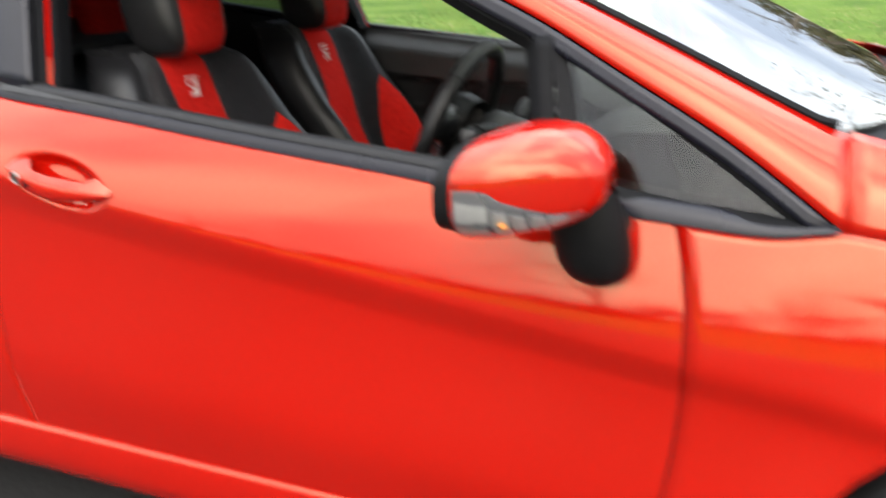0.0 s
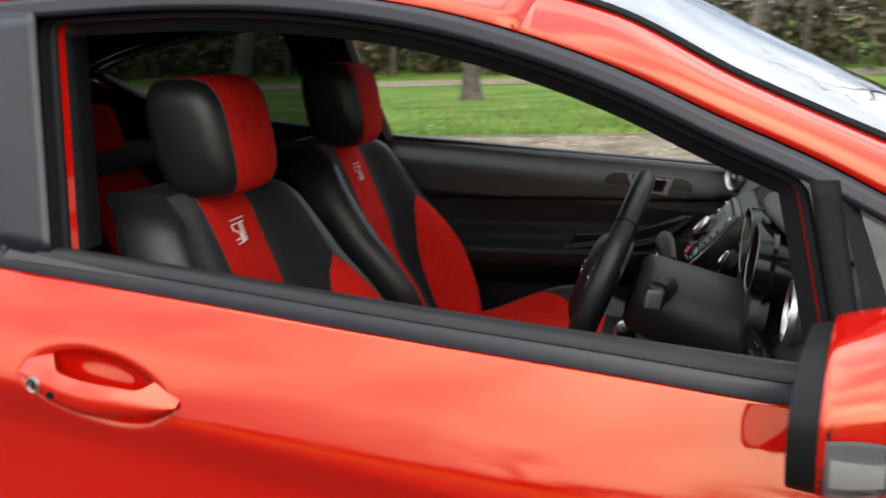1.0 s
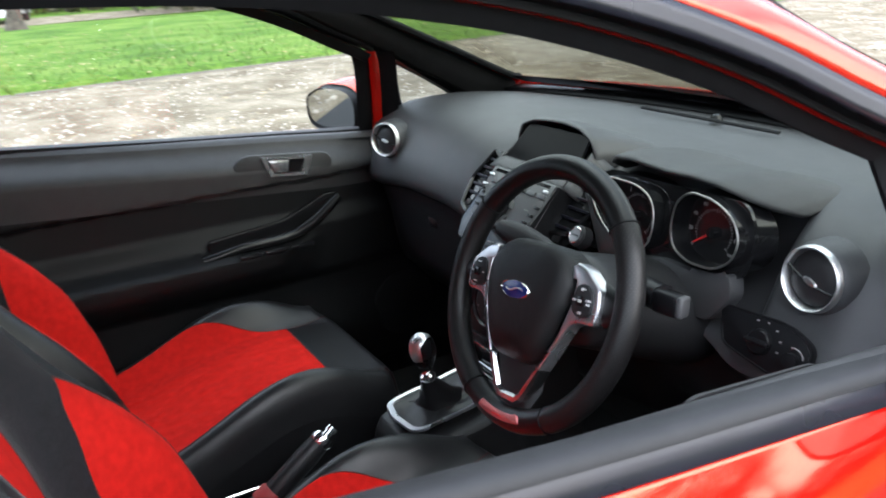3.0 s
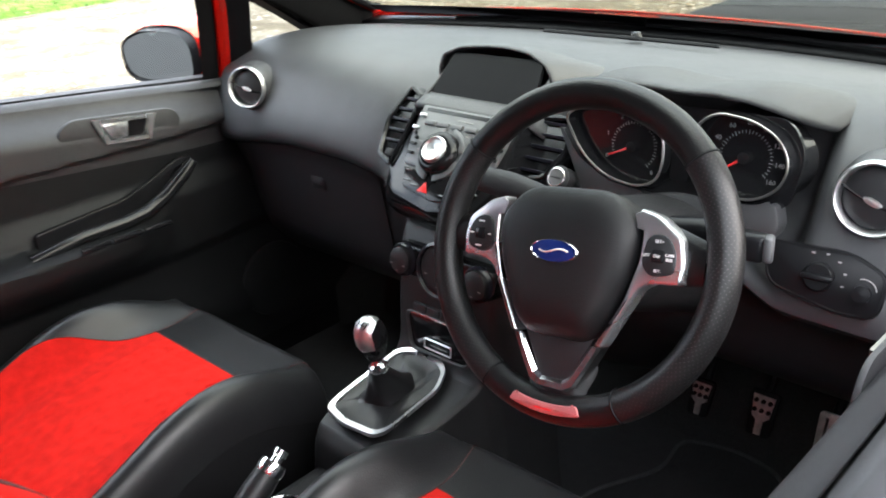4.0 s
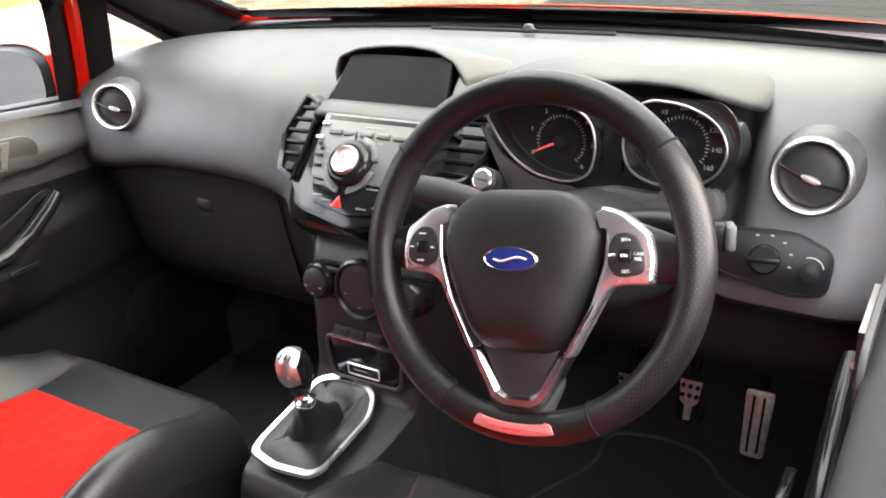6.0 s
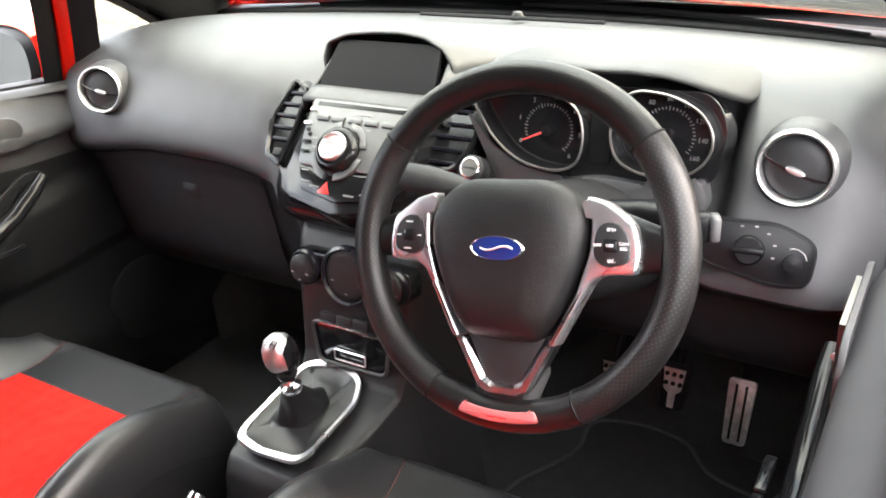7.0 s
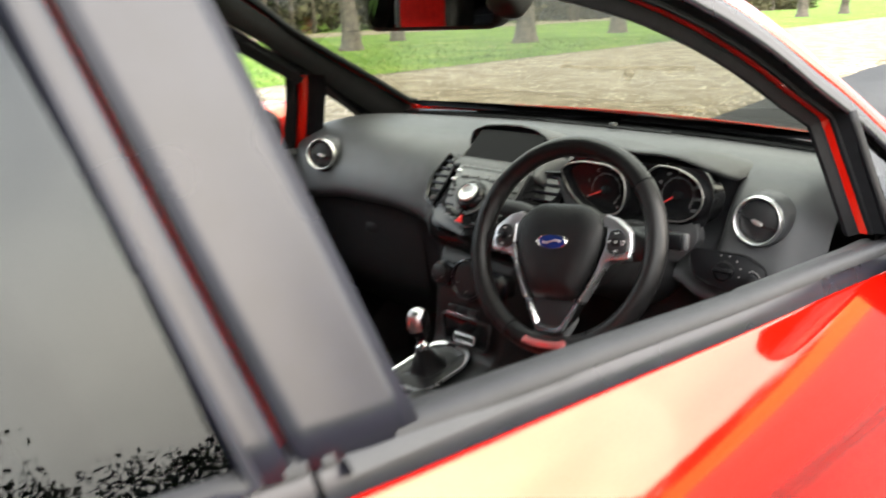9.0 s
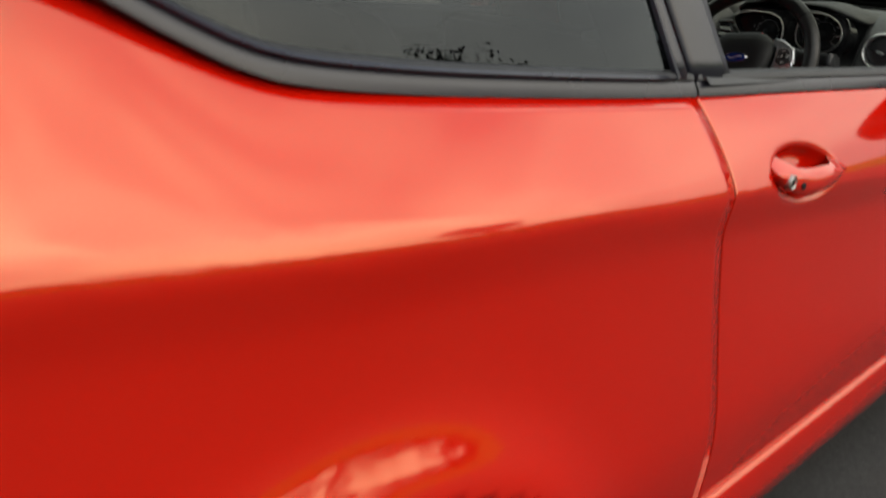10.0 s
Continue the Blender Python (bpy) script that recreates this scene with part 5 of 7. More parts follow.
stack = thing("centre_stack", (0.62, MID, 0.82), "silver and gloss-black audio panel between two upright vents", "car stereo")
bm = bmesh.new()
o = [sp(y, z) for y, z in ((0.150, 0.925), (0.128, 0.966), (0.09, 0.955), (-0.10, 0.955), (-0.190, 0.958), (-0.198, 0.925), (-0.180, 0.876), (-0.100, 0.838), (-0.05, 0.826), (0.03, 0.826), (0.085, 0.836), (0.132, 0.876))]
slab(bm, rounded(o, 0.012), STACK @ pose(0, 0, -0.028), 0.030, 0.004)
part("stack_surround", bm, M_PIANO, stack, "gloss black surround")
bm = bmesh.new()
grid(bm, lambda u, v: dash_pt(MID + lerp(0.150, -0.175, u) * (1 - 0.40 * v ** 1.5), 8 + round(4 * v)) + Vector((-0.006 - 0.008 * math.sin(math.pi * u) ** 0.5, 0, -0.002)), 24, 4)
part("stack_chin", bm, M_PIANO, stack, "gloss black foot of the centre stack", sub=1, angle=80)
PANEL = frame_at((0.584, -0.049, 0.901), (0, -1, 0), SL) @ Matrix.Scale(0.957, 4)
bm = bmesh.new()
o = [sp(y, z) for y, z in ((0.094, 0.945), (-0.106, 0.945), (-0.106, 0.90), (-0.108, 0.862), (-0.088, 0.834), (-0.01, 0.820), (0.078, 0.832), (0.098, 0.858), (0.094, 0.90))]
slab(bm, rounded(o, 0.008), PANEL @ pose(0, 0, -0.075), 0.076, 0.004)
part("stack_core", bm, M_PIANO, stack, "gloss black body behind the audio panel")
bm = bmesh.new()
o = [sp(y, z) for y, z in ((0.088, 0.942), (-0.100, 0.942), (-0.097, 0.90), (-0.090, 0.868), (0.074, 0.868), (0.084, 0.90))]
slab(bm, rounded(o, 0.006), PANEL, 0.006, 0.002)
panel = part("audio_panel", bm, M_PANEL, stack, "brushed silver audio panel with keys")
bm = bmesh.new()
o = [sp(y, z) for y, z in ((0.072, 0.866), (-0.090, 0.866), (-0.075, 0.842), (-0.01, 0.833), (0.058, 0.842))]
slab(bm, rounded(o, 0.008), PANEL, 0.005, 0.002)
chin = part("lower_keys", bm, M_PIANO, stack, "gloss black lower key panel")
bm = bmesh.new()
a, b = sp(0.076, 0.939), sp(-0.090, 0.9345)
slab(bm, [(a[0], b[1]), (b[0], b[1]), (b[0], a[1]), (a[0], a[1])], PANEL @ pose(0, 0, 0.0055), 0.001)
part("disc_slot", bm, M_SCREEN, panel, "dark disc slot")
for k in range(6):
    a = sp(0.056 - 0.028 * k, 0.921)
    bm = bmesh.new()
    box(bm, (0.022, 0.008, 0.004), PANEL @ pose(a[0], a[1], 0.0075), 0.0012)
    part("key", bm, M_PANEL, panel)
for y, z in ((0.078, 0.929), (0.081, 0.913), (0.071, 0.893), (0.068, 0.882), (-0.088, 0.929), (-0.090, 0.905), (-0.086, 0.893), (-0.082, 0.882)):
    a = sp(y, z)
    bm = bmesh.new()
    box(bm, (0.014, 0.005, 0.004), PANEL @ pose(a[0], a[1], 0.0072), 0.0012)
    part("key", bm, M_SILVER if z > 0.91 else M_PIANO, panel)
for y, z in ((0.076, 0.906), (0.070, 0.901)):
    a = sp(y, z)
    bm = bmesh.new()
    lathe(bm, [(0.0032, 0), (0.003, 0.003), (0.0, 0.0036)], PANEL @ pose(a[0], a[1], 0.006), 12)
    part("round_key", bm, M_PIANO, panel)
kn = sp(0.010, 0.887)
for k in range(4):
    a0 = math.pi / 4 + math.pi / 2 * k
    bm = bmesh.new()
    o = [(kn[0] + r * math.cos(a0 + t), kn[1] + r * math.sin(a0 + t)) for r, ts in ((0.044, np.linspace(-0.6, 0.6, 9)), (0.035, np.linspace(0.6, -0.6, 9))) for t in ts]
    slab(bm, o, PANEL @ pose(0, 0, 0.004), 0.005, 0.001)
    part("ring_key", bm, M_PANEL, panel, "silver quarter-ring key")
bm = bmesh.new()
lathe(bm, [(0.034, 0.0), (0.034, 0.008), (0.031, 0.014), (0.027, 0.017), (0.024, 0.017)], PANEL @ pose(kn[0], kn[1], 0.004), 40)
knob = part("dial", bm, M_PIANO, stack, "large black and silver rotary dial")
bm = bmesh.new()
lathe(bm, [(0.0215, 0.014), (0.021, 0.020), (0.0185, 0.0225), (0.0165, 0.0215), (0.0155, 0.0195), (0.007, 0.0190), (0.004, 0.0178), (0.0, 0.0175)], PANEL @ pose(kn[0], kn[1], 0.004), 36)
part("dial_cap", bm, M_SILVER, knob, "satin silver dial cap")
bm = bmesh.new()
hz = sp(0.012, 0.8445)
slab(bm, [(hz[0] - 0.010, hz[1] - 0.006), (hz[0] + 0.010, hz[1] - 0.006), (hz[0], hz[1] + 0.011)], PANEL @ pose(0, 0, 0.004), 0.003, 0.001)
part("hazard_switch", bm, M_REDPLASTIC, chin, "red triangular hazard switch")
for k, (y, z) in enumerate(((0.050, 0.850), (0.030, 0.846), (-0.030, 0.842), (-0.055, 0.845), (-0.078, 0.852))):
    a = sp(y, z)
    bm = bmesh.new()
    box(bm, (0.017, 0.003, 0.002), PANEL @ pose(a[0], a[1], 0.0055), 0.0008)
    part("key", bm, M_PANEL, chin)
for y, z, w in ((0.060, 0.898, 0.010), (0.054, 0.888, 0.008), (0.056, 0.862, 0.014), (-0.068, 0.898, 0.012), (-0.064, 0.872, 0.012), (-0.010, 0.929, 0.030), (0.030, 0.913, 0.008), (0.002, 0.913, 0.008), (-0.026, 0.913, 0.008)):
    a = sp(y, z)
    bm = bmesh.new()
    box(bm, (w, 0.0018, 0.0005), PANEL @ pose(a[0], a[1], 0.0064))
    part("key_legend", bm, M_MARK, panel, smooth=False)


def stack_vent(f):
    ws = [(0.156, 0.915), (0.136, 0.960), (0.108, 0.950), (0.104, 0.905), (0.108, 0.862), (0.140, 0.872)]
    inner = 0.106
    if f < 0:
        ws, inner = [(0.150, 0.918), (0.142, 0.954), (0.068, 0.948), (0.066, 0.905), (0.062, 0.876), (0.132, 0.886)], 0.068
    o = [sp(MID + f * (y - MID), z) for y, z in ws]
    bm = bmesh.new()
    tube(bm, [STACK @ Vector((*p, 0.007)) for p in rounded(o, 0.008)], 0.0040, 6, closed=True)
    v = part("stack_vent", bm, M_PIANO, stack, "upright slatted air vent")
    bm = bmesh.new()
    slab(bm, rounded(o, 0.006), STACK @ pose(0, 0, -0.001), 0.0035)
    part("vent_well", bm, M_SCREEN, v)
    for k in range(5):
        z = 0.892 + 0.0135 * k
        ya, yb = (0.144 if f < 0 else 0.152) - 0.35 * abs(z - 0.918), inner
        p, q = sp(MID + f * (ya - MID), z), sp(MID + f * (yb - MID), z)
        bm = bmesh.new()
        box(bm, (abs(p[0] - q[0]), 0.004, 0.006), STACK @ pose((p[0] + q[0]) / 2, p[1], 0.0045, 25, 0, 0), 0.001)
        part("slat", bm, M_TRIM, v)
    a = sp(MID + f * ((0.124 if f > 0 else 0.108) - MID), 0.877)
    bm = bmesh.new()
    box(bm, (0.016, 0.012, 0.005), STACK @ pose(a[0], a[1], 0.004), 0.002)
    part("thumb_wheel", bm, M_DASHLOW, v)


stack_vent(1)
stack_vent(-1)
# start button
bm = bmesh.new()
PB = frame_at((0.609, -0.203, 0.899), (0, -1, 0), (0.6, 0, 1)) @ Matrix.Scale(0.82, 4)
lathe(bm, [(0.022, -0.02), (0.021, 0.0), (0.016, 0.003)], PB, 30)
pb = part("start_button", bm, M_DASHLOW, stack, "round start button with a chrome ring")
bm = bmesh.new()
lathe(bm, [(0.0165, 0.002), (0.0165, 0.006), (0.0145, 0.007), (0.0135, 0.005)], PB, 30, cap=False)
part("ring", bm, M_CHROME, pb)
bm = bmesh.new()
lathe(bm, [(0.0138, 0.003), (0.013, 0.0058), (0.0, 0.0062)], PB, 24)
part("button_face", bm, M_STEEL, pb)
text("lettering", "POWER", PB @ pose(0, -0.001, 0.0064), 0.0055, M_PIANO, pb)

# screen under its hood
hood_edge = [(0.094, 0.968), (0.098, 0.994), (0.089, 1.016), (0.052, 1.029), (0.0, 1.034), (-0.04, 1.035), (-0.078, 1.031), (-0.108, 1.017), (-0.122, 0.996), (-0.124, 0.972)]


def hood_sheet(edge, x0, lean, x1, z1, squeeze, sharp, nv=10):
    def f(u, v):
        k = u * (len(edge) - 1)
        i = min(int(k), len(edge) - 2)
        y, z = (lerp(a, b, k - i) for a, b in zip(edge[i], edge[i + 1]))
        ym = (edge[0][0] + edge[-1][0]) / 2
        xe = x0 + lean * (z - 1.0) + sharp * abs(2 * u - 1) ** 2.5
        t = v
        return Vector((lerp(xe, x1, t), ym + (y - ym) * lerp(1, squeeze, t), lerp(z, min(z, z1), smooth(t)) - 0.004 * t))
    bm = bmesh.new()
    grid(bm, f, (len(edge) - 1) * 3, nv)
    return bm


display = thing("display", (0.76, MID, 0.95), "dark information display under a moulded hood", "car display")
part("display_hood", hood_sheet(hood_edge, 0.708, 0.10, 0.90, 0.985, 1.35, 0), M_DASH, display, "dark grey hood over the display", solid=0.007, sub=1)
DS = frame_at((0.692, MID, 0.995), (0, -1, 0), (0.85, 0, 1))
bm = bmesh.new()
slab(bm, rounded([(-0.102, -0.046), (0.098, -0.046), (0.084, 0.036), (-0.088, 0.036)], 0.012), DS @ pose(0, 0, -0.008), 0.006)
part("screen", bm, M_DISPLAY, display, "dark glassy screen")
bm = bmesh.new()
grid(bm, lambda u, v: Vector((lerp(0.638, 0.668, v), MID + (2 * u - 1) * lerp(0.106, 0.098, v), lerp(0.951, 0.964, v) + 0.003 * math.sin(math.pi * v))), 12, 5)
part("screen_ledge", bm, M_DASH, display, "dark grey ledge below the screen", solid=0.006)
for sx in (-1, 1):
    bm = bmesh.new()
    grid(bm, lambda u, v: Vector((lerp(0.640, 0.712, u) + 0.03 * v, MID + sx * (lerp(0.106, 0.096, u) + 0.03 * v), lerp(0.951, 1.000, u) - 0.035 * v)), 8, 5)
    part("screen_cheek", bm, M_DASH, display, "moulded cheek beside the screen", solid=0.004)

# ---- instruments ----
cluster = thing("instrument_cluster", (0.72, -0.33, 0.90), "twin-dial instrument cluster under a double-humped hood", "instruments")
brow = [(-0.160, 0.975), (-0.168, 0.992), (-0.205, 1.010), (-0.26, 1.018), (-0.31, 1.020), (-0.345, 1.020), (-0.385, 1.021), (-0.425, 1.017), (-0.452, 1.009), (-0.474, 0.998), (-0.490, 0.986), (-0.500, 0.974)]


def brow_pt(u, v):
    """The hood over the dials: a drooping lip in front, two swells behind it."""
    k = u * (len(brow) - 1)
    i = min(int(k), len(brow) - 2)
    y, z = (lerp(p, q, k - i) for p, q in zip(brow[i], brow[i + 1]))
    x = lerp(0.652 + 0.090 * abs(2 * u - 1) ** 2.5, 0.93, v)
    up = (0.012 * bump(y, -0.430, 0.055) + 0.012 * bump(y, -0.25, 0.06)) * math.sin(math.pi * min(1.0, v * 1.25 + 0.02)) ** 0.8
    return Vector((x, -0.345 + (y + 0.345) * lerp(1, 1.05, v), lerp(z, min(z, 0.984), smooth(v)) + up - 0.004 * v))


bm = bmesh.new()
grid(bm, brow_pt, 44, 14)
part("cluster_hood", bm, M_HOOD, cluster, "dark grey hood over the dials", solid=0.009, sub=1)
CL = frame_at((0.648, -0.345, 0.955), (0, -1, 0), (0.16, 0, 1))
cp = lambda y, z: (-(y + 0.345), (z - 0.955) * 1.01)
bm = bmesh.new()
slab(bm, rounded([cp(-0.188, 0.97), cp(-0.21, 1.00), cp(-0.476, 1.006), cp(-0.498, 0.97), cp(-0.488, 0.905), cp(-0.35, 0.890), cp(-0.22, 0.905)], 0.02), CL @ pose(0, 0, -0.012), 0.006)
part("cluster_face", bm, M_SCREEN, cluster, "black dial face")
pods = [[(-0.194, 0.972), (-0.208, 0.984), (-0.238, 0.993), (-0.300, 0.992), (-0.331, 0.978), (-0.340, 0.945), (-0.334, 0.912), (-0.308, 0.901), (-0.264, 0.905), (-0.225, 0.928)],
        [(-0.370, 0.950), (-0.374, 0.986), (-0.396, 1.004), (-0.440, 1.001), (-0.473, 0.985), (-0.488, 0.960), (-0.482, 0.932), (-0.456, 0.913), (-0.408, 0.911), (-0.379, 0.924)]]
for pod, c, start, labels, r0 in ((pods[0], (-0.288, 0.946), 205, ("0", "1", "2", "3", "4", "5", "6"), 0.036), (pods[1], (-0.431, 0.956), 215, ("0", "20", "40", "60", "80", "100", "120", "140", "160"), 0.036)):
    bm = bmesh.new()
    o = rounded([cp(*p) for p in pod], 0.025)
    tube(bm, [CL @ Vector((*p, 0.012)) for p in o], 0.0016, 6, closed=True)
    n = part("dial_bezel", bm, M_STEEL, cluster, "bright rim of a dial")
    bm = bmesh.new()
    vo = [bm.verts.new(CL @ Vector((*p, 0.012))) for p in o]
    vi = [bm.verts.new(CL @ Vector((p[0] * 0.97, p[1] * 0.97, -0.008))) for p in o]
    for k in range(len(o)):
        bm.faces.new((vo[k], vo[(k + 1) % len(o)], vi[(k + 1) % len(o)], vi[k]))
    part("dial_wall", bm, M_PIANO, n)
    # gloss-black flank running back from the rim into the hood
    bm = bmesh.new()
    pm = sum((Vector(p) for p in o), Vector((0, 0))) / len(o)
    grid(bm, lambda u, v: CL @ Vector((*(pm + (Vector(o[round(v * len(o)) % len(o)]) - pm) * (1.02 + 0.16 * u)), 0.012 - 0.066 * u)), 5, len(o), close_v=True)
    part("dial_flank", bm, M_PIANO, n, "gloss black flank of the dial pod")
    cc = cp(*c)
    bm = bmesh.new()
    for k in range(33):
        a = math.radians(start - 250 * k / 32)
        box(bm, (0.005 if k % 4 == 0 else 0.003, 0.0008, 0.0006), CL @ pose(cc[0], cc[1], -0.0055) @ pose(0, 0, 0, 0, 0, math.degrees(a)) @ pose(r0 - 0.006, 0, 0))
    part("scale_marks", bm, M_MARK, n, "white scale marks", smooth=False)
    for k, tx in enumerate(labels):
        a = math.radians(start - 250 * k / (len(labels) - 1))
        text("figure", tx, CL @ pose(cc[0] + (r0 + 0.004) * math.cos(a), cc[1] + (r0 + 0.004) * math.sin(a), -0.0055), 0.0078, M_MARK, n)
    bm = bmesh.new()
    a = math.radians(start)
    tube(bm, [CL @ Vector((cc[0] - 0.006 * math.cos(a), cc[1] - 0.006 * math.sin(a), -0.002)), CL @ Vector((cc[0] + 0.036 * math.cos(a), cc[1] + 0.036 * math.sin(a), -0.002))], [0.0022, 0.0009], 6)
    part("needle", bm, M_REDPLASTIC, n, "red needle")
    bm = bmesh.new()
    lathe(bm, [(0.008, -0.006), (0.007, 0.002), (0.0, 0.003)], CL @ pose(cc[0], cc[1], 0), 18)
    part("hub", bm, M_PIANO, n)
bm = bmesh.new()
slab(bm, rounded([cp(-0.342, 0.980), cp(-0.367, 0.980), cp(-0.367, 0.915), cp(-0.342, 0.915)], 0.006), CL @ pose(0, 0, -0.005), 0.003, 0.001)
part("centre_display", bm, M_PIANO, cluster)
bm = bmesh.new()
slab(bm, rounded([cp(-0.180, 0.960), cp(-0.215, 0.920), cp(-0.262, 0.897), cp(-0.31, 0.892), cp(-0.36, 0.902), cp(-0.41, 0.900), cp(-0.460, 0.904), cp(-0.478, 0.916), cp(-0.488, 0.885), cp(-0.455, 0.842), cp(-0.25, 0.840), cp(-0.215, 0.90)], 0.012), CL @ pose(0, 0, -0.018), 0.026, 0.004)
part("lower_bezel", bm, M_DASH, cluster, "dark grey bezel below the dials")

# light switch panel
lights = thing("light_switch_panel", (0.60, -0.565, 0.86), "gloss-black light switch panel with a rotary knob", "light switch")
LP = frame_at((0.637, -0.538, 0.842), (0.12, -1, 0), (0.35, 0, 1))
bm = bmesh.new()
slab(bm, rounded([(-0.068, 0.030), (0.025, 0.030), (0.064, 0.012), (0.060, -0.034), (0.02, -0.036), (-0.055, -0.018)], 0.014), LP @ pose(0, 0, -0.012), 0.016, 0.002)
part("panel_face", bm, M_SWITCH, lights)
bm = bmesh.new()
tube(bm, [LP @ Vector((*p, 0.002)) for p in rounded([(-0.068, 0.030), (0.025, 0.030), (0.064, 0.012), (0.060, -0.034), (0.02, -0.036), (-0.055, -0.018)], 0.014)], 0.0024, 6, closed=True)
part("panel_rim", bm, M_SWITCH, lights)
bm = bmesh.new()
lathe(bm, [(0.017, 0.0), (0.016, 0.006), (0.014, 0.008), (0.0, 0.008)], LP @ pose(-0.004, -0.001, 0.003), 28)
k1 = part("rotary_knob", bm, M_SWITCH, lights, "black rotary light knob")
bm = bmesh.new()
box(bm, (0.034, 0.007, 0.008), LP @ pose(-0.004, -0.001, 0.013), 0.003)
part("knob_grip", bm, M_SWITCH, k1, "silver grip of the knob")
bm = bmesh.new()
lathe(bm, [(0.010, 0.0), (0.0095, 0.010), (0.0, 0.011)], LP @ pose(0.042, -0.010, 0.003), 20)
part("dimmer", bm, M_SWITCH, lights)
bm = bmesh.new()
for k in range(5):
    a = math.radians(110 - 32 * k)
    box(bm, (0.0035, 0.0018, 0.0005), LP @ pose(-0.004 + 0.027 * math.cos(a), 0.001 + 0.025 * math.sin(a), 0.0045))
tube(bm, [LP @ Vector((0.042 + 0.014 * math.cos(a), -0.008 + 0.014 * math.sin(a), 0.0045)) for a in np.linspace(0.2, 1.9, 9)], 0.0008, 5)
part("switch_marks", bm, M_MARK, lights, smooth=False)

# dash-top slot, sensor and demister
bm = bmesh.new()
tube(bm, [Vector((1.065 - 0.05 * (y + 0.02) ** 2, y, 0.992)) for y in np.linspace(0.16, -0.20, 14)], 0.004, 6, flat=0.5)
part("demister_slot", bm, M_RUBBER, dash, "dark demister slot on the dash top")
bm = bmesh.new()
lathe(bm, [(0.013, 0.0), (0.012, 0.006), (0.007, 0.013), (0.0, 0.014)], Matrix.Translation((1.085, -0.035, 0.986)), 16)
part("light_sensor", bm, M_PIANO, dash, "small black sensor on the dash top")

# ---- steering wheel ----
wheel_t = thing("steering_wheel", (0.42, -0.345, 0.90), "perforated black leather steering wheel with silver spokes and red badge", "steering wheel")
TURN = math.radians(7.0)
WN = Vector((-0.927, 0, 0.375))
WU0, WR0 = Vector((0.375, 0, 0.927)), Vector((0, -1, 0))
WU = (WU0 * math.cos(TURN) - WR0 * math.sin(TURN)).normalized()
WR = (WR0 * math.cos(TURN) + WU0 * math.sin(TURN)).normalized()
WC = Vector((0.415, -0.345, 0.897)) + WR0 * 0.009 + WU0 * 0.007
WHEEL = frame_at(WC, WR, WU)
RM = 0.1645


def rim_arc(a0, a1, r, n, name, material, label="", flat=1.0):
    bm = bmesh.new()
    tube(bm, [WHEEL @ Vector((RM * math.cos(a), RM * math.sin(a), 0)) for a in np.linspace(math.radians(a0), math.radians(a1), n)], r, 18, up=WN, flat=flat)
    return part(name, bm, material, wheel_t, label)


M_PERF = mat("perforated_leather", (0.0065, 0.0063, 0.0066), 0.33, spec=0.34, var=0.2, scale=30, bump=0.3, bscale=500)
pn = M_PERF.node_tree
vor = pn.nodes.new("ShaderNodeTexVoronoi")
vor.inputs["Scale"].default_value, vor.inputs["Randomness"].default_value = 900.0, 1.0
ptc = pn.nodes.new("ShaderNodeTexCoord")
pn.links.new(ptc.outputs["Object"], vor.inputs["Vector"])
pr = pn.nodes.new("ShaderNodeMapRange")
pr.inputs["From Min"].default_value, pr.inputs["From Max"].default_value = 0.30, 0.46
pn.links.new(vor.outputs["Distance"], pr.inputs["Value"])
pbm = pn.nodes.new("ShaderNodeBump")
pbm.inputs["Strength"].default_value, pbm.inputs["Distance"].default_value = 0.25, 0.0008
pn.links.new(pr.outputs["Result"], pbm.inputs["Height"])
pn.links.new(pbm.outputs["Normal"], pn.nodes["Principled BSDF"].inputs["Normal"])

rim_arc(38, 142, 0.0165, 40, "rim_top", M_WHEEL, "smooth black leather top of the rim")
for a0, a1 in ((-62, 38), (142, 242)):
    grip = rim_arc(a0, a1, 0.0170, 40, "rim_grip", M_PERF, "perforated leather grip of the rim")
    bm = bmesh.new()
    for k in range(92):
        a = math.radians(lerp(a0 + 1.2, a1 - 1.2, k / 91))
        o, t = Vector((math.cos(a), math.sin(a), 0)), Vector((-math.sin(a), math.cos(a), 0))
        for j in range(15):
            b = math.radians(-40 + 17 * (j + 0.5 * (k % 2)))
            n = o * math.cos(b) + Vector((0, 0, 1)) * math.sin(b)
            w = t.cross(n)
            p = o * RM + n * 0.01715
            bm.faces.new([bm.verts.new(WHEEL @ (p + 0.0006 * (t * c + w * d))) for c, d in ((1, 0), (0, 1), (-1, 0), (0, -1))])
    part("perforated_leather", bm, M_HOLE, grip, "rows of fine perforations", smooth=False)
rim_arc(242, 298, 0.0165, 26, "rim_bottom", M_WHEEL, "smooth black leather foot of the rim")
for a in (38, 142, 242, 298):
    bm = bmesh.new()
    c, t = math.cos(math.radians(a)), math.sin(math.radians(a))
    m = WHEEL @ frame_at((RM * c, RM * t, 0), (c, t, 0), (0, 0, 1))
    tube(bm, [m @ Vector((0.0172 * math.cos(q), 0.0172 * math.sin(q), 0)) for q in np.linspace(0, 2 * math.pi, 25)[:-1]], 0.0012, 5, closed=True)
    part("rim_seam", bm, M_RUBBER, wheel_t)
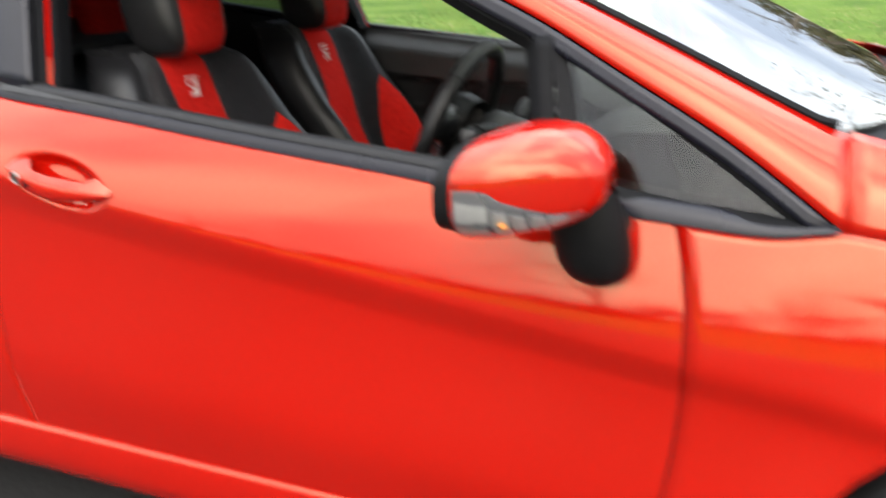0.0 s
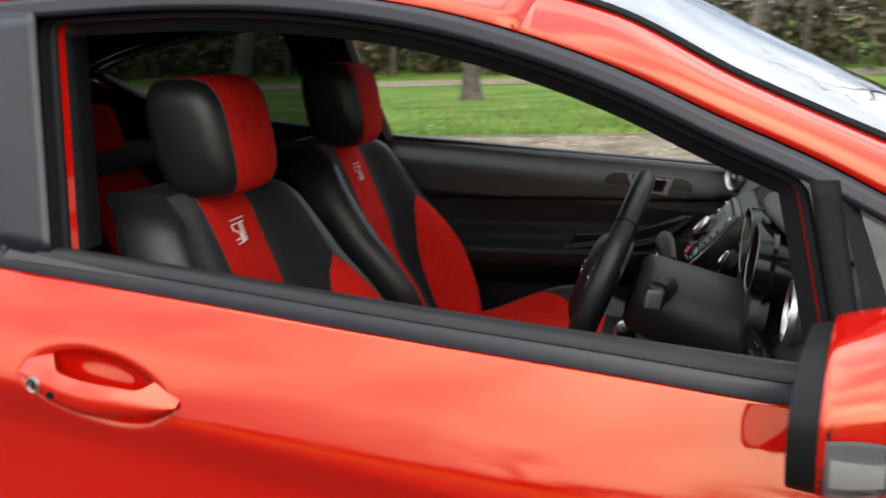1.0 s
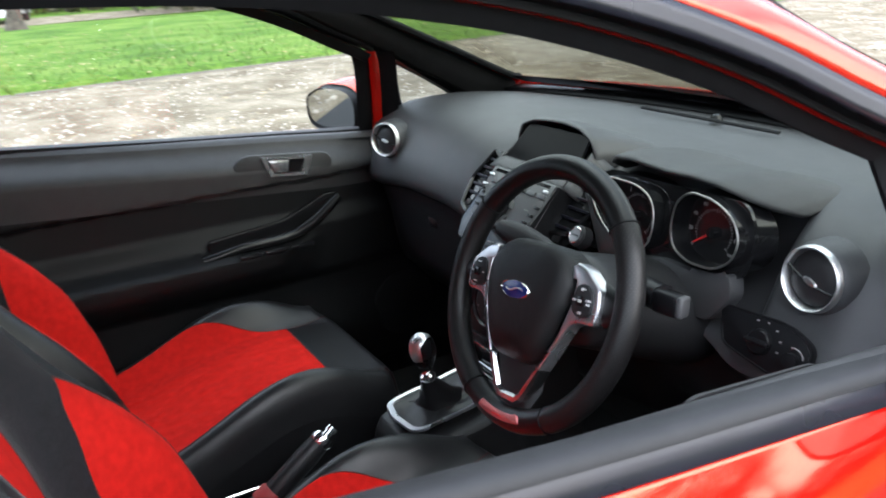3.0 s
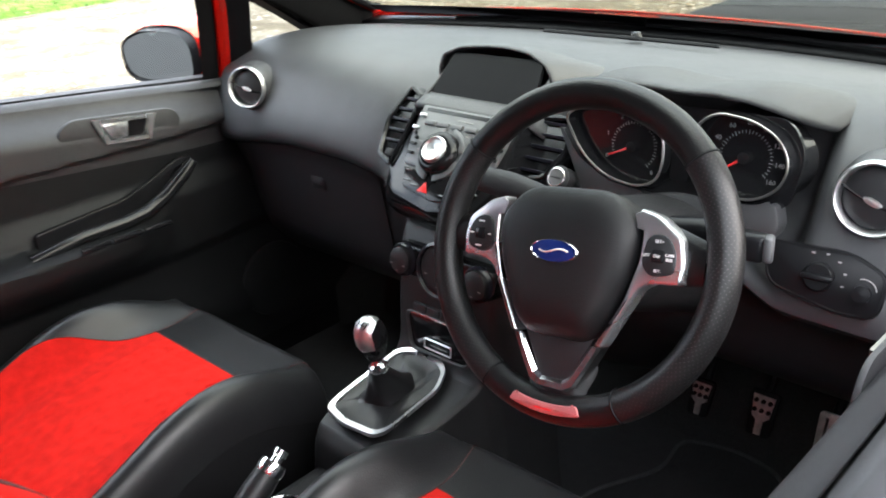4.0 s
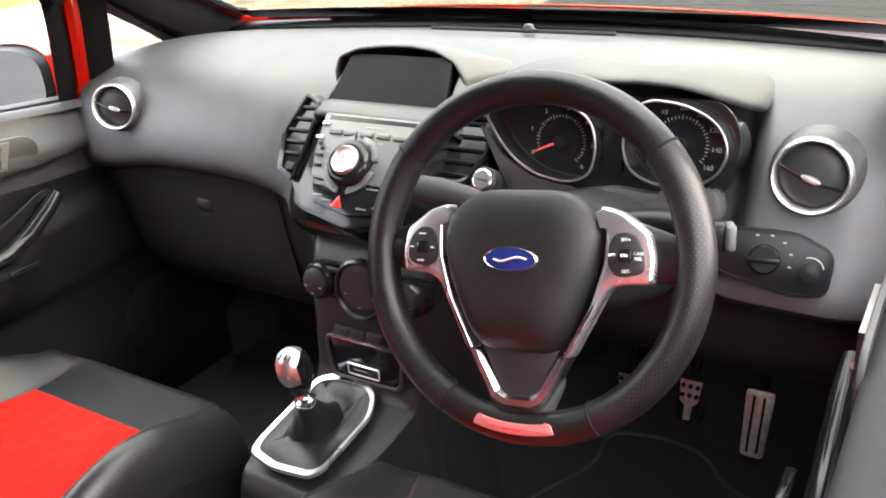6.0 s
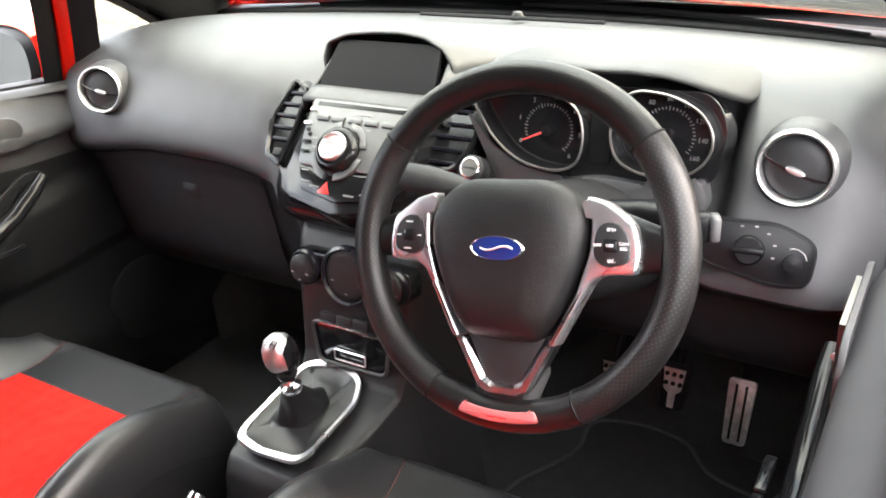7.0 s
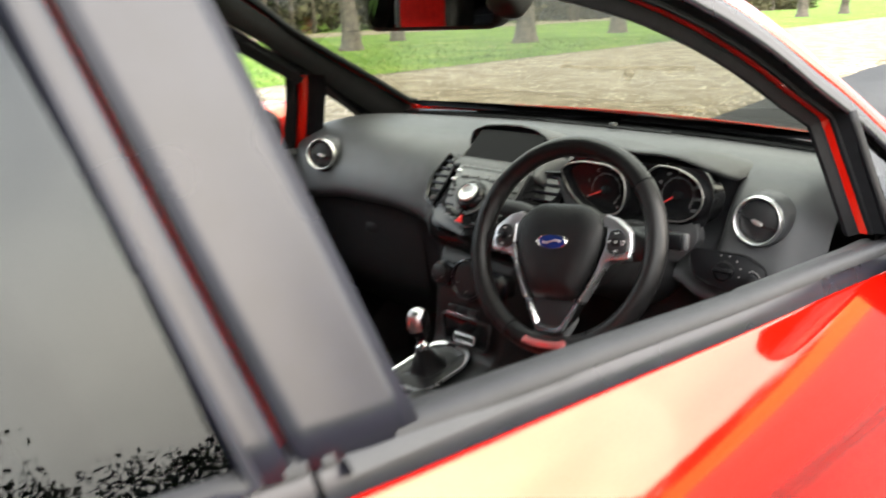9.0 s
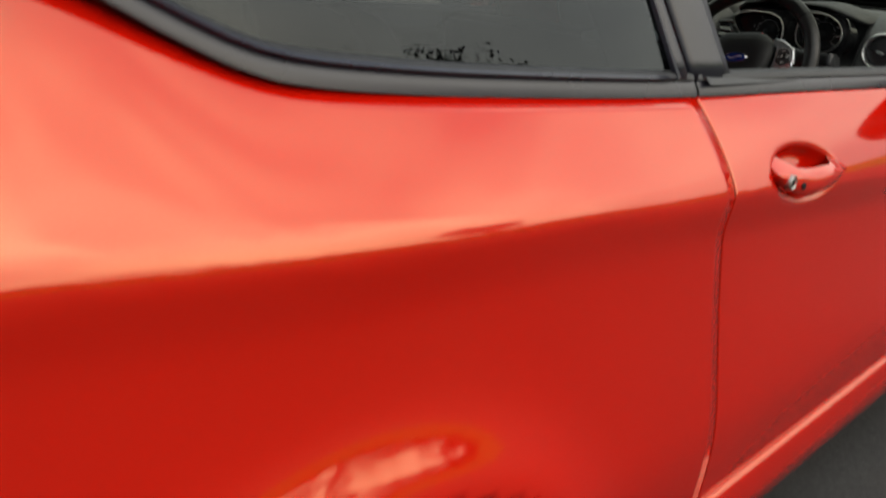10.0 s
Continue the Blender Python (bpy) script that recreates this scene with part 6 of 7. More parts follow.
# spokes behind the pads
for nm, pts, rr in (("spoke", [(0.07, 0.012, -0.012), (0.11, 0.008, -0.008), (0.150, 0.004, -0.002)], [0.026, 0.029, 0.020]), ("spoke", [(-0.07, 0.012, -0.012), (-0.11, 0.008, -0.008), (-0.150, 0.004, -0.002)], [0.026, 0.029, 0.020]),
                    ("spoke", [(0.0, -0.08, -0.014), (0.0, -0.12, -0.012), (0.0, -0.158, -0.002)], [0.035, 0.042, 0.030])):
    bm = bmesh.new()
    tube(bm, [WHEEL @ Vector(p) for p in pts], rr, 12, flat=(0.5 if abs(pts[0][0]) > 0.01 else 0.28), up=(WU if abs(pts[0][0]) > 0.01 else WR))
    part(nm, bm, M_WHEEL, wheel_t, "black leather spoke")
# airbag cover: domed shield
hubo = rounded([(-0.050, 0.066), (0.050, 0.066), (0.082, 0.035), (0.080, -0.005), (0.058, -0.060), (0.040, -0.090), (-0.040, -0.090), (-0.058, -0.060), (-0.080, -0.005), (-0.082, 0.035)], 0.03, 6)
bm = bmesh.new()
rings = []
for k in range(9):
    t = k / 8
    sc = math.cos(t * math.pi / 2) ** 0.55
    h = 0.004 + 0.030 * math.sin(t * math.pi / 2) ** 0.8
    rings.append([bm.verts.new(WHEEL @ Vector((p[0] * sc, (p[1] + 0.01) * sc - 0.01, h - 0.10 * max(0, -p[1] * sc - 0.06)))) for p in hubo])
for a, b in zip(rings[:-1], rings[1:-1]):
    for k in range(len(hubo)):
        j = (k + 1) % len(hubo)
        bm.faces.new((a[k], a[j], b[j], b[k]))
bm.faces.new(rings[-2])
low = [bm.verts.new(WHEEL @ Vector((p[0] * 0.97, p[1] * 0.97, -0.025))) for p in hubo]
for k in range(len(hubo)):
    j = (k + 1) % len(hubo)
    bm.faces.new((low[k], low[j], rings[0][j], rings[0][k]))
for v in rings[-1]:
    bm.verts.remove(v)
hub = part("airbag_cover", bm, M_HUB, wheel_t, "grained black airbag cover")
# emblem: plain oval shapes
EM = WHEEL @ pose(0.001, 0.0, 0.0325)
bm = bmesh.new()
lathe(bm, [(1.0, 0.0), (0.98, 0.7), (0.93, 1.0), (0.90, 0.8)], EM @ Matrix.Diagonal((0.0285, 0.0120, 0.0035, 1)), 40, cap=False)
part("emblem", bm, M_CHROME, hub, "blue oval emblem with a silver rim")
bm = bmesh.new()
lathe(bm, [(0.95, 0.6), (0.6, 0.9), (0.0, 1.0)], EM @ Matrix.Diagonal((0.0275, 0.0112, 0.0035, 1)), 40, cap=False)
part("emblem_field", bm, M_BLUE, hub, "blue enamel field of the emblem")
bm = bmesh.new()
tube(bm, [EM @ Vector((0.017 * t, 0.0022 * math.sin(3 * t), 0.0042 - 0.0014 * t * t)) for t in np.linspace(-1, 1, 18)], 0.0010, 5)
part("emblem_swash", bm, M_SILVER, hub, "silver swash on the emblem")
for sx in (-1, 1):
    bm = bmesh.new()
    box(bm, (0.016, 0.001, 0.001), WHEEL @ pose(sx * 0.052, -0.004, 0.0285, 0, sx * 14, 0))
    part("embossed_mark", bm, M_RUBBER, hub)
# silver pads with switches
for sx in (1, -1):
    bm = bmesh.new()
    o = rounded([(sx * 0.078, 0.052), (sx * 0.100, 0.046), (sx * 0.127, 0.026), (sx * 0.132, 0.004), (sx * 0.130, -0.018), (sx * 0.098, -0.020), (sx * 0.088, -0.026), (sx * 0.0545, -0.091), (sx * 0.0455, -0.091), (sx * 0.072, -0.040), (sx * 0.084, 0.0), (sx * 0.085, 0.030)], 0.006, 4)
    slab(bm, o, WHEEL @ pose(0, 0, -0.006), 0.020, 0.0045, 4)
    pad = part("spoke_trim", bm, M_SATIN, wheel_t, "satin silver spoke trim")
    bm = bmesh.new()
    o = rounded([(sx * 0.088, 0.006), (sx * 0.093, 0.027), (sx * 0.110, 0.029), (sx * 0.122, 0.016), (sx * 0.123, -0.008), (sx * 0.100, -0.013), (sx * 0.090, -0.006)], 0.008, 4)
    slab(bm, o, WHEEL @ pose(0, 0, 0.010), 0.008, 0.003)
    part("switch_pad", bm, M_DASHLOW, pad, "black switch pad on the spoke")
    bm = bmesh.new()
    box(bm, (0.013, 0.012, 0.005), WHEEL @ pose(sx * 0.1055, 0.0075, 0.018), 0.002)
    part("switch", bm, M_PIANO, pad)
    if sx > 0:
        for tx, a, b in (("SET+", 0.106, 0.0215), ("OFF", 0.0935, 0.0075), ("ON", 0.1055, 0.0075), ("CAN", 0.1175, 0.0095), ("RES", 0.1175, 0.0050), ("SET-", 0.107, -0.0065)):
            text("lettering", tx, WHEEL @ pose(a, b, 0.0182 if tx != "ON" else 0.0207), 0.0042, M_WHITE, pad)
    else:
        for a, b, w in ((-0.1055, 0.021, 0.008), (-0.0935, 0.0075, 0.004), (-0.1175, 0.0075, 0.005), (-0.107, -0.006, 0.008)):
            bm = bmesh.new()
            box(bm, (w, 0.0016, 0.0004), WHEEL @ pose(a, b, 0.0183))
            part("switch_mark", bm, M_WHITE, pad, smooth=False)
# lower silver V and its black infill
bm = bmesh.new()
o = [(-0.053, -0.0915), (-0.028, -0.138), (-0.016, -0.1445), (0.016, -0.1445), (0.028, -0.138), (0.053, -0.0915)]
q = [(-0.0415, -0.0915), (-0.0200, -0.1275), (-0.0125, -0.1325), (0.0125, -0.1325), (0.0200, -0.1275), (0.0415, -0.0915)]
ledge = lambda p: 0.012 - 0.06 * max(0, -p[1] - 0.115)
rows = [[bm.verts.new(WHEEL @ Vector((lerp(a[0], b[0], t), lerp(a[1], b[1], t), ledge(a) + h))) for a, b in zip(o, q)] for t, h in ((0.0, -0.020), (0.0, -0.004), (0.22, 0.0), (0.72, -0.0005), (1.0, -0.0045), (1.0, -0.015))]
for a, b in zip(rows, rows[1:]):
    for k in range(5):
        bm.faces.new((a[k], a[k + 1], b[k + 1], b[k]))
part("lower_trim", bm, M_CHROME, wheel_t, "bright silver V trim of the lower spoke", angle=20)
bm = bmesh.new()
slab(bm, [(-0.042, -0.084), (0.042, -0.084), (0.020, -0.1285), (0.0125, -0.1335), (-0.0125, -0.1335), (-0.020, -0.1285)], WHEEL @ pose(0, 0, -0.012), 0.017, 0.003)
part("lower_infill", bm, M_DASHLOW, wheel_t)
bm = bmesh.new()
o = []
for r, ts in ((RM + 0.004, np.linspace(-15, 15, 14)), (RM - 0.007, np.linspace(14, -14, 14))):
    for t in ts:
        q = math.radians(270 + t)
        o.append((r * math.cos(q), r * math.sin(q)))
slab(bm, rounded(o, 0.004, 3), WHEEL @ pose(0, 0, 0.0125), 0.0055, 0.002)
badge = part("badge", bm, M_REDLEATHER, wheel_t, "red metallic badge at the foot of the rim")
bm = bmesh.new()
for x, w in ((-0.006, 0.009), (0.005, 0.010)):
    box(bm, (w, 0.0016, 0.0006), WHEEL @ pose(x, -RM + 0.001, 0.0182))
part("badge_mark", bm, M_REDPLASTIC, badge, smooth=False)

# column shroud and stalks
column = thing("steering_column", (0.55, -0.345, 0.85), "black column shroud with two stalks", "steering column")
bm = bmesh.new()


def shroud(u, v):
    a = 2 * math.pi * v
    c = (WC - WN * 0.045).lerp(Vector((0.69, -0.345, 0.80)), u)
    return c + Vector((0.02 * math.sin(a), -lerp(0.075, 0.10, u) * math.cos(a), lerp(0.058, 0.075, u) * math.sin(a)))


grid(bm, shroud, 8, 28, close_v=True)
bmesh.ops.holes_fill(bm, edges=[e for e in bm.edges if e.is_boundary])
part("shroud", bm, M_CONSOLE, column, "black moulded column shroud", sub=1)
bm = bmesh.new()
tube(bm, [(0.520, -0.265, 0.905), (0.515, -0.235, 0.912), (0.510, -0.200, 0.918), (0.505, -0.170, 0.921), (0.503, -0.150, 0.922)], [0.012, 0.016, 0.018, 0.017, 0.012], 12, flat=0.7)
st = part("stalk", bm, M_DASHLOW, column, "black indicator stalk with arrow marks")
bm = bmesh.new()
for f in (-1, 1):
    m = frame_at((0.497, -0.248 + f * 0.007, 0.913), (0.1, -f, 0.0), (0.3, 0, 1))
    slab(bm, [(0.0, 0.0014), (0.003, 0.0014), (0.003, 0.0034), (0.0065, 0), (0.003, -0.0034), (0.003, -0.0014), (0.0, -0.0014)], m, 0.0008)
part("arrow_marks", bm, M_WHITE, st, smooth=False)
bm = bmesh.new()
tube(bm, [(0.520, -0.415, 0.908), (0.515, -0.455, 0.915), (0.507, -0.490, 0.918)], [0.016, 0.018, 0.018], 10)
st = part("stalk", bm, M_SWITCH, column, "black wiper stalk")
bm = bmesh.new()
box(bm, (0.026, 0.038, 0.028), pose(0.505, -0.504, 0.918, 0, 10, 6), 0.006, 3)
part("stalk_end", bm, M_SWITCH, st)
bm = bmesh.new()
box(bm, (0.024, 0.010, 0.026), pose(0.504, -0.525, 0.920, 0, 10, 20), 0.004, 3)
part("stalk_tip", bm, mat("grey_plastic", (0.05, 0.05, 0.053), 0.5), st, "grey stalk tip")

# ---- lower centre stack and console ----
console = thing("centre_console", (0.45, MID, 0.24), "dark grey centre console with heater dials and gear surround", "console")
bm = bmesh.new()
cs = [(0.640, 0.800, 0.105, -0.155), (0.590, 0.780, 0.085, -0.140), (0.568, 0.740, 0.072, -0.128), (0.560, 0.690, 0.068, -0.124), (0.556, 0.640, 0.068, -0.124), (0.552, 0.605, 0.070, -0.125), (0.538, 0.575, 0.072, -0.120),
      (0.470, 0.556, 0.074, -0.112), (0.400, 0.546, 0.072, -0.100), (0.368, 0.540, 0.062, -0.090), (0.352, 0.520, 0.055, -0.084), (0.345, 0.470, 0.055, -0.084), (0.342, 0.30, 0.055, -0.084)]


def cons(u, v):
    k = u * (len(cs) - 1)
    i = min(int(k), len(cs) - 2)
    x, z, y0, y1 = (lerp(a, b, k - i) for a, b in zip(cs[i], cs[i + 1]))
    w = 2 * v - 1
    if abs(w) <= 0.7:
        return Vector((x, lerp(y0, y1, (w / 0.7 + 1) / 2), z))
    t = (abs(w) - 0.7) / 0.3
    y = (y0 if w < 0 else y1) + (0.030 * t) * (1 if w < 0 else -1)
    return Vector((x + 0.02 * t, y, lerp(z - 0.010, 0.27, t ** 1.0)))


grid(bm, cons, 40, 30)
part("console_body", bm, M_CONSOLE, console, "dark grey console moulding", sub=1)
# heater controls
HV = frame_at((0.552, -0.04, 0.742), (0, -1, 0), (0.16, 0, 1))
bm = bmesh.new()
slab(bm, rounded([(-0.102, 0.024), (0.102, 0.024), (0.102, -0.022), (-0.102, -0.022)], 0.018), HV @ pose(0, 0, -0.02), 0.026, 0.004)
heater = part("heater_panel", bm, M_PIANO, console, "gloss black heater panel with three dials")
for x, r in ((-0.074, 0.024), (0.0, 0.040), (0.074, 0.024)):
    bm = bmesh.new()
    lathe(bm, [(r * 1.08, -0.004), (r * 1.08, 0.004), (r * 0.98, 0.007), (r * 0.92, 0.003)], HV @ pose(x, 0, 0.005), 36, cap=False)
    part("dial_ring", bm, M_TRIM, heater)
    bm = bmesh.new()
    lathe(bm, [(r * 0.93, 0.0), (r * 0.86, 0.012 if r < 0.03 else 0.003), (r * 0.7, 0.015 if r < 0.03 else 0.004), (0.0, 0.015 if r < 0.03 else 0.004)], HV @ pose(x, 0, 0.005), 32)
    part("heater_dial", bm, M_DASHLOW, heater)
    for k in range(3):
        a = math.radians(200 + 70 * k)
        bm = bmesh.new()
        box(bm, (0.005, 0.002, 0.0006), HV @ pose(x + r * 0.62 * math.cos(a), r * 0.62 * math.sin(a), 0.0205 if r < 0.03 else 0.0095))
        part("dial_mark", bm, M_MARK, heater, smooth=False)
for k in range(3):
    bm = bmesh.new()
    box(bm, (0.026, 0.014, 0.008), HV @ pose(-0.027 + 0.027 * k, -0.063, 0.012), 0.002)
    part("switch_key", bm, M_DASHLOW, heater)
bm = bmesh.new()
box(bm, (0.084, 0.003, 0.004), HV @ pose(0, -0.0725, 0.015), 0.001)
part("key_strip", bm, M_CHROME, heater, "thin bright strip under the keys")
# tray
TR = frame_at((0.549, -0.030, 0.627), (0, -1, 0), (0.08, 0, 1))
bm = bmesh.new()
slab(bm, rounded([(-0.066, 0.028), (0.066, 0.028), (0.060, -0.028), (-0.055, -0.030)], 0.014), TR, 0.003, 0.001)
tray = part("tray", bm, M_SCREEN, console, "dark oddments tray")
bm = bmesh.new()
tube(bm, [TR @ Vector((*p, 0.004)) for p in rounded([(-0.068, 0.030), (0.068, 0.030), (0.062, -0.030), (-0.057, -0.032)], 0.014)], 0.003, 6, closed=True)
part("tray_rim", bm, M_DASH, console)
bm = bmesh.new()
tube(bm, [TR @ Vector((*p, 0.006)) for p in rounded([(-0.026, -0.006), (0.028, -0.006), (0.028, -0.022), (-0.026, -0.022)], 0.003)], 0.0014, 5, closed=True)
part("socket_frame", bm, M_SILVER, console, "silver frame of a socket in the tray")
# gear surround
GS = frame_at((0.472, -0.015, 0.571), (1, 0, 0.10), (0, 1, 0))
go = rounded([(-0.094, 0.056), (-0.104, 0.010), (-0.098, -0.046), (-0.082, -0.056), (0.026, -0.054), (0.064, -0.036), (0.076, -0.010), (0.074, 0.046), (0.060, 0.068), (-0.070, 0.064)], 0.014, 4)


def surround(p, s, h):
    """Point of the gear surround shrunk by s, rising towards the dash."""
    x, y = p[0] * s, p[1] * s
    return GS @ Vector((x, y, h + 0.008 * (max(0.0, x) / 0.08) ** 2))


bm = bmesh.new()
grid(bm, lambda u, v: surround(go[round(v * len(go)) % len(go)], (1.045, 1.035, 0.935, 0.925)[round(u * 3)], (0.0, 0.0055, 0.0045, -0.004)[round(u * 3)]), 3, len(go), close_v=True)
part("gear_surround", bm, M_SATIN, console, "bright satin surround of the gear lever")
bm = bmesh.new()
grid(bm, lambda u, v: surround(go[round(v * len(go)) % len(go)], max(0.02, 1 - u), 0.002 - 0.004 * min(1, 4 * u) + 0.0015 * math.sin(23 * v + 9 * u)), 8, len(go), close_v=True)
part("gear_well", bm, M_LEATHER, console, "slack black leather round the gear lever")

gear = thing("gear_lever", (0.46, -0.018, 0.56), "gear lever with polished knob and black leather gaiter", "gear lever")
GT = Vector((0.428, -0.012, 0.685))
bm = bmesh.new()


def gaiter(u, v):
    a = 2 * math.pi * v
    t = u
    c = Vector((0.474, 0.002, 0.558)).lerp(Vector((0.428, -0.02, 0.632)), t)
    r = lerp(1.0, 0.0, t ** 0.55)
    k = 1 + 0.10 * math.sin(5 * a + 4 * t) * math.sin(math.pi * t)
    return c + Vector(((0.012 + 0.052 * r * k) * math.cos(a), (0.012 + 0.034 * r * k) * math.sin(a), 0.004 * math.sin(9 * t + 3 * a) * (1 - t)))


grid(bm, gaiter, 14, 36, close_v=True)
part("gaiter", bm, M_LEATHER, gear, "creased black leather gaiter", sub=1)
bm = bmesh.new()
ga = (GT - Vector((0.432, -0.021, 0.625))).normalized()
GM = frame_at((0.431, -0.0205, 0.628), ga.orthogonal(), ga.cross(ga.orthogonal()))
lathe(bm, [(0.013, -0.004), (0.0145, 0.0), (0.0145, 0.006), (0.011, 0.009), (0.009, 0.012), (0.009, 0.022)], GM, 24)
part("collar", bm, M_CHROME, gear, "chrome collar under the knob")
bm = bmesh.new()
lathe(bm, [(0.010, 0.016), (0.0155, 0.024), (0.0185, 0.034), (0.0198, 0.041)], GM, 28)
part("knob_neck", bm, M_PIANO, gear, "black neck of the knob")
bm = bmesh.new()
lathe(bm, [(0.0195, 0.036), (0.0228, 0.044), (0.0232, 0.054), (0.0215, 0.066), (0.016, 0.0765), (0.008, 0.0815), (0.0, 0.083)], GM @ Matrix.Diagonal((0.95, 1.0, 1, 1)), 32)
part("knob", bm, M_SILVER, gear, "polished silver gear knob")
# black flank of the knob, on the driver's side
fl = GM.to_3x3().inverted() @ Vector((0.45, -1.0, 0.0))
fa = math.atan2(fl.y, fl.x)
KP = curve([0.030, 0.036, 0.044, 0.054, 0.066, 0.0765, 0.082], [0.0178, 0.0200, 0.0233, 0.0237, 0.0220, 0.0165, 0.0080])
bm = bmesh.new()
grid(bm, lambda u, v: GM @ Vector(((r := KP(h := 0.030 + (0.046 - 0.012 * abs(2 * v - 1) ** 2) * u)) * math.cos(a := fa + (v - 0.5) * 2.0), r * math.sin(a), h)), 12, 18)
part("knob_flank", bm, M_PIANO, gear, "gloss black flank of the knob")
bm = bmesh.new()
up = Vector((-0.62, -0.10, 0.78)).normalized()
KC = GM @ Vector((0, 0, 0.058))
gp = frame_at(KC + up * 0.0242, (0, -1, -0.12), up.cross(Vector((0, -1, -0.12))))
for x in (-0.007, 0.0, 0.007):
    box(bm, (0.0010, 0.010, 0.0012), gp @ pose(x, 0, 0))
box(bm, (0.015, 0.0010, 0.0012), gp)
part("gear_pattern", bm, M_PIANO, gear, "engraved shift pattern", smooth=False)

# handbrake and rear console
brake = thing("handbrake", (0.05, -0.03, 0.42), "black leather handbrake lever with chrome button", "handbrake")
bm = bmesh.new()
tube(bm, [(-0.05, -0.03, 0.40), (0.06, -0.03, 0.466), (0.14, -0.03, 0.522), (0.20, -0.03, 0.566), (0.225, -0.03, 0.584)], [0.016, 0.016, 0.019, 0.0195, 0.017], 14)
part("grip", bm, M_LEATHER, brake, "black leather handbrake grip")
bm = bmesh.new()
d = Vector((0.8, 0, 0.6)).normalized()
lathe(bm, [(0.018, -0.004), (0.0195, 0.004), (0.017, 0.012), (0.008, 0.014), (0.0075, 0.020), (0.010, 0.022), (0.010, 0.030), (0.0, 0.031)], frame_at(Vector((0.222, -0.03, 0.582)), d.orthogonal(), d.cross(d.orthogonal())), 22)
part("button", bm, M_CHROME, brake, "chrome button at the lever's end")
bm = bmesh.new()
lathe(bm, [(0.024, -0.012), (0.023, 0.010), (0.020, 0.014)], frame_at(Vector((0.125, -0.03, 0.512)), d.orthogonal(), d.cross(d.orthogonal())), 20)
part("grip_band", bm, mat("red_stitch", (0.25, 0.015, 0.015), 0.6), brake, "band with red stitching")
tunnel = thing("rear_console", (0.1, -0.02, 0.24), "low black tunnel console with cup holder", "console")
bm = bmesh.new()
box(bm, (0.80, 0.15, 0.24), pose(0.0, -0.02, 0.36), 0.025, 3)
part("tunnel_body", bm, M_DASHLOW, tunnel)
bm = bmesh.new()
tube(bm, [(0.240 + 0.040 * math.cos(a), -0.012 + 0.040 * math.sin(a), 0.487) for a in np.linspace(0, 6.283, 33)[:-1]], 0.0028, 6, closed=True)
part("cup_ring", bm, M_CHROME, tunnel, "bright ring of the cup holder")
bm = bmesh.new()
lathe(bm, [(0.039, 0.0), (0.037, -0.002)], Matrix.Translation((0.240, -0.012, 0.486)), 28)
part("cup_well", bm, M_SCREEN, tunnel)
bm = bmesh.new()
tube(bm, [(0.07, 0.050, 0.485), (0.185, 0.046, 0.487)], 0.003, 6)
part("bright_strip", bm, M_CHROME, tunnel)

# pedals and mats
for nm, y0, y1, z0, z1, lab in (("brake_pedal", -0.412, -0.364, 0.396, 0.474, "alloy-faced brake pedal with rubber studs"), ("clutch_pedal", -0.303, -0.260, 0.390, 0.456, "alloy-faced clutch pedal with rubber studs"), ("accelerator_pedal", -0.516, -0.472, 0.364, 0.472, "tall alloy-faced accelerator pedal with rubber ribs")):
    t = thing(nm, (0.95, (y0 + y1) / 2, (z0 + z1) / 2), lab, "pedal", "pedals")
    m = frame_at((0.93, (y0 + y1) / 2, (z0 + z1) / 2), (0, -1, 0), (0.35, 0, 1))
    w, h = abs(y1 - y0) / 2, (z1 - z0) / 2
    bm = bmesh.new()
    slab(bm, rounded([(-w, h), (w, h), (w * 0.8, -h), (-w * 0.8, -h)], 0.008), m, 0.008, 0.002)
    part("pad", bm, M_RUBBER if nm[0] != "a" else M_ALLOY, t)
    bm = bmesh.new()
    if nm[0] == "a":
        slab(bm, rounded([(-w * 0.8, h * 0.95), (w * 0.8, h * 0.95), (w * 0.68, -h * 0.95), (-w * 0.68, -h * 0.95)], 0.006), m @ pose(0, 0, 0.007), 0.003, 0.001)
    else:
        slab(bm, [(-w * 0.75, h * 0.8), (w * 0.75, h * 0.8), (w * 0.6, -0.1 * h), (w * 0.25, -0.3 * h), (w * 0.22, -h * 0.9), (-w * 0.22, -h * 0.9), (-w * 0.25, -0.3 * h), (-w * 0.6, -0.1 * h)], m @ pose(0, 0, 0.007), 0.003)
    part("metal_face", bm, M_ALLOY, t, "brushed alloy face")
    for k in range(6 if nm[0] != "a" else 2):
        bm = bmesh.new()
        if nm[0] == "a":
            box(bm, (0.004, h * 1.7, 0.003), m @ pose((k - 0.5) * w * 0.7, 0, 0.0105), 0.001)
        else:
            lathe(bm, [(0.004, 0), (0.0035, 0.004)], m @ pose((k % 3 - 1) * w * 0.48, h * (0.55 - 0.4 * (k // 3)), 0.009), 12)
        part("rubber_stud", bm, M_RUBBER, t)
    bm = bmesh.new()
    tube(bm, [m @ Vector((0, 0, 0)), m @ Vector((0, h + 0.05, -0.02)), m @ Vector((0, h + 0.25, -0.03))], 0.008, 8)
    part("arm", bm, M_RUBBER, t)
bm = bmesh.new()
slab(bm, rounded([(0.42, -0.13), (0.76, -0.17), (0.89, -0.24), (0.99, -0.22), (1.02, -0.32), (1.00, -0.41), (0.93, -0.45), (0.90, -0.60), (0.42, -0.60)], 0.04), pose(0, 0, 0.262), 0.010, 0.003)
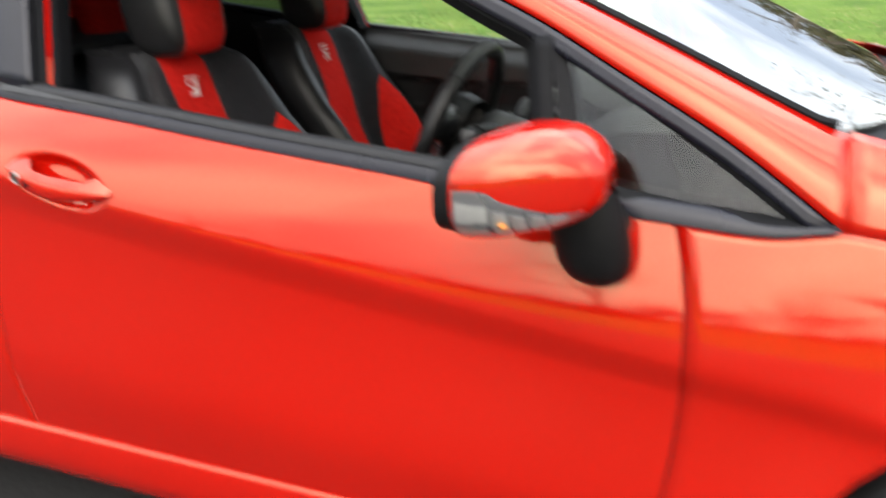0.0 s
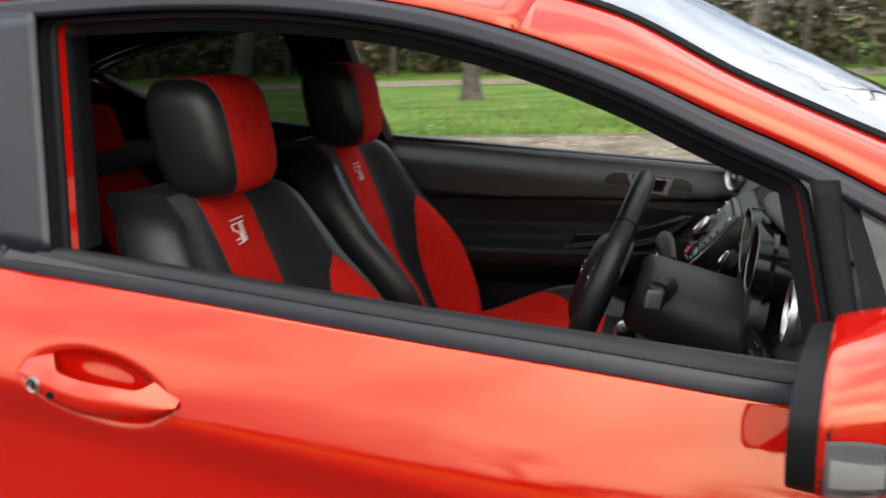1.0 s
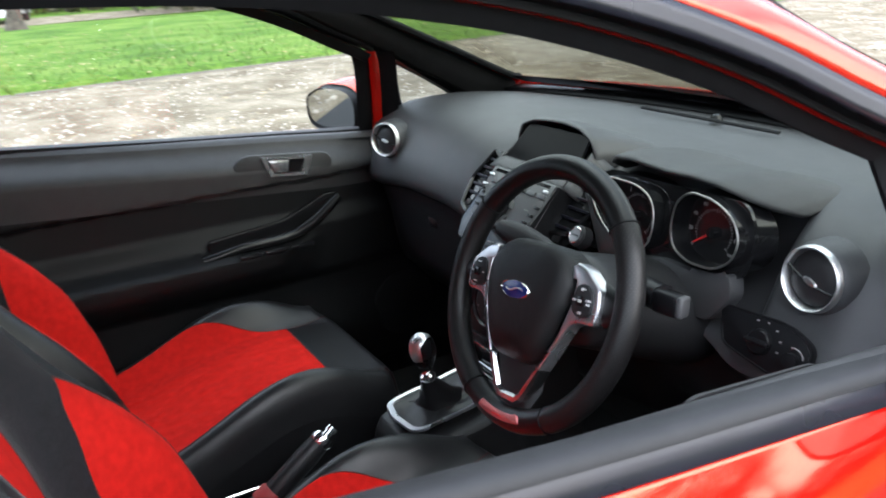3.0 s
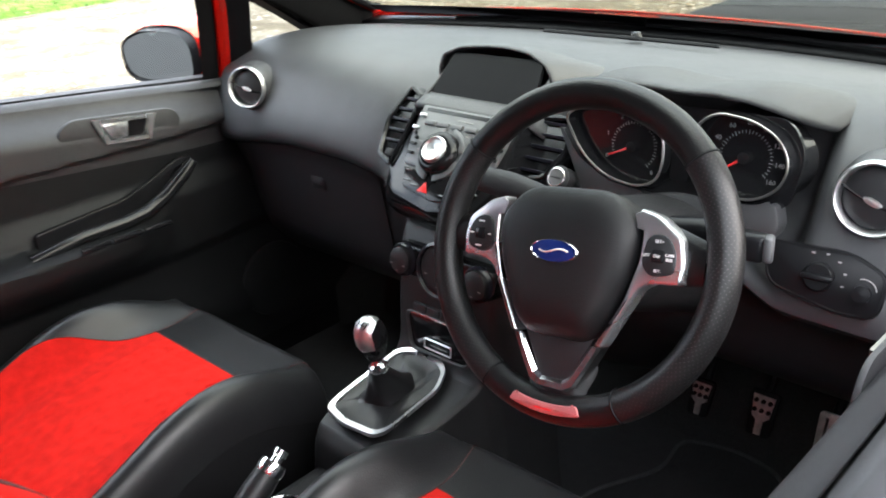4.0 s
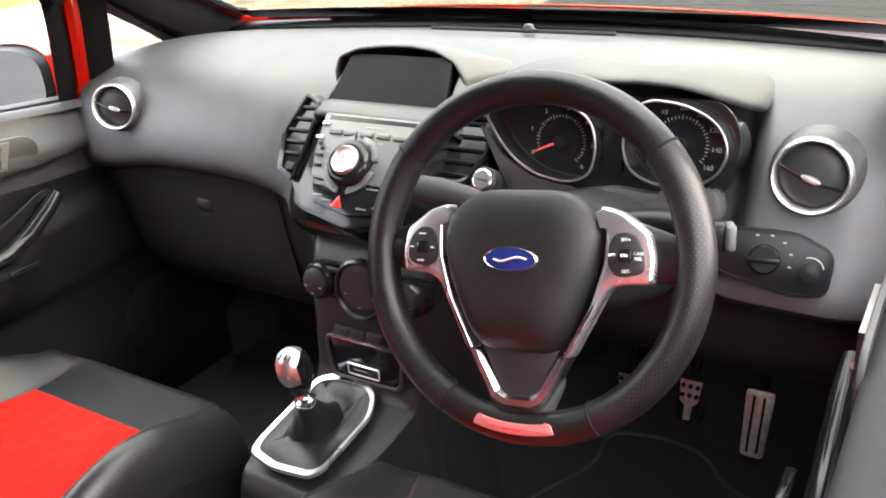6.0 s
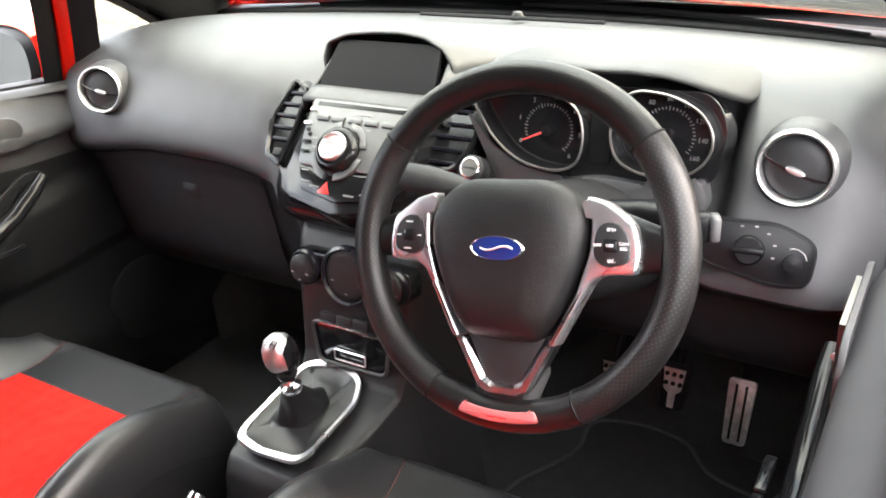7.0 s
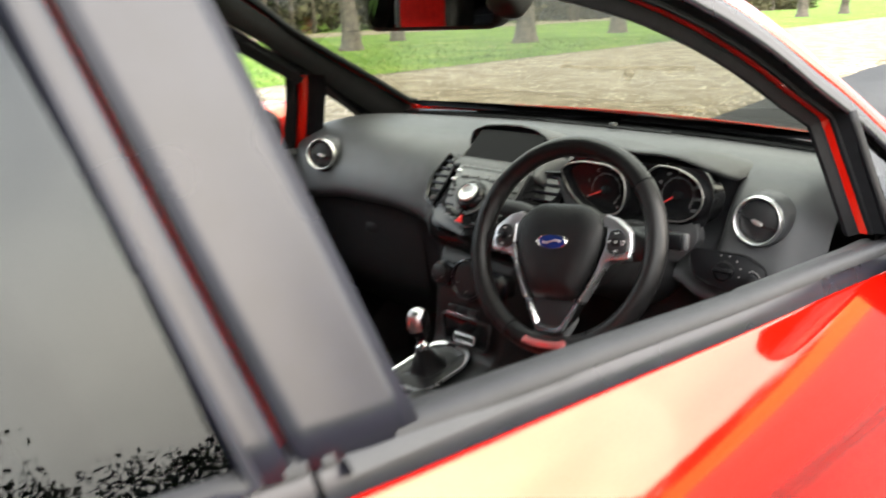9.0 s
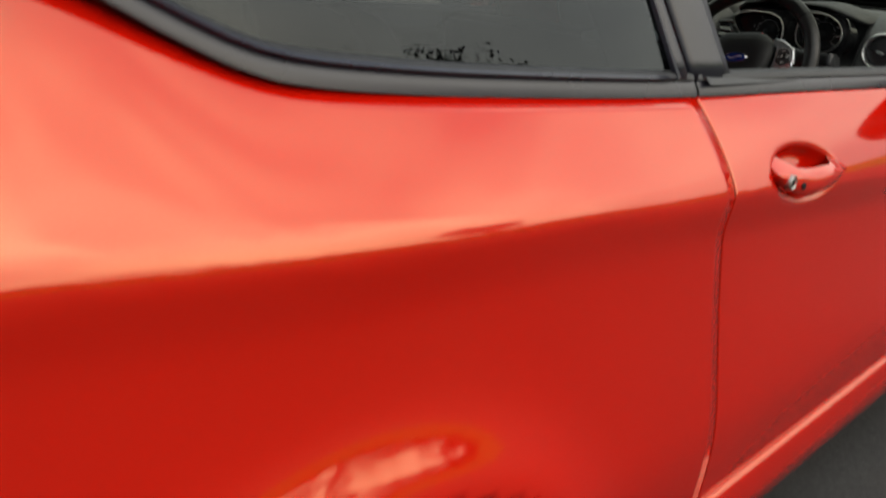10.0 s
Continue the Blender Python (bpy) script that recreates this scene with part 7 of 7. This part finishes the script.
t = thing("floor_mat", (0.7, -0.4, 0.262), "black carpet mat with stitched edge in the driver's footwell", "mat")
part("carpet", bm, M_CARPET, t)
bm = bmesh.new()
tube(bm, [(*p, 0.273) for p in rounded([(0.42, -0.13), (0.76, -0.17), (0.89, -0.24), (0.99, -0.22), (1.02, -0.32), (1.00, -0.41), (0.93, -0.45), (0.90, -0.60), (0.42, -0.60)], 0.04)], 0.004, 5, closed=True)
part("mat_binding", bm, M_BIND, t)

# interior mirror
rvm = thing("rear_view_mirror", (0.47, -0.02, 1.30), "black-framed rear view mirror on the windscreen", "mirror")
bm = bmesh.new()
RV = frame_at((0.452, -0.032, 1.270), (0.14, -1, 0.03), (-0.08, 0, 1))
slab(bm, rounded([(-0.145, 0.034), (0.145, 0.036), (0.150, -0.024), (0.130, -0.036), (-0.135, -0.034), (-0.150, -0.02)], 0.018), RV @ pose(0, 0, -0.03), 0.034, 0.006, 3)
part("mirror_case", bm, M_DASHLOW, rvm)
bm = bmesh.new()
slab(bm, rounded([(-0.136, 0.027), (0.136, 0.029), (0.140, -0.020), (0.122, -0.029), (-0.127, -0.027), (-0.140, -0.015)], 0.014), RV @ pose(0, 0, 0.0035), 0.001)
part("mirror_glass", bm, M_MIRROR, rvm, "tilted mirror glass", smooth=False)
bm = bmesh.new()
tube(bm, [RV @ Vector((0, 0.0, -0.03)), (0.50, -0.03, 1.30), (0.525, -0.03, 1.345)], [0.014, 0.014, 0.02], 10)
part("stem", bm, M_DASHLOW, rvm)
bm = bmesh.new()
box(bm, (0.06, 0.07, 0.05), pose(0.490, -0.185, 1.285, 0, -35, 0), 0.018, 3)
part("sensor_pod", bm, M_DASHLOW, rvm, "black sensor pod")

# ---- seats ----
M_REDQUILT = mat("red_quilt", (0.56, 0.012, 0.007), 0.9, var=0.12, scale=60, bump=0.0, spec=0.12)
qn = M_REDQUILT.node_tree
qv = qn.nodes.new("ShaderNodeTexVoronoi")
qv.feature = "SMOOTH_F1"
qv.inputs["Scale"].default_value, qv.inputs["Randomness"].default_value = 38.0, 0.55
qc = qn.nodes.new("ShaderNodeTexCoord")
qn.links.new(qc.outputs["Object"], qv.inputs["Vector"])
qw = qn.nodes.new("ShaderNodeTexNoise")
qw.inputs["Scale"].default_value = 900.0
qn.links.new(qc.outputs["Object"], qw.inputs["Vector"])
qa = qn.nodes.new("ShaderNodeMath")
qa.operation = "MULTIPLY_ADD"
qa.inputs[1].default_value = 0.15
qn.links.new(qw.outputs["Fac"], qa.inputs[0])
qn.links.new(qv.outputs["Distance"], qa.inputs[2])
qb = qn.nodes.new("ShaderNodeBump")
qb.inputs["Strength"].default_value, qb.inputs["Distance"].default_value = 0.9, 0.009
qb.invert = True
qn.links.new(qa.outputs[0], qb.inputs["Height"])
qn.links.new(qb.outputs["Normal"], qn.nodes["Principled BSDF"].inputs["Normal"])

back_w = curve([0.48, 0.60, 0.75, 0.88, 0.96, 1.01, 1.04], [0.225, 0.255, 0.268, 0.262, 0.245, 0.215, 0.165])
bol = curve([0.48, 0.55, 0.62, 0.70, 0.78, 0.86, 0.93, 1.01, 1.04], [0.085, 0.105, 0.116, 0.118, 0.100, 0.064, 0.046, 0.030, 0.0])


def back_pt(u, z):
    """Front of the backrest, about the seat's middle line."""
    w = back_w(z)
    a = abs(u)
    f = smooth((a - 0.36) / 0.44)
    e = max(0.0, (a - 0.86) / 0.14)
    x = -0.238 + (0.96 - z) * 0.40 - 0.02 * bump(z, 0.72, 0.10) * (1 - f) + bol(z) * f - 0.09 * e * e
    y = w * (u if a < 0.86 else math.copysign(0.86 + 0.14 * math.sin(e * math.pi / 2), u))
    return Vector((x - 0.02 * smooth((z - 1.0) / 0.05), y, z))


def cush_pt(u, v):
    """Top of the cushion from the back (v=0) to the rolled front edge (v=1)."""
    a = abs(u)
    f = smooth((a - 0.60) / 0.25)
    e = max(0.0, (a - 0.86) / 0.14)
    if v < 0.86:
        t = v / 0.86
        x, z = lerp(-0.13, 0.450, t), lerp(0.490, 0.562, smooth(t * 1.25)) - 0.010 * smooth((t - 0.75) / 0.25)
    else:
        t = (v - 0.86) / 0.14
        x, z = 0.450 + 0.035 * math.sin(t * math.pi / 2), 0.552 - 0.120 * t ** 2.2
    tt = min(1, v / 0.86)
    z += (0.014 + 0.052 * bump(x, 0.24, 0.15)) * f * (1 if v < 0.86 else (1 - (v - 0.86) / 0.14)) - 0.085 * e * e
    return Vector((x - 0.035 * f * smooth((v - 0.7) / 0.3), (0.248 - 0.008 * smooth(tt * 1.2 - 0.2)) * (u if a < 0.86 else math.copysign(0.86 + 0.14 * math.sin(e * math.pi / 2), u)), z))


def seam(bm, f, pts, r=0.0012):
    tube(bm, [f(*p) for p in pts], r, 5)


def car_seat(loc):
    t = thing("bucket_seat", loc, "sports seat in red cloth and black leather", "car seat", "front seats")
    off = Vector((loc[0], loc[1], 0))
    B = lambda u, z: back_pt(u, z) + off
    reach = Vector((0.034 if loc[1] > 0 else 0.0, 0, 0))      # the passenger cushion is drawn out
    C = lambda u, v: cush_pt(u, v) + off + reach * smooth(v * 1.5)

    def patch(name, fn, ua, ub, v0, v1, material, label, nu=12, nv=26):
        bm = bmesh.new()
        grid(bm, lambda p, q: fn(lerp(ua((v := lerp(v0, v1, q))), ub(v), p), v), nu, nv)
        return part(name, bm, material, t, label, angle=180)
    k = lambda c: (lambda v: c)
    c1 = curve([0.48, 0.70, 0.90, 1.04], [0.29, 0.28, 0.28, 0.36])
    c2 = curve([0.48, 0.60, 0.73, 0.83, 0.868], [0.44, 0.46, 0.52, 0.62, 0.74])
    c3 = curve([0.48, 0.60, 0.73, 0.83, 0.868], [0.84, 0.86, 0.86, 0.82, 0.74])
    neg = lambda f: (lambda v: -f(v))
    patch("back_centre", B, neg(c1), c1, 0.48, 1.04, M_REDCLOTH, "red cloth centre of the backrest", 14, 34)
    for sx in (1, -1):
        g = (lambda f: f) if sx > 0 else neg
        patch("back_side", B, g(c1), g(lambda v: c2(min(v, 0.868)) if v < 0.868 else lerp(0.74, 0.80, smooth((v - 0.868) / 0.1))), 0.48, 1.04, M_GREY, "charcoal cloth side of the backrest", 10, 40)
        patch("back_insert", B, g(c2), g(c3), 0.50, 0.868, M_REDCLOTH, "red cloth bolster insert", 10, 28)
        patch("back_bolster", B, g(lambda v: c3(min(v, 0.868)) if v < 0.868 else lerp(0.74, 0.80, smooth((v - 0.868) / 0.1))), g(k(1.0)), 0.48, 1.04, M_LEATHER, "black leather bolster", 10, 40)
        for cc in (c2, c3):
            bm = bmesh.new()
            seam(bm, B, [(sx * cc(z), z) for z in np.linspace(0.50, 0.868, 26)])
            part("piping", bm, M_STITCH, t)
        bm = bmesh.new()
        seam(bm, B, [(sx * c1(z), z) for z in np.linspace(0.50, 1.03, 30)], 0.0015)
        part("piping", bm, M_STITCH, t)
    # back shell
    bm = bmesh.new()

    def shell(u, v):
        z = lerp(0.42, 1.045, v)
        w = back_w(max(0.48, z))
        a = math.pi * u
        front = back_pt(1.0, max(0.48, z)).x
        mid = -0.238 + (0.96 - z) * 0.40
        return Vector((loc[0] + lerp(front, mid - 0.11 + 0.02 * v, math.sin(a) ** 0.5), loc[1] + w * math.cos(a), z))
    grid(bm, shell, 24, 20)
    part("back_shell", bm, M_LEATHER, t, "black leather back of the seat")
    bm = bmesh.new()
    grid(bm, lambda u, v: B(lerp(-1, 1, u), 1.04).lerp(shell(1 - u, 1.0), v) + Vector((0, 0, 0.012 * math.sin(math.pi * v))), 24, 6)
    part("back_top", bm, M_LEATHER, t)
    # stitched bars on the centre panel
    m = frame_at(B(0.0, 0.955) + Vector((-0.003, 0, 0.0)), (0, 1, 0), (-0.38, 0, 1))
    m = m @ pose(0, 0, 0.001)
    bm = bmesh.new()
    for p, q in (((-0.020, 0.022), (0.024, 0.022)), ((-0.020, 0.014), (0.020, 0.014)), ((-0.022, -0.022), (-0.004, -0.022)), ((-0.020, 0.004), (-0.004, -0.004)), ((0.004, 0.014), (0.000, -0.022)), ((0.012, 0.014), (0.008, -0.022)), ((-0.004, -0.004), (-0.006, -0.022)), ((-0.020, 0.014), (-0.020, 0.004)), ((-0.022, -0.014), (-0.012, -0.014))):
        tube(bm, [m @ Vector((*p, 0.006)), m @ Vector((*q, 0.006))], 0.0012, 5)
    part("stitched_mark", bm, M_WHITE, t, "white stitched bars on the backrest")
    # cushion: the red cloth climbs the inner faces of the bolsters
    patch("cushion_centre", C, k(-0.44), k(0.44), 0.0, 0.715, M_REDQUILT, "quilted red cloth cushion", 18, 30)
    cedge = lambda v: 0.84 - 0.24 * smooth((v - 0.40) / 0.315)
    for sx in (1, -1):
        patch("cushion_insert", C, k(0.44 * sx), lambda v: sx * cedge(v), 0.0, 0.715, M_REDCLOTH, "red cloth edge of the cushion", 10, 26)
        patch("cushion_bolster", C, lambda v: sx * (cedge(v) if v < 0.715 else lerp(0.60, 0.70, smooth((v - 0.715) / 0.2))), k(sx * 1.0), 0.0, 1.0, M_LEATHER, "black leather cushion bolster", 10, 36)
        bm = bmesh.new()
        seam(bm, C, [(sx * (cedge(v) if v < 0.715 else lerp(0.60, 0.70, smooth((v - 0.715) / 0.2))), v) for v in np.linspace(0, 0.98, 40)])
        part("piping", bm, M_STITCH, t)
    patch("cushion_front", C, (lambda v: -lerp(0.60, 0.70, smooth((v - 0.715) / 0.2))), (lambda v: lerp(0.60, 0.70, smooth((v - 0.715) / 0.2))), 0.715, 1.0, M_LEATHER, "black leather front edge of the cushion", 24, 20)
    bm = bmesh.new()
    seam(bm, C, [(u, 0.715) for u in np.linspace(-0.6, 0.6, 26)])
    part("piping", bm, M_STITCH, t)
    bm = bmesh.new()

    def skirt(u, v):
        a = u * 3
        if a < 1:
            p = C(1.0, a)
        elif a < 2:
            p = C(lerp(1, -1, a - 1), 1.0)
        else:
            p = C(-1.0, 3 - a)
        return Vector((p.x - 0.02 * v, p.y + (loc[1] - p.y) * 0.06 * v, lerp(p.z, 0.33, v)))
    grid(bm, skirt, 60, 6)
    part("seat_base", bm, M_LEATHER, t, "black seat base")
    bm = bmesh.new()
    box(bm, (0.40, 0.36, 0.10), pose(loc[0] + 0.13, loc[1], 0.31), 0.02)
    part("seat_rail", bm, M_RUBBER, t)
    # head restraint: a red front between black leather flanks
    def head(a, b):
        """A rounded block, a round the upright section, b across."""
        ca, sa, e = math.cos(a), math.sin(a), 0.55
        w = 0.97 * (2 * b - 1)
        q = (1 - abs(w) ** 6) ** 0.32
        lx, lz = 0.074 * math.copysign(abs(ca) ** e, ca) * q, 0.104 * math.copysign(abs(sa) ** e, sa) * q
        return Vector((loc[0] - 0.266 + lx - 0.13 * lz + 0.006 * (1 - w * w) * (ca > 0) * ca, loc[1] + 0.110 * w * (1 - 0.10 * (sa < 0) * abs(sa)), 1.130 + lz))
    for nm, b0, b1, mt, lab in (("head_restraint", 0.155, 0.845, M_REDCLOTH, "red cloth front of the head restraint"), ("head_pad", 0.0, 0.155, M_LEATHER, "black leather flank of the head restraint"), ("head_pad", 0.845, 1.0, M_LEATHER, "black leather flank of the head restraint")):
        bm = bmesh.new()
        rings = grid(bm, lambda u, v: head(2 * math.pi * u, lerp(b0, b1, v)), 40, 10, close_u=True)
        if nm == "head_pad":
            bm.faces.new([r[0 if b0 == 0 else -1] for r in rings])
        part(nm, bm, mt, t, lab, angle=180)
    for b in (0.155, 0.845):
        bm = bmesh.new()
        tube(bm, [head(2 * math.pi * k / 40, b) for k in range(40)], 0.0016, 5, closed=True)
        part("piping", bm, M_STITCH, t)
    return t


car_seat((0.0, -0.345, 0.24))
car_seat((-0.040, 0.358, 0.24))

# rear bench
rear = thing("rear_bench", (-0.95, 0.0, 0.24), "black rear bench seat with red cloth panels", "car seat")
for nm, x0, z0, x1, z1, th in (("bench_cushion", -0.52, 0.50, -0.95, 0.47, 0.16), ("bench_back", -0.90, 0.46, -1.10, 1.00, 0.12)):
    bm = bmesh.new()
    a, b = Vector((x0, 0, z0)), Vector((x1, 0, z1))
    d = b - a
    m = frame_at((a + b) / 2, (0, 1, 0), d)
    box(bm, (1.24, d.length, th), m @ pose(0, 0, -th / 2 if nm[6] == "c" else th / 2 * 0), 0.035, 3)
    part(nm, bm, M_LEATHER, rear)
for y in (-0.34, 0.34):
    m = frame_at((-0.935, y, 0.745), (0, 1, 0), (-0.2, 0, 0.54))
    bm = bmesh.new()
    slab(bm, rounded([(-0.15, -0.22), (0.15, -0.22), (0.13, 0.22), (-0.13, 0.22)], 0.05), m @ (pose(0, 0, 0, 0, 180, 0) if (m.to_3x3() @ Vector((0, 0, 1))).x < 0 else Matrix()), 0.02, 0.012)
    part("red_panel", bm, M_REDCLOTH, rear, "red cloth panel of the rear seat")
    bm = bmesh.new()
    box(bm, (0.09, 0.24, 0.15), pose(-1.08, y, 1.06, 0, -14, 0), 0.035, 3)
    part("rear_head_restraint", bm, M_REDCLOTH, rear)

# parked car far off on the lane
CAR_MIDDLE = 0.0
def parked_car(loc, yaw):
    t = thing("parked_car", loc, "white and dark small car parked far off beyond the lawn", "car")
    M = Matrix.Translation(loc) @ pose(0, 0, 0, 0, 0, yaw)
    white = mat("white_paint", (0.75, 0.75, 0.76), 0.3, coat=0.8, var=0.04)
    bm = bmesh.new()
    side = [(-1.95, 0.35), (-1.98, 0.75), (-1.75, 0.92), (-1.35, 0.95), (0.75, 0.96), (1.75, 0.80), (1.98, 0.60), (1.95, 0.32)]
    slab(bm, side, M @ frame_at((0, 0.84, 0), (1, 0, 0), (0, 0, 1)), 1.68, 0.08, 3)
    part("body", bm, white, t)
    bm = bmesh.new()
    slab(bm, [(-1.65, 0.92), (-1.25, 1.42), (0.15, 1.45), (0.95, 0.95)], M @ frame_at((0, 0.74, 0), (1, 0, 0), (0, 0, 1)), 1.48, 0.10, 3)
    part("cabin", bm, M_PIANO, t, "dark glazed cabin")
    for x in (-1.25, 1.25):
        for y in (-0.78, 0.78):
            bm = bmesh.new()
            lathe(bm, [(0.19, -0.09), (0.31, -0.09), (0.31, 0.09), (0.19, 0.09)], M @ frame_at((x, y, 0.31), (1, 0, 0), (0, 0, 1)), 24)
            part("wheel", bm, M_TYRE, t)


parked_car((2.6, 45.0, ground_z(2.6, 45.0)), 70)
